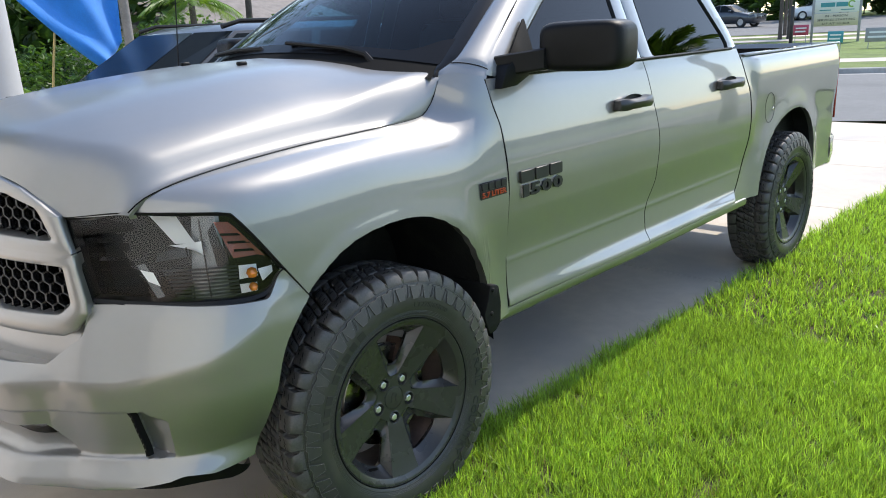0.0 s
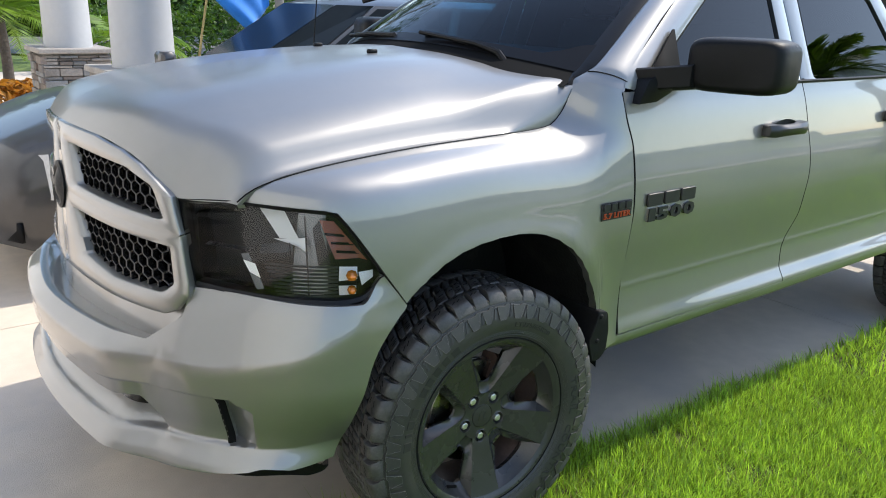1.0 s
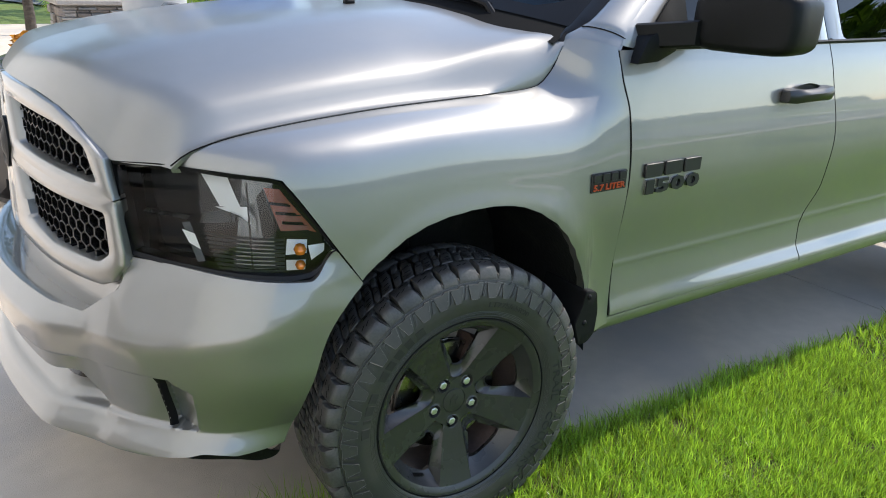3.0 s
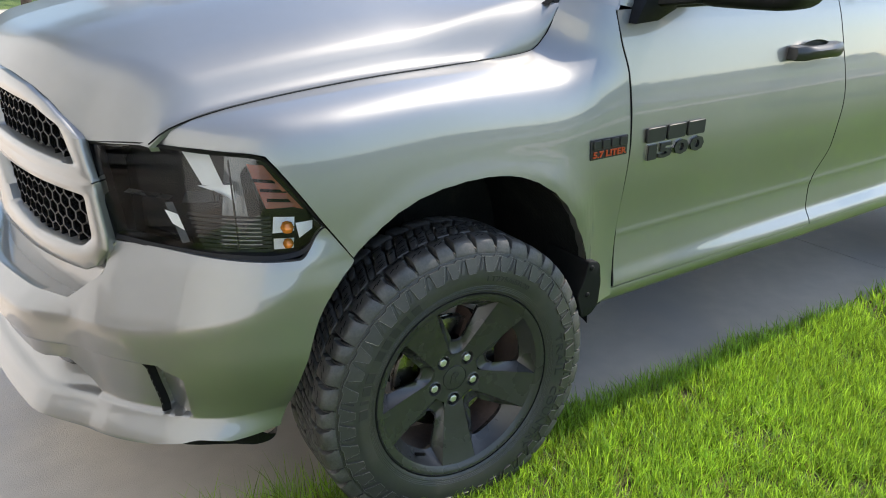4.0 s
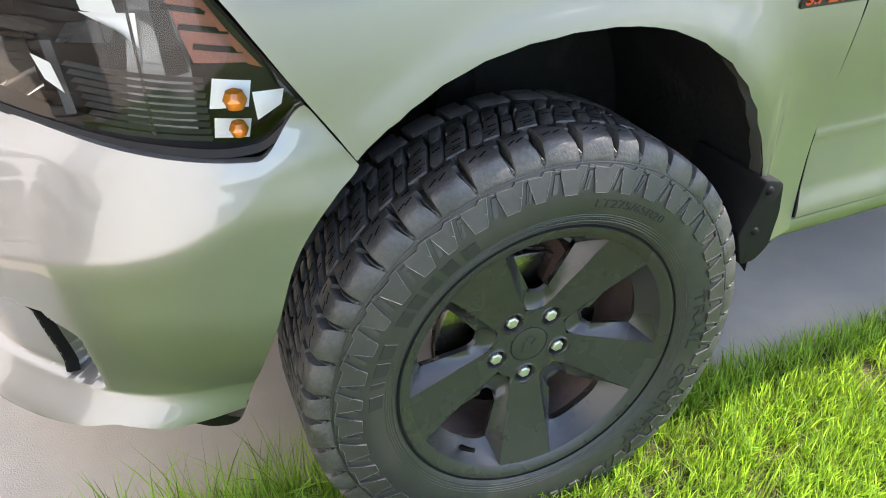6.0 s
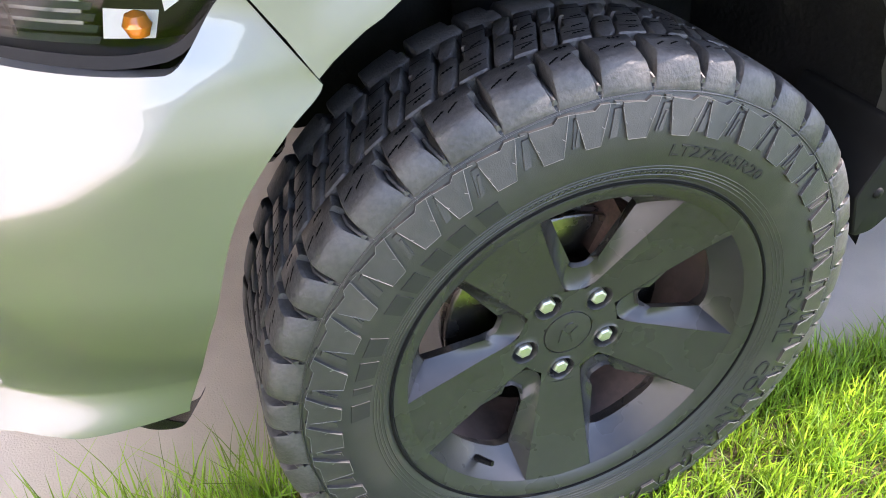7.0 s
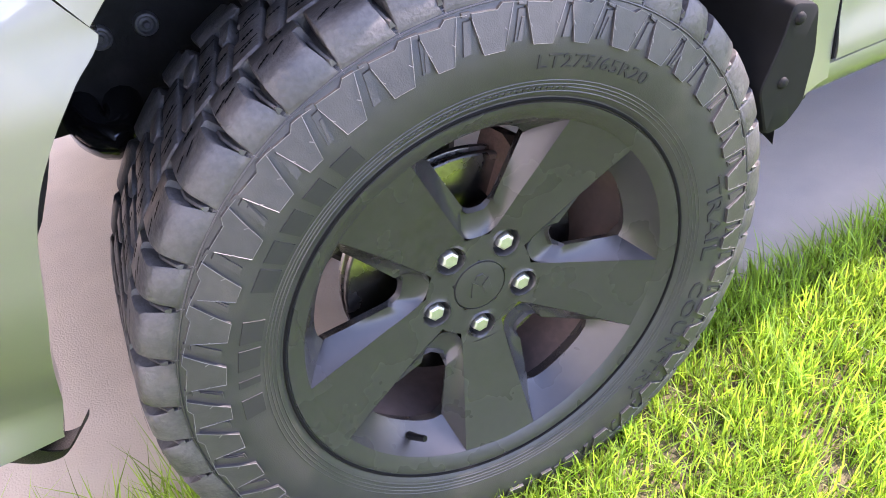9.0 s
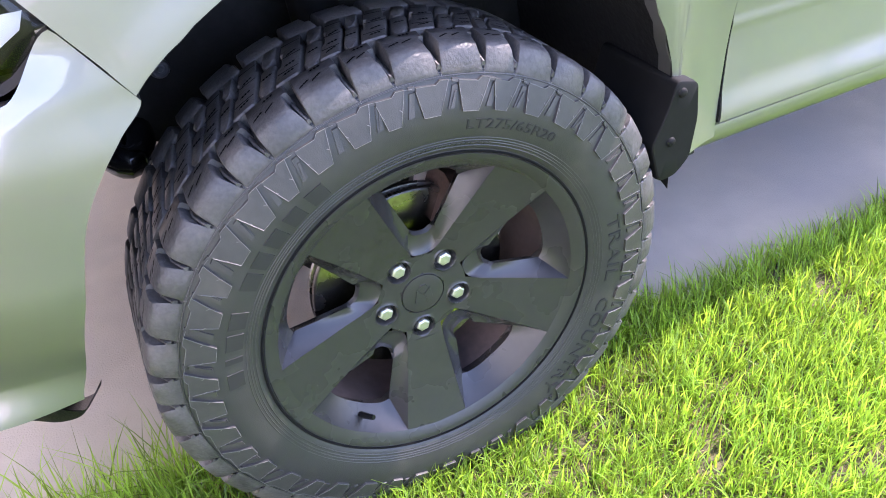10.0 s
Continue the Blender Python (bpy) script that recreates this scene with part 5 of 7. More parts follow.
teeth, lines = [], []
for k in range(LUGS):
    a = LUG_AT[k] - 1.2
    wide = 0.45 * (LUG_SPAN[k] - 8.57)
    teeth.append(raised([(0.3846, 0.0), (0.3856, 1.8), (0.3806, 2.8), (0.3830, 6.6 + wide), (0.3785, 6.7 + wide), (0.3435, 5.9 + wide), (0.3427, 2.4)], 0.0042, a, 0.02))
    teeth.append(raised([(0.3770, -2.1), (0.3770, -0.9), (0.3475, 0.4), (0.3480, -1.0)], 0.0022, a))
    if k % 2:
        teeth.append(raised([(0.3700, -1.75), (0.3700, -1.25), (0.3500, -0.1), (0.3500, -0.7)], 0.0034, a))
    teeth.append(raised([(0.3846, 6.7 + wide), (0.3856, 8.3), (0.3815, 8.3), (0.3800, 6.7 + wide)], 0.0030, a))
    lines.append(flash([(0.3846, 0.0), (0.3636, 1.2), (0.3427, 2.4), (0.3435, 5.9 + wide), (0.3785, 6.7 + wide)], a, 0.0043))
    lines.append(flash([(0.3830, 6.6 + wide), (0.3806, 2.8), (0.3856, 1.8), (0.3846, 0.0), (0.3830, -1.6)], a, 0.0043))
    lines.append(flash([(0.3600, 1.4), (0.3635, 1.9)], a, 0.0044))
    lines.append(flash([(0.3640, 6.4 + wide), (0.3600, 6.0 + wide)], a, 0.0044))
    lines.append(flash([(0.3870, 1.1), (0.3935, 1.1)], a, 0.0012))
ridges = []
for r, w, s in ((0.3885, 0.1278, 0.0011), (0.3935, 0.1262, 0.0007), (0.2925, 0.1322, 0.0009), (0.2965, 0.1338, 0.0008), (0.3010, 0.1352, 0.0007), (0.2875, 0.1306, 0.0009)):
    ridges.append(pipe([polar(w, r, d) for d in range(0, 361, 3)], s, 5, False))


def sidewall_text(text, high, r0, a_mid, span, h=0.0016):
    """Raised lettering bent round the sidewall over span degrees, its foot towards the hub."""
    (v, f), width = lettering(text, 1.0, 1.0)
    xs, ys = [p[0] for p in v], [p[1] for p in v]
    x0, x1, y0, y1 = min(xs), max(xs), min(ys), max(ys)
    v2 = []
    for x, y, z in v:
        r = r0 + (y - y0) / (y1 - y0) * high
        v2.append(polar(SIDE_W(r) + (h if z > 0 else -0.001), r, a_mid + span * (0.5 - (x - x0) / (x1 - x0))))
    return v2, f


letters = [sidewall_text("TRAIL", 0.0220, 0.3125, 2.5, 24.0), sidewall_text("COUNTRY", 0.0220, 0.3125, -35.0, 37.5), sidewall_text("LT275/65R20", 0.0150, 0.3155, 66.0, 27.0, 0.0013)]
bars = []
for d, half in ((175.4, 2.6), (169.0, 1.0), (163.4, 2.5), (157.0, 2.6), (145.8, 2.6), (139.8, 2.4), (133.4, 2.5), (126.6, 2.4), (119.4, 2.6)):
    bars.append(raised([(0.3065, -half), (0.3300, -half + 0.3), (0.3300, half), (0.3065, half - 0.3)], 0.0012, d))
marks = []
for k in range(30):
    d = 113 - 1.45 * k
    marks.append(raised([(0.2895, -0.34), (0.2935, -0.34), (0.2935, 0.34), (0.2895, 0.34)], 0.0010, d))


# rim
PHASE = 50.6
# half width of a spoke's face and how far out it stands, by the true radius
FACE_HW = curve([(0.060, 0.0325), (0.085, 0.0325), (0.11, 0.0350), (0.145, 0.0400), (0.19, 0.0465), (0.225, 0.0520), (0.262, 0.0580)])
FACE_W = curve([(0.0, 0.0665), (0.078, 0.0665), (0.094, 0.0705), (0.145, 0.083), (0.185, 0.094), (0.226, 0.105), (0.250, 0.1120), (0.265, 0.1170)])
WIN_IN, WIN_OUT, FLOOR_IN, FLOOR_OUT, FLOOR_W = 0.080, 0.2610, 0.121, 0.2340, 0.070


def wheel_at(r, a, w):
    return (r * math.cos(radians(a)), -w, r * math.sin(radians(a)))


def rim_shape():
    prof = [(0.1165, 0.2605), (0.1200, 0.2660), (0.1235, 0.2740), (0.1258, 0.2790), (0.1262, 0.2828), (0.1235, 0.2852), (0.115, 0.2845)]
    rows = [[wheel_at(r, 3 * k, w) for k in range(120)] for w, r in prof]
    return tube_rows(rows, False)


def barrel_shape():
    return tube_rows([[wheel_at(r, 5 * k, w) for k in range(72)] for w, r in ((0.1140, 0.2640), (0.095, 0.2560), (0.06, 0.2480), (0.0, 0.2380), (-0.08, 0.2400), (-0.115, 0.2600))], False)


def spoke(a):
    """The flat face of one spoke along the angle a, flaring into the rim's lip."""
    rows = []
    for r in np.linspace(0.094, 0.2615, 22):
        hw = FACE_HW(r)
        rows.append([])
        for q in np.linspace(-1, 1, 9):
            ang = math.degrees(math.asin(q * hw / r))
            rows[-1].append(wheel_at(r, a + ang, FACE_W(r) + 0.0012 * (1 - q * q)))
    return grid(rows)


def window_loop(mid, depth, grow=0.0):
    """The outline of the opening between two spokes: depth 0 on their faces, 1 at its inner edge."""
    r0, r1 = lerp(WIN_IN, FLOOR_IN, depth), lerp(WIN_OUT, FLOOR_OUT, depth)
    side = []
    for u in np.linspace(0, 1, 16):
        r = lerp(r0, r1, u)
        wide = FACE_HW(r) + 0.0225 * depth * smooth(0.06, 0.12, r) - grow
        edge = 36 - math.degrees(math.asin(min(0.95, wide / r)))
        r_c = r - depth * 0.010 * max(0.0, (u - 0.85) / 0.15) ** 2 + 0.006 * max(0.0, (0.12 - u) / 0.12) ** 2
        side.append((r_c, max(edge, 1.5)))
    arc = [(r1 + grow - depth * 0.010 * abs(q) ** 6, q * side[-1][1]) for q in np.linspace(1, -1, 13)[1:-1]]
    foot = [(r0 - grow + 0.006 * abs(q) ** 3, q * side[0][1]) for q in np.linspace(-1, 1, 7)[1:-1]]
    return [(r, mid + d) for r, d in side + arc + [(r, -d) for r, d in reversed(side)] + foot]


def window(mid):
    """The sloping walls of one opening, down to its thin inner edge and round behind."""
    top = window_loop(mid, 0.0)
    rows = []
    for depth in (0.0, 0.04, 0.30, 0.65, 0.92, 1.0):
        loop = window_loop(mid, depth)
        rows.append([])
        for (r, a), (rt, at) in zip(loop, top):
            w = lerp(FACE_W(rt) + (0.0 if depth else 0.0004), FLOOR_W - (0.012 if rt < 0.1 else 0.0), depth)
            rows[-1].append(wheel_at(r, a, w - 0.003 * math.sin(math.pi * depth)))
    rows.append([wheel_at(r, a, FLOOR_W - 0.006) for r, a in window_loop(mid, 1.0, 0.004)])
    rows.append([wheel_at(r, a, 0.045) for r, a in window_loop(mid, 1.0, 0.012)])
    return tube_rows(rows, False)


NUT_R = 0.0700


def hub_sector(a):
    """A fifth of the hub's face, with the deep round pocket of its nut."""
    n = 60
    rim_pts = []
    for k in range(n):
        phi = 360.0 * k / n
        d = Vector((math.cos(radians(phi)), math.sin(radians(phi))))
        lo, hi = 0.0, 0.09
        for step in range(30):
            m = (lo + hi) / 2
            p = Vector((NUT_R, 0)) + d * m
            th, r = abs(math.degrees(math.atan2(p.y, p.x))), p.length
            ok = r > 0.0400 and th < 36.02 and r < lerp(0.0945, 0.0800, smooth(20.5, 24.0, th))
            lo, hi = (m, hi) if ok else (lo, m)
        rim_pts.append(Vector((NUT_R, 0)) + d * lo)
    ca, sa = math.cos(radians(a)), math.sin(radians(a))

    def spot(p, w):
        return (p.x * ca - p.y * sa, -w, p.x * sa + p.y * ca)
    rows = [[spot(p, FACE_W(p.length)) for p in rim_pts]]
    for u in (0.5, 0.15):
        row = []
        for k in range(n):
            phi = radians(360.0 * k / n)
            c = Vector((NUT_R, 0)) + Vector((math.cos(phi), math.sin(phi))) * 0.0212
            p = c.lerp(rim_pts[k], u)
            row.append(spot(p, FACE_W(p.length)))
        rows.append(row)
    for rad, w in ((0.0206, 0.0690), (0.0196, 0.0672), (0.0188, 0.0640), (0.0180, 0.0500), (0.0010, 0.0500)):
        rows.append([spot(Vector((NUT_R + rad * math.cos(radians(360.0 * k / n)), rad * math.sin(radians(360.0 * k / n)))), w) for k in range(n)])
    return tube_rows(rows, False)


cap_rows = [[wheel_at(r, 6 * k, w) for k in range(60)] for r, w in ((0.0402, 0.0600), (0.0402, 0.0664), (0.0395, 0.0668), (0.0388, 0.0640), (0.0378, 0.0640), (0.0372, 0.0672), (0.030, 0.0690), (0.012, 0.0698), (0.001, 0.0698))]
hub_shape = tube_rows(cap_rows, False)


def nut_shape():
    rows = []
    for h, r in ((-0.020, 0.0132), (0.000, 0.0132), (0.0030, 0.0120), (0.0045, 0.0090)):
        rows.append([(r * math.cos(radians(60 * k + 12)), -h, r * math.sin(radians(60 * k + 12))) for k in range(6)])
    return tube_rows(rows)


def wheel(m, steer_side, label):
    w = part("wheel", rim_shape(), RIM, truck, label, angle=32)
    w.matrix_basis = m
    part("barrel", barrel_shape(), BARREL, w, "brown brake dust inside the wheel")
    part("tyre", tyre_shape(), RUBBER, w, "black off-road tyre", angle=50)
    tagged(part("tread", tread_mesh, TREAD, w, "chunky block tread", angle=42), kind="stuff")
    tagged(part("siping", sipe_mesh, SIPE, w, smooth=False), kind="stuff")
    tagged(part("sidewall_teeth", merge(*teeth), LIT_RUBBER, w, smooth=False), kind="stuff")
    tagged(part("moulding", merge(*lines), FLASH_GLINT, w), kind="stuff")
    for ridge in ridges:
        part("sidewall_ridge", ridge, RUBBER, w)
    tagged(part("sidewall_lettering", merge(*letters), MARK, w, smooth=False), kind="stuff")
    for bar in bars:
        part("sidewall_bar", bar, MARK, w, smooth=False)
    tagged(part("fine_print", merge(*marks), RUBBER, w, smooth=False), kind="stuff")
    for k in range(5):
        part("spoke", spoke(PHASE + 72 * k), RIM, w, angle=28)
        part("rim_window", window(PHASE + 36 + 72 * k), RIM, w, "sloping walls of the opening between two spokes", angle=50)
        part("hub_segment", hub_sector(PHASE + 72 * k), RIM, w, "hub face with a deep nut pocket", angle=35)
    part("rim_gap", pipe([polar(0.1262, 0.2768, d) for d in range(0, 361, 3)], 0.0022, 6, False), SEAM, w)
    part("centre_cap", hub_shape, RIM, w)
    for k in range(5):
        a = radians(PHASE + 72 * k)
        at = Matrix.Translation((NUT_R * math.cos(a), -0.0640, NUT_R * math.sin(a)))
        part("wheel_nut", moved(nut_shape(), at), NUT, w, "bright hexagonal wheel nut", smooth=False)
    emblem = merge(*[raised_cap(q) for q in (((-0.016, -0.012), (-0.006, -0.016), (-0.002, 0.002), (-0.012, 0.012)), ((0.016, -0.012), (0.006, -0.016), (0.002, 0.002), (0.012, 0.012)), ((-0.008, 0.014), (0.008, 0.014), (0.004, 0.020), (-0.004, 0.020)))])
    part("cap_emblem", emblem, RIM, w, smooth=False)
    part("valve", pipe([wheel_at(0.246, -126.5, 0.088), wheel_at(0.236, -125.5, 0.104), wheel_at(0.229, -124.8, 0.114)], [0.006, 0.005, 0.0045], 8), PLASTIC, w, "black valve stem")
    disc = merge(tube_rows([[polar(h, r, 7.5 * k) for k in range(48)] for r, h in ((0.085, 0.012), (0.088, 0.022), (0.170, 0.022), (0.172, 0.020), (0.172, 0.012), (0.165, 0.010), (0.165, 0.002), (0.172, 0.0), (0.172, -0.008), (0.09, -0.008))], False))
    part("brake_disc", disc, STEEL, w, "worn steel brake disc")
    part("brake_hat", tube_rows([[polar(h, r, 10 * k) for k in range(36)] for r, h in ((0.092, 0.020), (0.090, 0.040), (0.080, 0.046), (0.01, 0.046))], False), RUST, w)
    cal = tube_rows([[polar(h, r, a) for r, h in ((0.115, 0.045), (0.190, 0.045), (0.196, 0.02), (0.190, -0.03), (0.115, -0.03))] for a in (22, 30, 45, 60, 68)])
    part("brake_caliper", cal, RUST, w, "dull brake caliper", angle=20)
    part("dust_shield", tube_rows([[polar(-0.02, r, 10 * k) for k in range(36)] for r in (0.06, 0.150)], False), UNDER, w)
    return w


def raised_cap(q):
    top = [(x, -0.0712, z) for x, z in q]
    low = [(x * 1.06, -0.0690, z * 1.06) for x, z in q]
    return top + low, [(0, 1, 2, 3)] + [(i, (i + 1) % 4, 4 + (i + 1) % 4, 4 + i) for i in range(4)]


front = wheel(pose(0, -0.864, 0.425, -1.5, 0, -2.8), 1, "satin black five-spoke alloy wheel with a chunky off-road tyre")
turned = Matrix.Rotation(math.pi, 4, "Z")
for m in (pose(3.569, -0.864, 0.425), pose(0, 0.864, 0.425, 0, 0, -2.8) @ turned, pose(3.569, 0.864, 0.425) @ turned):
    copy = copy_thing(front, m)


# ---- ground, driveway, road ----
def lawn_edge(x):
    """Where the lawn meets the driveway."""
    return LAWN_EDGE(x) + 0.012 * math.sin(x * 5.1) + 0.008 * math.sin(x * 13.0 + 1)


LAWN_EDGE = curve([(-30, 0.3), (-3.0, -0.60), (-1.1, -0.70), (-0.45, -0.765), (0.6, -0.845), (1.4, -0.892), (3.0, -0.945), (4.1, -0.95), (6.2, -1.0), (9, -1.2), (11, -1.9)])

def slope(x, y):
    """The land rises gently past the road."""
    return min(0.02 * max(x - 26 + 0.4 * y, 0.0), 1.2)


xs = sorted(set([-600, -250, -120, -60, -30, -15] + list(np.linspace(-8, 8, 17)) + [10, 12, 15, 20, 24, 28, 35, 45, 60, 80, 120, 250, 600]))
ys = sorted(set([-600, -250, -120, -60, -30, -15] + list(np.linspace(-8, 8, 9)) + [12, 16, 22, 30, 45, 70, 110, 250, 600]))
tagged(part("ground", grid([[(x, y, (-0.05 if y > -1 or x > 9 else 0.012) + max(slope(x, y), 0)) for y in ys] for x in xs]), LAWN), "green lawn and open ground reaching the horizon", "ground", kind="structure")
rows = []
for x in np.concatenate([np.linspace(-6, 6, 121), np.linspace(6.2, 11, 25)]):
    e = lawn_edge(x)
    rows.append([(x, y, z + 0.006 * math.sin(x * 7 + y * 5)) for y, z in ((-2.35, -0.06), (-2.3, 0.018), (-1.6, 0.02), (e - 0.2, 0.018), (e - 0.03, 0.016), (e + 0.03, -0.01))])
lawn = tagged(part("lawn_bed", grid(rows), SOIL), "earthy thatch under the clipped lawn beside the driveway", "lawn", kind="structure")

drive = thing("driveway", "pale concrete driveway slabs with straight joints", "driveway", kind="structure")
JOINTS = [-8.0, -3.40, 2.925, 5.29, 7.37, 9.17, 10.95]
for a, b in zip(JOINTS, JOINTS[1:]):
    for y0, y1 in ((-1.25, 1.72), (1.72, 4.6), (4.6, 17.0)):
        x0, x1, g = a + 0.004, b - 0.004, 0.004
        part("slab", box(x0, y0 + g, -0.09, x1, y1 - g, 0.0, 0.004), CONCRETE, drive, smooth=False)
part("joint_filling", box(-8, -1.34, -0.08, 10.95, 17, -0.007), JOINT, drive, smooth=False)


def across(along_road, off, z=0.0):
    """Places by the road: off metres past its near edge, along its run."""
    d, nn = Vector((0.36, -0.933)), Vector((0.933, 0.36))
    p = Vector((11.0, 0.9)) + d * along_road + nn * off
    return (p.x, p.y, z)


def strip(o0, o1, z, a0=-140, a1=120, n=24, z1=None):
    return grid([[across(a, o0, z), across(a, o1, z if z1 is None else z1)] for a in np.linspace(a0, a1, n)])


tagged(part("road", strip(0.0, 9.6, 0.004, z1=0.01), ASPHALT), "worn grey asphalt road past the driveway", "road", kind="structure")
KERB = mat("kerb_concrete", (0.34, 0.33, 0.31), 0.85, noise_scale=1.5, vary=0.15, bump=0.003, bump_scale=80)
kerb = grid([[across(a, o, z) for o, z in ((9.6, -0.05), (9.6, 0.012), (9.95, 0.012), (9.97, 0.13), (10.0, 0.15), (10.15, 0.15), (10.15, 0.0))] for a in np.linspace(-120, 120, 40)])
tagged(part("kerb", kerb, KERB, angle=30), "low concrete kerb along the far side of the road", "kerb", kind="structure")
def verge(o0, o1, z0, z1, n=8):
    return grid([[across(a, lerp(o0, o1, k / n), lerp(z0, z1, k / n)) for k in range(n + 1)] for a in np.linspace(-120, 120, 40)])
tagged(part("verge", verge(10.14, 12.6, 0.13, 0.16), LAWN), "mown grass verge behind the kerb", "verge", kind="structure")
tagged(part("pavement", verge(12.6, 14.0, 0.165, 0.19), CONCRETE), "pale concrete footpath across the road", "pavement", kind="structure")
tagged(part("far_lawn", verge(14.0, 64.0, 0.18, 1.355), LAWN), "sunlit lawn beyond the footpath", "lawn", kind="structure")

# ---- grass blades ----
def blades(name, count, x0, x1, y_low, length, width, seed, label, sort=None):
    rng = np.random.default_rng(seed)
    x = rng.uniform(x0, x1, count)
    edge = np.array([lawn_edge(v) for v in np.linspace(x0, x1, 400)])
    e = np.interp(x, np.linspace(x0, x1, 400), edge)
    y = rng.uniform(y_low, 0.0, count)
    ok = (y < e + rng.normal(0.0, 0.012, count) + 0.01)
    # thin and worn spots
    patch = 0.55 * np.sin(x * 9.1 + 1.7 * np.sin(y * 8.3)) * np.sin(y * 11.3 + 1.3 * np.sin(x * 6.7)) + 0.6 * np.sin(x * 41 + y * 27 + 2 * np.sin(y * 17)) * np.sin(y * 47 - x * 19 + 2 * np.sin(x * 13))
    ok &= ~((patch > 0.15) & (rng.random(count) < 0.85 * np.clip(patch * 1.6, 0, 1)))
    x, y, e, patch = x[ok], y[ok], e[ok], patch[ok]
    n = len(x)
    near = np.exp(-((y - e) / np.where(x < 0.1, 0.12, 0.09)) ** 2)
    L = length * rng.uniform(0.55, 1.25, n) * (1 + (0.45 + 1.5 * np.exp(-((x + 0.50) / 0.42) ** 2)) * near * rng.random(n) ** 1.5) * (1 - 0.18 * np.clip(patch, 0, 1))
    W = width * rng.uniform(0.6, 1.25, n)
    yaw = rng.uniform(0, 2 * np.pi, n)
    lean = np.abs(rng.normal(0.30, 0.32, n)) + 0.05
    head = rng.uniform(0, 2 * np.pi, n)
    head = np.where(rng.random(n) < near * 0.6, np.pi / 2 + rng.normal(0, 0.7, n), head)
    dx, dy = np.cos(head) * lean, np.sin(head) * lean
    wx, wy = np.cos(yaw) * W / 2, np.sin(yaw) * W / 2
    V = np.zeros((n, 7, 3))
    for i, (t, k) in enumerate(((0.0, 0.75), (0.0, 0.75), (0.38, 1.0), (0.38, 1.0), (0.74, 0.72), (0.74, 0.72), (1.0, 0.0))):
        sgn = -1 if i % 2 == 0 else 1
        bend = t ** 1.8
        V[:, i, 0] = x + dx * L * bend + sgn * k * wx
        V[:, i, 1] = y + dy * L * bend + sgn * k * wy
        V[:, i, 2] = 0.008 + L * (t - 0.32 * lean * t * t)
    base = np.arange(n)[:, None] * 7
    tri = np.array([(0, 1, 3), (0, 3, 2), (2, 3, 5), (2, 5, 4), (4, 5, 6)])
    F = (base[:, :, None] + tri[None]).reshape(-1, 3)
    me = bpy.data.meshes.new(name)
    me.vertices.add(n * 7)
    me.vertices.foreach_set("co", V.reshape(-1))
    me.loops.add(F.size)
    me.loops.foreach_set("vertex_index", F.reshape(-1).astype(np.int32))
    me.polygons.add(len(F))
    me.polygons.foreach_set("loop_start", np.arange(0, F.size, 3, dtype=np.int32))
    me.polygons.foreach_set("use_smooth", np.ones(len(F), dtype=bool))
    me.update(calc_edges=True)
    me.materials.append(sort or GRASS)
    return tagged(new(name, me), label, "grass", kind="stuff")


blades("grass", 360000, -2.4, 2.2, -2.2, 0.080, 0.0033, 1, "bright green lawn grass along the driveway edge")
blades("dry_grass", 52000, -1.9, 2.2, -2.2, 0.046, 0.0034, 5, "short dry tan blades among the green grass", DRY)
blades("grass", 90000, 2.2, 7.0, -2.4, 0.076, 0.0062, 2, "bright green lawn grass further along the driveway")
blades("grass", 16000, 7.0, 11.0, -3.0, 0.07, 0.012, 3, "bright green lawn grass towards the road")


# ---- plants ----
BARK = mat("grey_bark", (0.085, 0.07, 0.06), 0.9, noise_scale=5, vary=0.3, bump=0.02, bump_scale=18)
LEAF = leafy("oak_leaves", (0.042, 0.085, 0.016), (1.3, 1.5, 0.6), 0.35)
HEDGE = leafy("hedge_leaves", (0.06, 0.125, 0.018), (1.4, 1.5, 0.6), 0.4)
PALM = leafy("palm_leaves", (0.15, 0.26, 0.04), (1.5, 1.5, 0.5), 0.25)
CROTON = leafy("croton_leaves", (0.42, 0.20, 0.03), (1.3, 1.1, 0.6), 0.6)


def leaf_cloud(count, size, place, rng):
    """Many small folded leaves; place() gives each one's middle."""
    v, f = [], []
    for i in range(count):
        c = Vector(place(rng))
        a = Vector((rng.gauss(0, 1), rng.gauss(0, 1), rng.gauss(0, 0.6))).normalized()
        b = a.orthogonal().normalized()
        b.rotate(Matrix.Rotation(rng.uniform(0, 6.28), 3, a))
        s = size * rng.uniform(0.5, 1.3)
        n = a.cross(b)
        k = len(v)
        v += [tuple(c - a * s), tuple(c + b * s * 0.42 + n * s * 0.12), tuple(c + a * s), tuple(c - b * s * 0.42 + n * s * 0.12)]
        f += [(k, k + 1, k + 2), (k, k + 2, k + 3)]
    return v, f


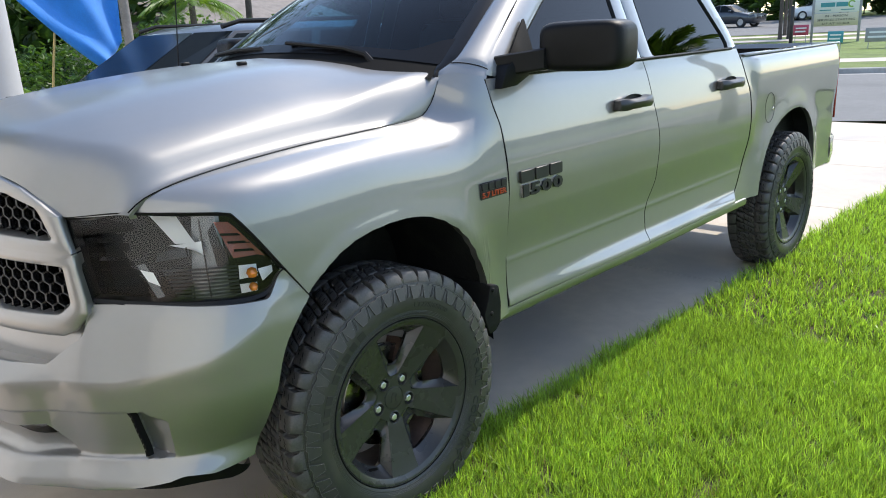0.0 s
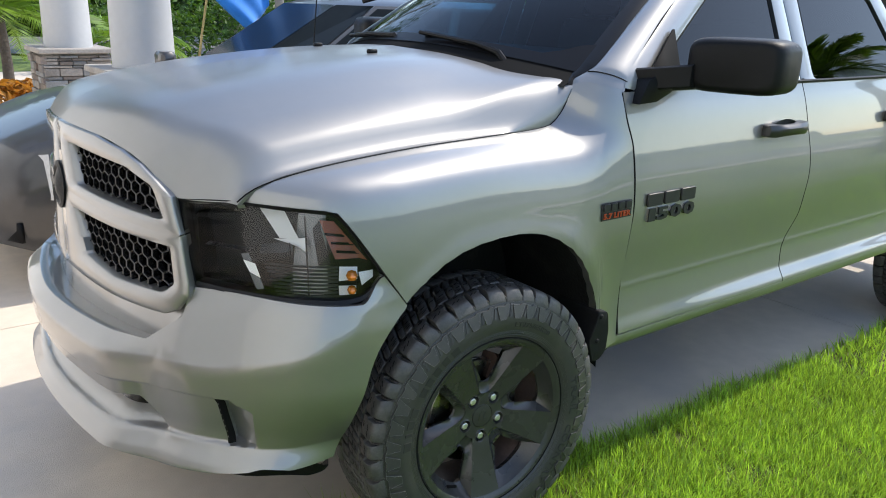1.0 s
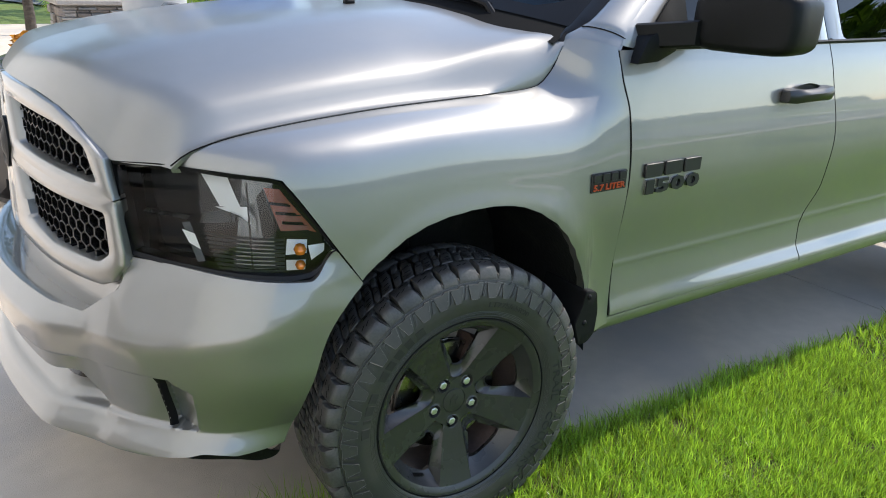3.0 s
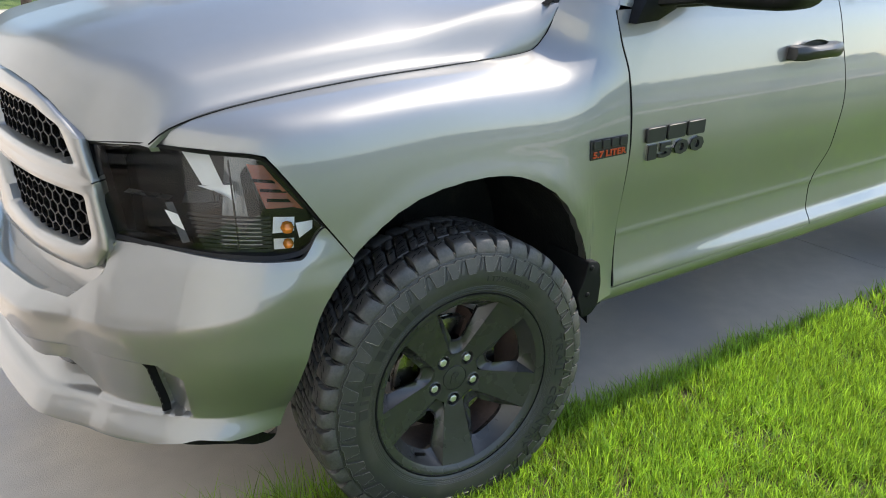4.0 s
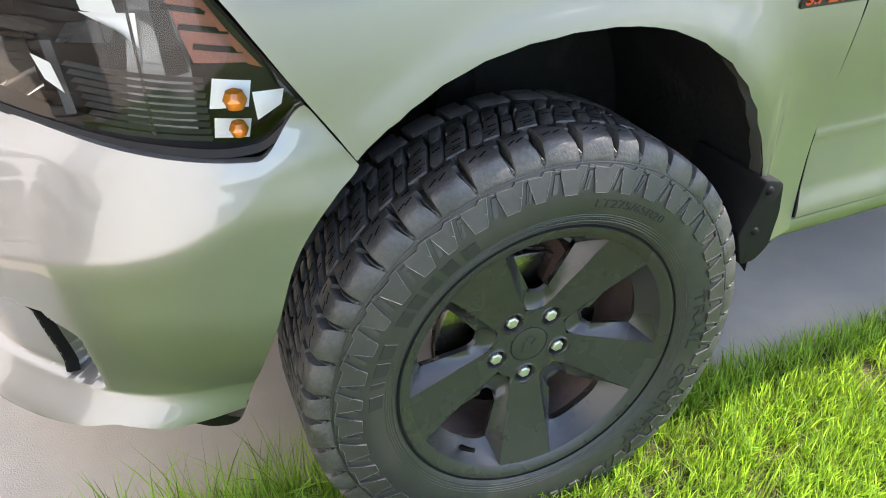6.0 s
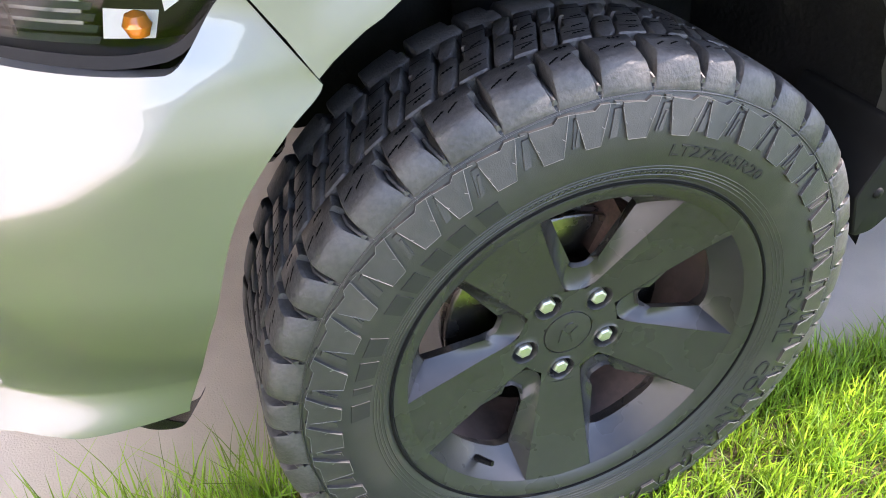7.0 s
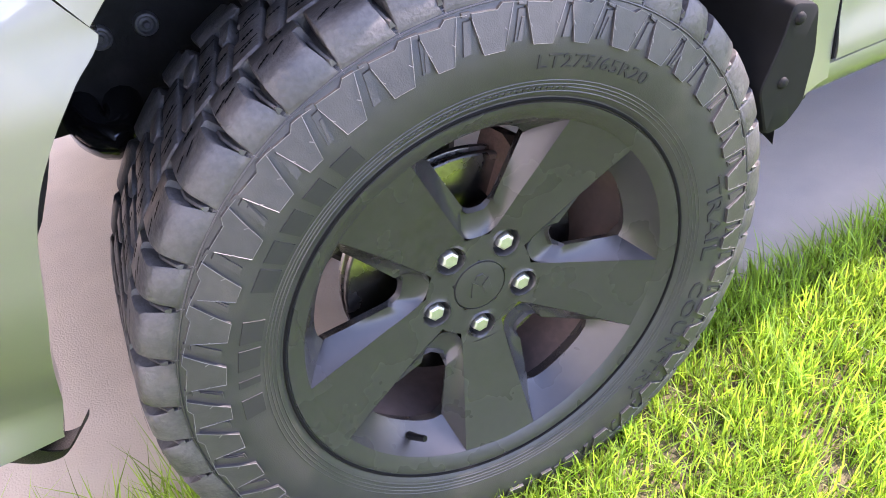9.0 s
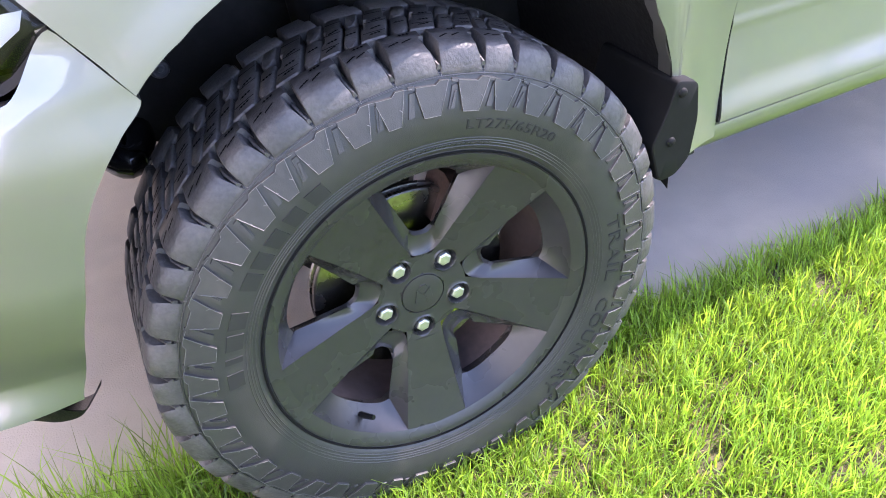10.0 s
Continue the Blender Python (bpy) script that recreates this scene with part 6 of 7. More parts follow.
def tree(name, x, y, z, height, trunk_r, crown_r, count, size, seed, label, group="", trunk_part=0.45):
    rng = random.Random(seed)
    t = thing(name, label, "tree", (x, y, z), group)
    top = height * trunk_part
    limbs = [pipe([(0, 0, -0.1), (0.02, 0, 0.15), (0.05, 0.02, top * 0.5), (0.1, 0.0, top), (0.15, 0.1, height * 0.8)], [trunk_r * 1.8, trunk_r * 1.2, trunk_r, trunk_r * 0.8, trunk_r * 0.2], 12)]
    tips = []
    for k in range(9):
        a = 2 * math.pi * k / 9 + rng.uniform(-0.3, 0.3)
        z0 = top * rng.uniform(0.75, 1.1)
        e = Vector((math.cos(a) * crown_r * rng.uniform(0.5, 0.9), math.sin(a) * crown_r * rng.uniform(0.5, 0.9), lerp(top, height, rng.uniform(0.35, 0.9))))
        limbs.append(pipe([(0.06, 0.01, z0), tuple(e * 0.5 + Vector((0, 0, z0 * 0.35))), tuple(e)], [trunk_r * 0.5, trunk_r * 0.3, trunk_r * 0.08], 7))
        tips.append(e)
    part("trunk", merge(*limbs), BARK, t)
    clumps = [(e + Vector((rng.gauss(0, 1), rng.gauss(0, 1), rng.gauss(0, 0.7))) * crown_r * 0.25, crown_r * rng.uniform(0.18, 0.34)) for e in tips for q in range(4)]

    def place(g):
        c, r = g.choice(clumps)
        d = Vector((g.gauss(0, 1), g.gauss(0, 1), g.gauss(0, 0.8))).normalized()
        return c + d * r * g.random() ** 0.4
    part("crown", leaf_cloud(count, size, place, rng), LEAF, t, smooth=False)
    return t


def palm(x, y, z, trunk_h, trunk_r, fronds, length, seed, label, group="garden palms"):
    rng = random.Random(seed)
    t = thing("palm_tree", label, "palm tree", (x, y, z), group)
    part("trunk", pipe([(0, 0, -0.1), (0.02, 0.01, trunk_h * 0.5), (0, 0, trunk_h)], [trunk_r * 1.2, trunk_r, trunk_r * 0.8], 10), BARK, t)
    for k in range(fronds):
        a = 2.4 * k + rng.uniform(-0.3, 0.3)
        lift = lerp(1.1, -0.1, k / fronds) + rng.uniform(-0.1, 0.1)
        h = Vector((math.cos(a), math.sin(a), 0))
        pts = [Vector((0, 0, trunk_h)) + h * length * q * math.cos(lift) * (1 - 0.1 * q) + Vector((0, 0, length * (math.sin(lift) * q - 0.55 * q * q))) for q in np.linspace(0, 1, 9)]
        v, f = [], []
        side = h.cross(Vector((0, 0, 1)))
        for q in np.linspace(0.14, 0.99, 38):
            i = min(int(q * 8), 7)
            p = pts[i].lerp(pts[i + 1], q * 8 - i)
            d = (pts[i + 1] - pts[i]).normalized()
            for sgn in (-1, 1):
                ln = length * 0.36 * math.sin(math.pi * (0.10 + 0.82 * q)) * rng.uniform(0.85, 1.1)
                e = p + side * sgn * ln * 0.8 + d * ln * 0.55 + Vector((0, 0, -ln * rng.uniform(0.15, 0.4)))
                k0 = len(v)
                wd = d * length * 0.010
                v += [tuple(p - wd), tuple(p + wd), tuple(p.lerp(e, 0.55) + wd * 1.1 + Vector((0, 0, 0.02))), tuple(e)]
                f += [(k0, k0 + 1, k0 + 2), (k0, k0 + 2, k0 + 3)]
        rib = pipe([tuple(p) for p in pts], [trunk_r * 0.16 * (1 - 0.09 * i) for i in range(9)], 5)
        k0 = len(v)
        part("frond", (v + rib[0], f + [tuple(i + k0 for i in q) for q in rib[1]]), PALM, t, smooth=False)
    return t


def hedge(name, x0, x1, y0, y1, z0, z1, count, size, seed, label, material=HEDGE):
    rng = random.Random(seed)

    def place(g):
        x, y = g.uniform(x0, x1), g.uniform(y0, y1)
        h = (z1 - z0) * (0.82 + 0.18 * math.sin(x * 1.9 + 0.7 * math.sin(y * 2.3)) * math.sin(y * 1.3 + x * 0.6))
        return (x, y, z0 + h * g.random() ** 0.6)
    return tagged(part(name, leaf_cloud(count, size, place, rng), material, smooth=False), label, name.replace("_", " "), kind="stuff")


# ---- porch columns and stone piers ----
WHITE = mat("white_column_paint", (0.45, 0.45, 0.45), 0.5, noise_scale=2.0, vary=0.03, bump=0.0006, bump_scale=150)
STONE = [mat("ledge_stone_" + q, c, 0.85, noise_scale=6, vary=0.2, bump=0.006, bump_scale=28, rand=0.28) for q, c in (("tan", (0.25, 0.225, 0.20)), ("grey", (0.19, 0.19, 0.188)), ("brown", (0.18, 0.15, 0.13)))]
MORTAR = mat("pier_mortar", (0.20, 0.19, 0.17), 0.95, noise_scale=8, vary=0.2)
CAPSTONE = mat("cap_stone", (0.34, 0.31, 0.28), 0.8, noise_scale=4, vary=0.15, bump=0.004, bump_scale=40)


def column(x, y, pier_h, seed, half=0.36):
    rng = random.Random(seed)
    p = thing("stone_pier", "stacked ledge-stone pier under a white porch column", "pier", (x, y, 0), "porch piers")
    part("core", box(-half + 0.03, -half + 0.03, 0, half - 0.03, half - 0.03, pier_h - 0.02), MORTAR, p, smooth=False)
    for turn in range(4):
        m = pose(0, 0, 0, 0, 0, 90 * turn)
        z = 0.0
        while z < pier_h - 0.08:
            h = min(rng.choice((0.035, 0.05, 0.06, 0.08, 0.10)), pier_h - 0.04 - z)
            u = -half
            while u < half - 0.01:
                ln = min(rng.uniform(0.08, 0.38), half - u)
                if half - u - ln < 0.08:
                    ln = half - u
                proud = rng.uniform(-0.01, 0.035)
                part("stone", moved(box(u + 0.004, -half - proud, z + 0.004, u + ln - 0.004, -half + 0.05, z + h - 0.004, 0.008), m), rng.choice(STONE), p, smooth=False)
                u += ln
            z += h
    part("cap", box(-half - 0.05, -half - 0.05, pier_h - 0.04, half + 0.05, half + 0.05, pier_h + 0.02, 0.012), CAPSTONE, p, smooth=False)
    c = thing("porch_column", "round white painted porch column on a stone pier", "column", (x, y, pier_h + 0.02), "porch columns")
    part("shaft", lathe([(0, 0), (0.292, 0), (0.290, 0.02), (0.272, 1.2), (0.262, 2.4), (0.25, 3.2), (0.0, 3.2)], 48), WHITE, c)


column(0.90, 8.55, 1.01, 1, 0.40)
column(0.86, 5.25, 1.01, 2, 0.40)
column(-2.78, -0.72, 1.01, 3, 0.42)

# ---- other vehicles ----
TYRE_FAR = mat("plain_tyre", (0.03, 0.03, 0.03), 0.8, noise_scale=5, vary=0.2)
ALLOY = mat("alloy_wheel", (0.45, 0.45, 0.46), 0.35, 0.9, noise_scale=5, vary=0.1)


def car(name, label, m, L, W, belt, top, paint, group="", wagon=True):
    t = thing(name, label, "car", group=group)
    t.matrix_basis = m
    hw = W / 2
    hood = belt - 0.02
    st = [(0.0, 0.45, 0.62, 0.72), (0.05, 0.32, 0.80, 0.86), (0.22, 0.26, hood - 0.22, 0.95), (0.55, 0.24, hood - 0.10, 0.99), (1.05, 0.24, hood, 1.0), (1.3, 0.24, belt, 1.0), (L * 0.5, 0.24, belt + 0.02, 1.0), (L - 0.6, 0.25, belt + 0.04, 1.0), (L - 0.1, 0.30, belt + 0.02, 0.95), (L, 0.42, belt - 0.08, 0.88)]
    rows = []
    for x, zl, zt, k in st:
        w = hw * k
        half_ring = [(x, -w * 0.86, zl), (x, -w * 0.97, zl + 0.12), (x, -w, lerp(zl, zt, 0.55)), (x, -w * 0.985, lerp(zl, zt, 0.86)), (x, -w * 0.93, zt), (x, -w * 0.5, zt + 0.035), (x, 0, zt + 0.045)]
        rows.append(half_ring + [(q[0], -q[1], q[2]) for q in reversed(half_ring[:-1])])
    part("body", tube_rows(rows), paint, t, angle=50)
    xa, xb = (1.50 if wagon else 1.12), (L - 0.12 if wagon else L - 0.95)
    ta, tb = (2.42 if wagon else 1.95), (L - 0.55 if wagon else L - 1.75)
    base = [(xa, 0.45), (xa + 0.22, 0.90), (lerp(xa, xb, 0.5), 0.93), (xb - 0.2, 0.90), (xb, 0.6)]
    roof_pts = [(ta, 0.45), (ta + 0.18, 0.70), (lerp(ta, tb, 0.5), 0.74), (tb - 0.1, 0.70), (tb, 0.5)]
    full = lambda q, z: [(x, -w * hw, z) for x, w in q] + [(x, w * hw, z) for x, w in reversed(q)]
    ring0, ring1 = full(base, belt + 0.03), full(roof_pts, top - 0.05)
    crown = [(lerp(x, (ta + tb) / 2, 0.2), y * 0.8, top) for x, y, z in ring1]
    part("cabin", tube_rows([ring0, ring1, crown]), paint, t, angle=40)
    n = len(ring0)
    for i, (name2) in ((0, "side_window"), (1, "side_window"), (2, "side_window"), (3, "side_window"), (5, "side_window"), (6, "side_window"), (7, "side_window"), (8, "side_window"), (9, "windscreen"), (4, "rear_window")):
        a, b, c, d = (Vector(q) for q in (ring0[i], ring0[(i + 1) % n], ring1[(i + 1) % n], ring1[i]))
        mid = (a + b + c + d) / 4
        nn = (b - a).cross(d - a).normalized()
        nn = -nn if nn.dot(mid - Vector((L / 2, 0, belt))) < 0 else nn
        inset = 0.98 if i in (0, 8, 9) else 0.92
        quad = [tuple(mid + (q - mid) * inset + nn * 0.006) for q in (a, b, c, d)]
        part(name2, outward((quad, [(0, 1, 2, 3)]), (L / 2, 0, 1)), DARK_GLASS, t, smooth=False)
    for wx in (0.88, L - 0.95):
        for sgn in (-1, 1):
            spot = Matrix.Translation((wx, sgn * (hw - 0.11), 0.33)) @ pose(0, 0, 0, 90, 0, 0)
            wheel_ob = part("wheel", moved(lathe([(0.20, -0.11), (0.31, -0.11), (0.33, -0.08), (0.33, 0.08), (0.31, 0.11), (0.20, 0.11)], 28), spot), TYRE_FAR, t)
            part("rim", moved(lathe([(0, -0.09), (0.08, -0.10), (0.20, -0.10), (0.21, -0.06), (0.21, 0.06), (0.20, 0.10), (0.08, 0.10), (0, 0.09)], 20), spot), ALLOY, wheel_ob)
    for sgn in (-1, 1):
        lamp = outward(grid([[(0.03 + 0.30 * u, sgn * hw * lerp(0.62, 0.975, u), lerp(0.58, 0.78 + 0.06 * u, v)) for v in (0, 0.5, 1)] for u in (0, 0.25, 0.5, 0.75, 1)]), (1, 0, 0.6))
        part("headlight", lamp, LAMP_CLEAR, t)
        part("mirror", moved(box(-0.06, -0.11, -0.06, 0.06, 0.11, 0.06, 0.025), Matrix.Translation((1.62, sgn * (hw + 0.07), belt + 0.10))), paint, t)
        part("tail_light", box(L - 0.10, sgn * hw * 0.86 - 0.05, belt - 0.28, L - 0.02, sgn * hw * 0.86 + 0.05, belt - 0.05, 0.02), LAMP_RED, t)
    part("grille", grid([[(-0.012 + 0.02 * abs(v - 0.5), y, lerp(0.50, 0.72, v)) for v in (0, 0.5, 1)] for y in np.linspace(-hw * 0.48, hw * 0.48, 9)]), GLOSS_BLACK, t, thick=0.01)
    badge = part("badge", moved(lathe([(0, 0.012), (0.05, 0.010), (0.062, 0.004), (0.064, 0)], 20), pose(-0.02, 0, 0.64, 0, -90, 0)), CHROME, t)
    if wagon:
        for sgn in (-1, 1):
            part("roof_rail", pipe([(ta + 0.1, sgn * hw * 0.66, top - 0.02), (ta + 0.25, sgn * hw * 0.67, top + 0.018), (tb - 0.3, sgn * hw * 0.67, top + 0.018), (tb - 0.1, sgn * hw * 0.66, top - 0.02)], 0.016, 8), PLASTIC, t)
    return t


def far(off, px, h=0.0):
    """A place past the road, off metres from it, on the bearing px (0 to 1 across the far stretch)."""
    d = Vector((lerp(0.925, 0.974, px), lerp(0.380, 0.228, px)))
    t = (off + 13.0) / (d.x * 0.933 + d.y * 0.36)
    return (-1.576 + d.x * t, -2.672 + d.y * t, 0.185 + (off - 14) * 0.0234 + h)


DARK_GLASS = mat("far_tinted_glass", (0.012, 0.015, 0.016), 0.12, spec=0.08, noise_scale=3, vary=0.1)
LAMP_CLEAR = mat("clear_lamp", (0.36, 0.37, 0.38), 0.12, 0.5, coat=1.0, noise_scale=14, vary=0.15)
GREY_CAR = mat("grey_car_paint", (0.062, 0.060, 0.060), 0.42, 0.5, coat=0.6, coat_rough=0.03, noise_scale=3, vary=0.04)
DARK_CAR = mat("dark_car_paint", (0.055, 0.06, 0.07), 0.35, 0.6, coat=1.0, coat_rough=0.03, noise_scale=3, vary=0.04)
WHITE_CAR = mat("white_car_paint", (0.72, 0.72, 0.71), 0.35, coat=1.0, coat_rough=0.04, noise_scale=3, vary=0.03)
suv = car("parked_suv", "grey sport utility vehicle parked beside the truck", pose(-0.98, 2.93, 0), 4.75, 1.86, 1.10, 1.72, GREY_CAR)
part("bumper_trim", grid([[(-0.015 + 0.20 * (abs(y) / 0.9) ** 3, y, z) for z in (0.34, 0.40, 0.455)] for y in np.linspace(-0.85, 0.85, 15)]), PLASTIC, suv, "black lower bumper trim", thick=0.02)
for sgn in (-1, 1):
    part("fog_light", moved(lathe([(0, 0.02), (0.03, 0.018), (0.045, 0.008), (0.05, 0)], 20), pose(0.035, sgn * 0.66, 0.50, 0, -90, 0)), LAMP_CLEAR, suv, "round fog light")
car("parked_sedan", "dark grey sedan parked across the road", pose(*far(42.0, 0.165, 0.02), 0, 0, 81), 4.7, 1.82, 0.95, 1.45, DARK_CAR, wagon=False, group="cars across the road")
car("parked_sedan", "white sedan parked across the road", pose(*far(51.0, 0.335, 0.02), 0, 0, -58), 4.6, 1.80, 0.95, 1.46, WHITE_CAR, wagon=False, group="cars across the road")
# the truck's aerial
part("antenna", pipe([(0.36, 0.86, 1.43), (0.365, 0.86, 1.47), (0.44, 0.86, 2.25)], [0.010, 0.0035, 0.002], 6), PLASTIC, truck, "thin black aerial")

# ---- flag, chair ----
BLUE = mat("blue_flag_cloth", (0.012, 0.20, 0.62), 0.7, noise_scale=9, vary=0.08, sheen=0.3)
BAMBOO = mat("bamboo_pole", (0.45, 0.33, 0.12), 0.6, noise_scale=12, vary=0.2)
flag = thing("flag", "bright blue cloth flag on a thin bamboo pole", "flag", (0.9, 4.5, 0))
part("pole", pipe([(0.02, 0, 0.0), (0.13, 0, 0.6), (0.27, 0, 1.37), (0.37, 0, 1.85), (0.55, 0, 2.7)], [0.014, 0.013, 0.011, 0.010, 0.008], 8), BAMBOO, flag, "yellow bamboo pole")
rows = []
for v in np.linspace(0, 1, 22):
    line = []
    for u in np.linspace(0, 1, 20):
        a = Vector((lerp(-0.25, 0.70, v), -0.05, lerp(2.36, 1.41, v) - 0.05 * math.sin(math.pi * v)))
        b = Vector((lerp(1.02, 0.95, v), 0.03, lerp(2.55, 1.64, v)))
        p = a.lerp(b, u)
        p.y += 0.05 * math.sin(7 * u + 3 * v) * u + 0.02 * math.sin(13 * u - 5 * v)
        p.z -= 0.03 * math.sin(math.pi * u)
        line.append(tuple(p))
    rows.append(line)
part("cloth", grid(rows), BLUE, flag, "blue cloth", thick=0.002)

DARK_WOOD = mat("dark_stained_wood", (0.045, 0.040, 0.038), 0.55, noise_scale=6, vary=0.25, bump=0.001, bump_scale=60)
chair = thing("porch_chair", "dark slatted wooden porch chair with broad arms", "chair", (-0.98, 5.3, 0))
chair.rotation_euler = (0, 0, radians(200))
for x in (-0.27, 0.27):
    part("leg", box(x - 0.025, -0.28, 0, x + 0.025, -0.22, 0.60, 0.006), DARK_WOOD, chair)
    part("leg", moved(box(-0.025, -0.03, 0, 0.025, 0.03, 1.15, 0.006), pose(x, 0.25, 0, -8, 0, 0)), DARK_WOOD, chair)
    part("arm", box(x - 0.06, -0.34, 0.60, x + 0.06, 0.28, 0.63, 0.008), DARK_WOOD, chair)
    part("rocker", pipe([(x, -0.5, 0.07), (x, -0.2, 0.02), (x, 0.2, 0.02), (x, 0.6, 0.09)], 0.02, 6), DARK_WOOD, chair)
for k in range(6):
    part("slat", moved(box(-0.03, -0.01, 0, 0.03, 0.01, 0.75, 0.004), pose(-0.22 + 0.088 * k, 0.27, 0.40, -10, 0, 0)), DARK_WOOD, chair)
    part("seat_slat", box(-0.26, -0.28 + 0.09 * k, 0.40, 0.26, -0.21 + 0.09 * k, 0.425, 0.004), DARK_WOOD, chair)
part("top_rail", moved(box(-0.29, -0.015, 0, 0.29, 0.015, 0.10, 0.006), pose(0, 0.40, 1.12, -10, 0, 0)), DARK_WOOD, chair)

# ---- garden behind the vehicles ----
palm(0.42, 10.4, 0, 1.35, 0.075, 13, 1.3, 11, "young palm with bright feathery fronds near the porch")
palm(2.75, 12.8, 0, 0.9, 0.08, 12, 1.5, 12, "low bushy palm behind the porch columns")
tree("oak_tree", 6.15, 24.5, 0, 11, 0.36, 6.5, 7000, 0.17, 21, "large oak with a dark flared trunk on the lawn", "shade trees")
tree("oak_tree", -3.6, 12.5, 0, 11.5, 0.28, 5.5, 9000, 0.17, 22, "large spreading oak over the porch", "shade trees")
tree("oak_tree", 17.0, 25.0, 0, 9, 0.14, 4.0, 4500, 0.16, 23, "slender shade tree beside the house", "shade trees")
palm(9.0, 15.5, 0, 2.6, 0.09, 14, 1.5, 13, "slim palm by the hedge")
hedge("hedge", 2.6, 10.5, 15.8, 17.8, 0, 1.95, 7000, 0.085, 31, "dense dark green clipped hedge beside the lawn")
hedge("hedge", 10.5, 22.0, 20.0, 23.0, 0, 2.6, 6000, 0.13, 32, "loose green shrub border")
hedge("shrubs", 0.1, 0.85, 9.25, 9.7, 0.0, 0.62, 420, 0.085, 33, "yellow and red croton shrubs at the foot of a pier", CROTON)
POLE = mat("weathered_pole", (0.20, 0.185, 0.17), 0.85, noise_scale=3, vary=0.2)
utility = thing("utility_pole", "weathered grey wooden pole", "pole", (6.62, 14.2, 0))
part("pole", pipe([(0, 0, 0), (0, 0, 4.5), (0, 0, 8)], [0.11, 0.10, 0.085], 12), POLE, utility)

# house
HOUSE_WALL = mat("beige_stucco", (0.52, 0.47, 0.40), 0.9, noise_scale=1.5, vary=0.06, bump=0.003, bump_scale=60)
SHINGLE = mat("grey_brown_shingle", (0.24, 0.21, 0.19), 0.9, noise_scale=3, vary=0.15, bump=0.01, bump_scale=25)
RED_BRICK = mat("red_brick_wall", (0.26, 0.09, 0.06), 0.9, noise_scale=8, vary=0.2, bump=0.004, bump_scale=40)
house = thing("house", "low beige house with a broad grey-brown shingle roof", "house", (19.5, 33.5, 0))
part("wall", box(-7, -3, 0, 7, 4, 2.5), HOUSE_WALL, house, smooth=False)
part("roof", ([(-7.7, -3.8, 2.4), (7.7, -3.8, 2.4), (7.7, 4.8, 2.4), (-7.7, 4.8, 2.4), (-4.5, 0.5, 4.4), (4.5, 0.5, 4.4), (-7.7, -3.8, 2.25), (7.7, -3.8, 2.25)], [(0, 1, 5, 4), (1, 2, 5), (2, 3, 4, 5), (3, 0, 4), (0, 6, 7, 1), (0, 3, 2, 1)]), SHINGLE, house, smooth=False)
for x in (-4.2, 0.2, 4.0):
    win = part("window", box(x - 0.75, -3.03, 0.95, x + 0.75, -2.98, 2.05), DARK_GLASS, house, smooth=False)
    part("frame", merge(box(x - 0.82, -3.06, 0.88, x + 0.82, -3.02, 0.96), box(x - 0.82, -3.06, 2.04, x + 0.82, -3.02, 2.12), box(x - 0.82, -3.06, 0.88, x - 0.74, -3.02, 2.12), box(x + 0.74, -3.06, 0.88, x + 0.82, -3.02, 2.12)), WHITE, win, smooth=False)
shed = thing("brick_house", "far red brick house wall behind the lawn", "house", (3.6, 44.0, 0))
part("wall", box(-4.5, -2, 0, 4.5, 3, 3.0), RED_BRICK, shed, smooth=False)
part("roof", ([(-5, -2.6, 3), (5, -2.6, 3), (5, 3.6, 3), (-5, 3.6, 3), (-5, 0.5, 4.6), (5, 0.5, 4.6)], [(0, 1, 5, 4), (2, 3, 4, 5), (0, 4, 3), (1, 2, 5)]), SHINGLE, shed, smooth=False)

# ---- across the road ----
tagged(part("side_street", grid([[across(a, o, 0.185 + (o - 14) * 0.0234 + 0.02) for o in (31.0, 37, 46.0, 54)] for a in np.linspace(-90, 60, 24)]), ASPHALT), "grey asphalt side street in the distance", "street", kind="structure")
for o in (24.5, 28.0):
    tagged(part("pavement", grid([[across(a, oo, 0.185 + (oo - 14) * 0.0234 + 0.015) for oo in (o, o + 1.5)] for a in np.linspace(-60, 40, 24)]), CONCRETE), "pale footpath across the far lawn", "pavement", kind="structure")


SIGN_POST = mat("sign_post_grey", (0.33, 0.32, 0.31), 0.7, noise_scale=4, vary=0.1)
SIGN_WHITE = mat("sign_white", (0.80, 0.80, 0.78), 0.5, noise_scale=2, vary=0.03)
SIGN_CREAM = mat("sign_cream", (0.62, 0.55, 0.38), 0.5, noise_scale=2, vary=0.04)
SIGN_BLACK = mat("sign_letter_black", (0.02, 0.02, 0.02), 0.6)
SIGN_TEAL = mat("sign_teal", (0.05, 0.28, 0.30), 0.5, noise_scale=3, vary=0.1)
SIGN_RED = mat("sign_red", (0.45, 0.06, 0.10), 0.5, noise_scale=3, vary=0.15)
SIGN_GREEN = mat("sign_green", (0.25, 0.45, 0.08), 0.5)
sx, sy, sz = far(23.0, 0.655)
board = thing("roadside_sign", "white and cream roadside message sign on grey posts", "sign", (sx, sy, sz + 0.24))
board.scale = (0.7, 0.7, 0.7)
board.rotation_euler = (0, 0, radians(-73))
for x in (-1.22, 1.22):
    part("post", box(x - 0.07, -0.07, -0.5, x + 0.07, 0.07, 2.7, 0.01), SIGN_POST, board)
part("panel", box(-1.15, -0.05, 1.30, 1.15, 0.05, 2.6, 0.01), SIGN_WHITE, board, "white name panel")
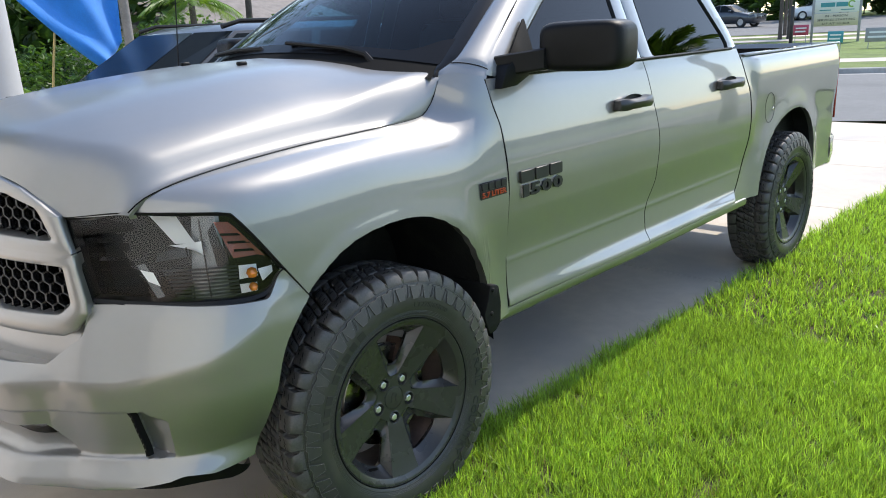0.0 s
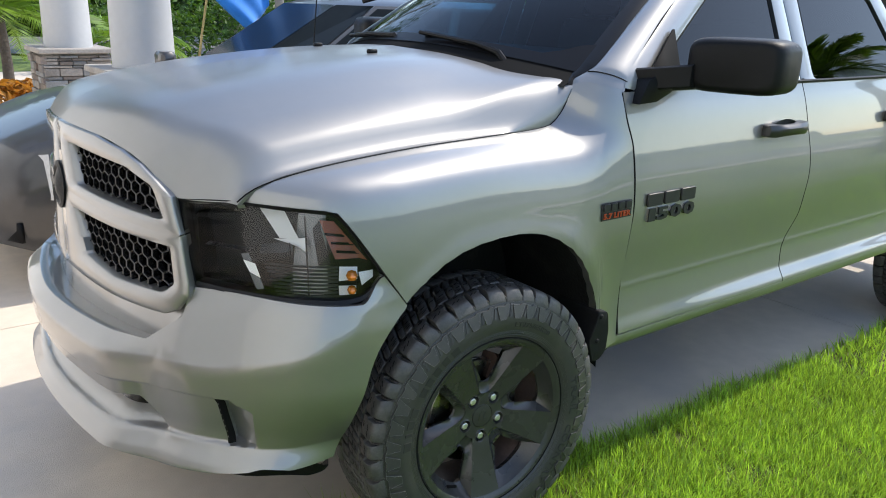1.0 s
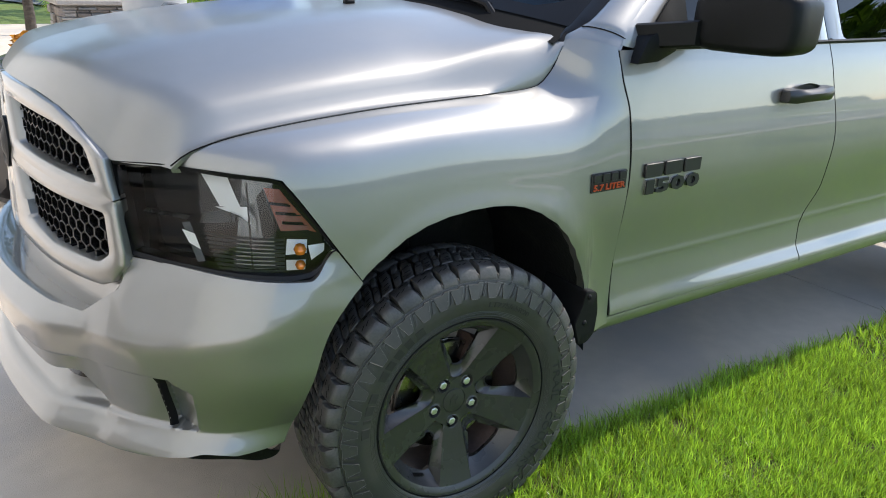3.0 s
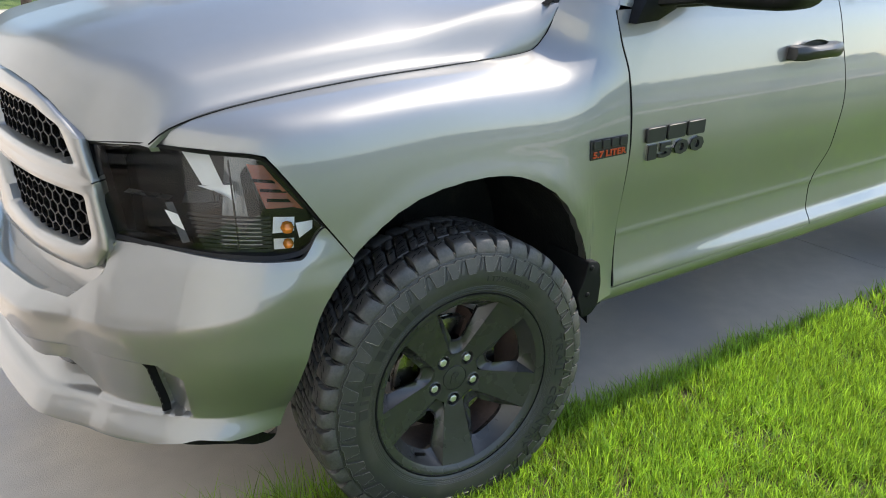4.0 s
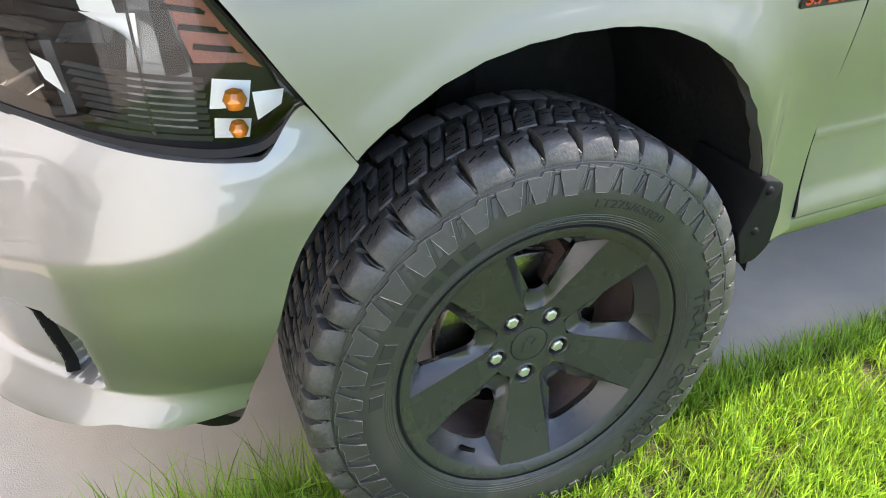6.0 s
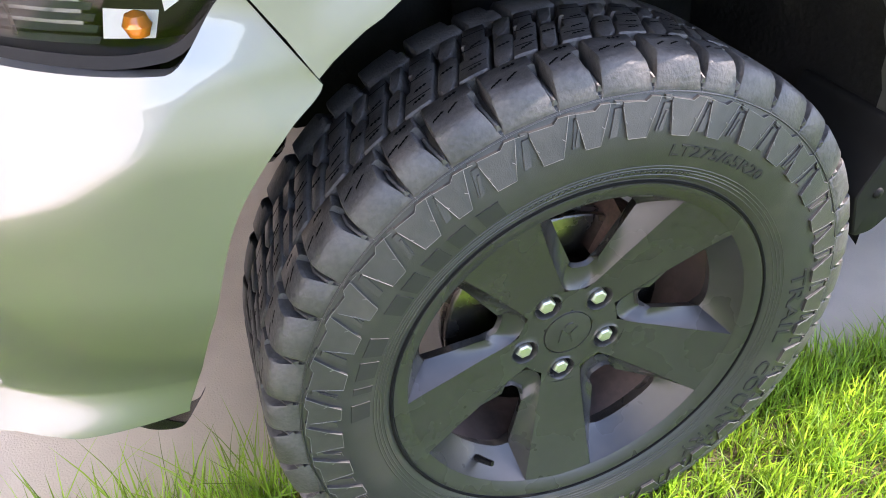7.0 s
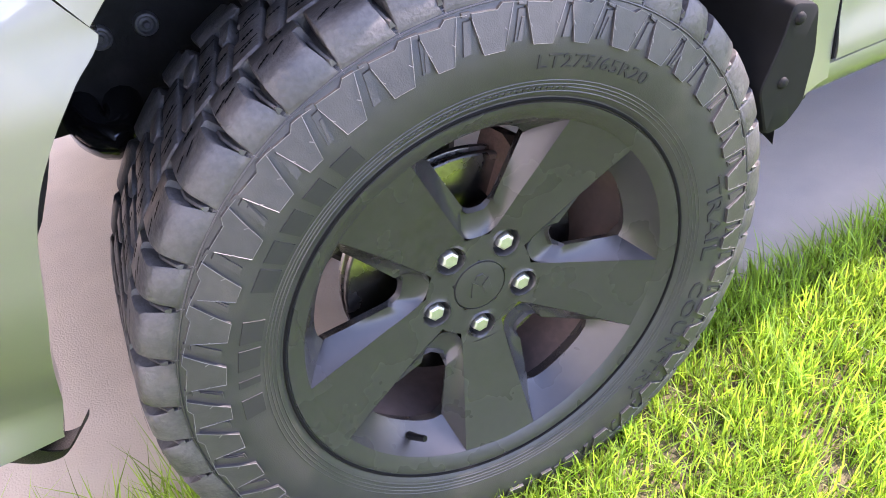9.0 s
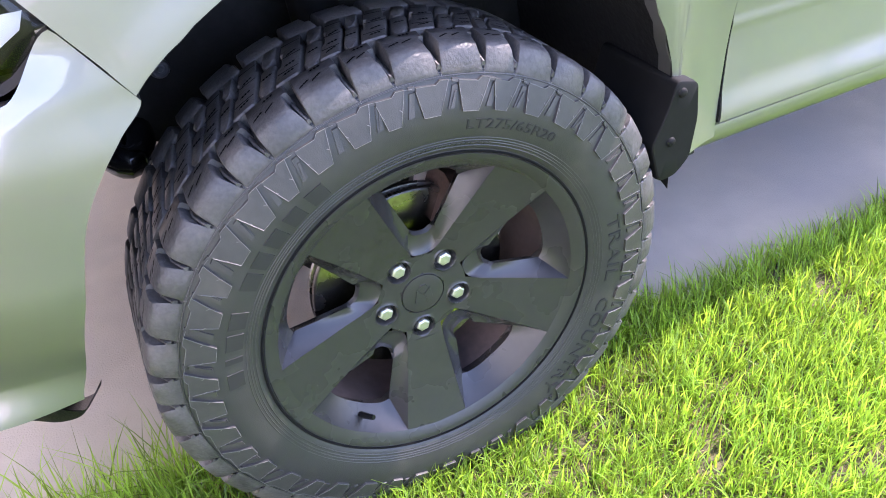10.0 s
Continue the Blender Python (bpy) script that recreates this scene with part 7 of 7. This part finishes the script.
part("message_panel", box(-1.15, -0.055, 0.55, 1.15, 0.055, 1.27, 0.01), SIGN_CREAM, board, "cream changeable letter panel")
for k, (line, wd) in enumerate((("IN - PERSON", 1.15), ("SERVICES STARTING", 1.95), ("6/7 AT 10:30A", 1.45))):
    (v, f), width = lettering(line, 0.17, 0.01)
    v = [(x * wd / width, -0.062 - z * 0.2, y) for x, y, z in v]
    part("message_line", (v, f), SIGN_BLACK, board, "black letters", smooth=False).location = (0, 0, 1.06 - 0.215 * k)
part("name_bars", merge(box(-0.85, -0.056, 1.62, -0.1, -0.051, 1.86), box(-0.05, -0.056, 1.62, 0.55, -0.051, 1.86), box(-0.9, -0.056, 1.42, -0.3, -0.051, 1.47), box(0.2, -0.056, 1.42, 0.9, -0.051, 1.47)), SIGN_TEAL, board, "teal lettering bars", smooth=False)
part("emblem", moved(lathe([(0.12, 0), (0.20, 0), (0.20, 0.006), (0.12, 0.006)], 20, 30, 300), pose(0.75, -0.051, 1.75, 90, 0, 0)), SIGN_GREEN, board, "green ring emblem", smooth=False)
for px, off, w, h, low, material, label in ((0.437, 22.0, 0.56, 0.40, 0.36, SIGN_RED, "small red and blue yard sign"), (0.662, 17.0, 0.48, 0.38, 0.31, SIGN_TEAL, "small teal and green yard sign"), (0.925, 18.5, 0.80, 0.48, 0.21, SIGN_POST, "pale grey yard sign board")):
    q = thing("yard_sign", label + " standing on the lawn", "sign", far(off, px), "yard signs")
    q.rotation_euler = (0, 0, radians(-73))
    part("panel", box(-w / 2, -0.015, low, w / 2, 0.015, low + h, 0.004), material, q)
    part("bars", merge(box(-w * 0.35, -0.02, low + h * 0.62, w * 0.35, -0.016, low + h * 0.74), box(-w * 0.4, -0.02, low + h * 0.28, w * 0.3, -0.016, low + h * 0.42)), SIGN_WHITE, q, smooth=False)
    for x in (-w * 0.35, w * 0.35):
        part("stake", box(x - 0.012, -0.012, -0.1, x + 0.012, 0.012, low + 0.02), SIGN_POST, q, smooth=False)
for k, (px, off, seed) in enumerate(((0.300, 26.0, 41), (0.358, 26.4, 42), (0.33, 29.5, 43), (0.14, 55.0, 44))):
    tree("street_tree", *far(off, px, -0.05), 6.2, 0.075, 1.9, 3600, 0.085, seed, "small multi-trunk street tree with yellow-green leaves", "street trees", 0.56)
meter = thing("utility_post", "dark slim post between the street trees", "post", far(22.6, 0.375))
part("post", box(-0.06, -0.06, -0.1, 0.06, 0.06, 1.5, 0.01), DARK_WOOD, meter)
# fence and woods far off
fence = []
for k in range(60):
    p = across(-62 + k * 1.3, 60.0, 1.25)
    fence.append(box(p[0] - 0.04, p[1] - 0.04, p[2] - 0.1, p[0] + 0.04, p[1] + 0.04, p[2] + 1.5))
tagged(part("far_fence", merge(*fence), DARK_WOOD, smooth=False), "dark post fence in front of the far trees", "fence", kind="stuff")


def woods(name, spots, count, seed, label):
    rng = random.Random(seed)
    clumps = []
    for a, b, n, h in spots:
        for i in range(n):
            t = (i + rng.random()) / n
            x, y = lerp(a[0], b[0], t) + rng.gauss(0, 2), lerp(a[1], b[1], t) + rng.gauss(0, 2)
            hh = h * rng.uniform(0.6, 1.15)
            for q in range(3):
                clumps.append((Vector((x + rng.gauss(0, 1.5), y + rng.gauss(0, 1.5), a[2] + hh * (0.25 + 0.28 * q))), hh * rng.uniform(0.22, 0.36)))

    def place(g):
        c, r = g.choice(clumps)
        d = Vector((g.gauss(0, 1), g.gauss(0, 1), g.gauss(0, 1))).normalized()
        return c + d * r * g.random() ** 0.3
    return tagged(part(name, leaf_cloud(count, 0.6, place, rng), LEAF, smooth=False), label, "trees", kind="stuff")


woods("far_trees", [(across(-60, 57, 1.1), across(25, 57, 1.1), 44, 6.5)], 15000, 53, "dark shrubs and trees behind the parked cars")
woods("far_trees", [((66, 55, 1.0), (84, -8, 1.2), 26, 11.0), ((-20, 62, 0), (66, 56, 0.5), 34, 10.0)], 20000, 51, "dark green belt of trees behind the houses")
woods("far_trees", [((-46, -30, 0), (-40, 50, 0), 22, 8.0)], 7000, 52, "belt of trees across the lawn behind the walk")
hedge("far_hedge", -70, 110, -62, -56, 0, 5.2, 16000, 0.75, 54, "long dark even hedge far across the lawn")
woods("garden_trees", [((-6, 36, 0), (14, 36, 0), 12, 7.0)], 6000, 55, "dense dark green trees at the end of the lawn")
# path and palm that show in the truck's glossy side
tagged(part("pavement", grid([[(x, -9.6, 0.02), (x, -8.2, 0.02)] for x in (7.5, 20, 60)]), CONCRETE), "pale footpath across the lawn", "pavement", kind="structure")
# out of view: pale slab added to lighten the lower bumper
tagged(part("pavement", box(-3.24, -7.0, -0.1, -2.0, -0.72, 0.035, 0.01), CONCRETE, smooth=False), "unseen pale concrete slab added to bounce light onto the bumper", "pavement", kind="structure")
palm(12.5, -5.2, -0.05, 4.75, 0.14, 18, 1.3, 14, "tall palm on the lawn reflected in the truck's windows")

# an unseen wall added to bounce sunlight onto the truck's front
BOUNCE_STUCCO = mat("bounce_wall_stucco", (0.80, 0.78, 0.75), 0.9, noise_scale=1.2, vary=0.05, bump=0.003, bump_scale=50)
tagged(part("wall_west", box(-3.6, -6.0, -0.1, -3.25, 16, 5.2), BOUNCE_STUCCO, smooth=False), "unseen off-white wall added to bounce sunlight onto the truck's front", "wall", kind="structure")
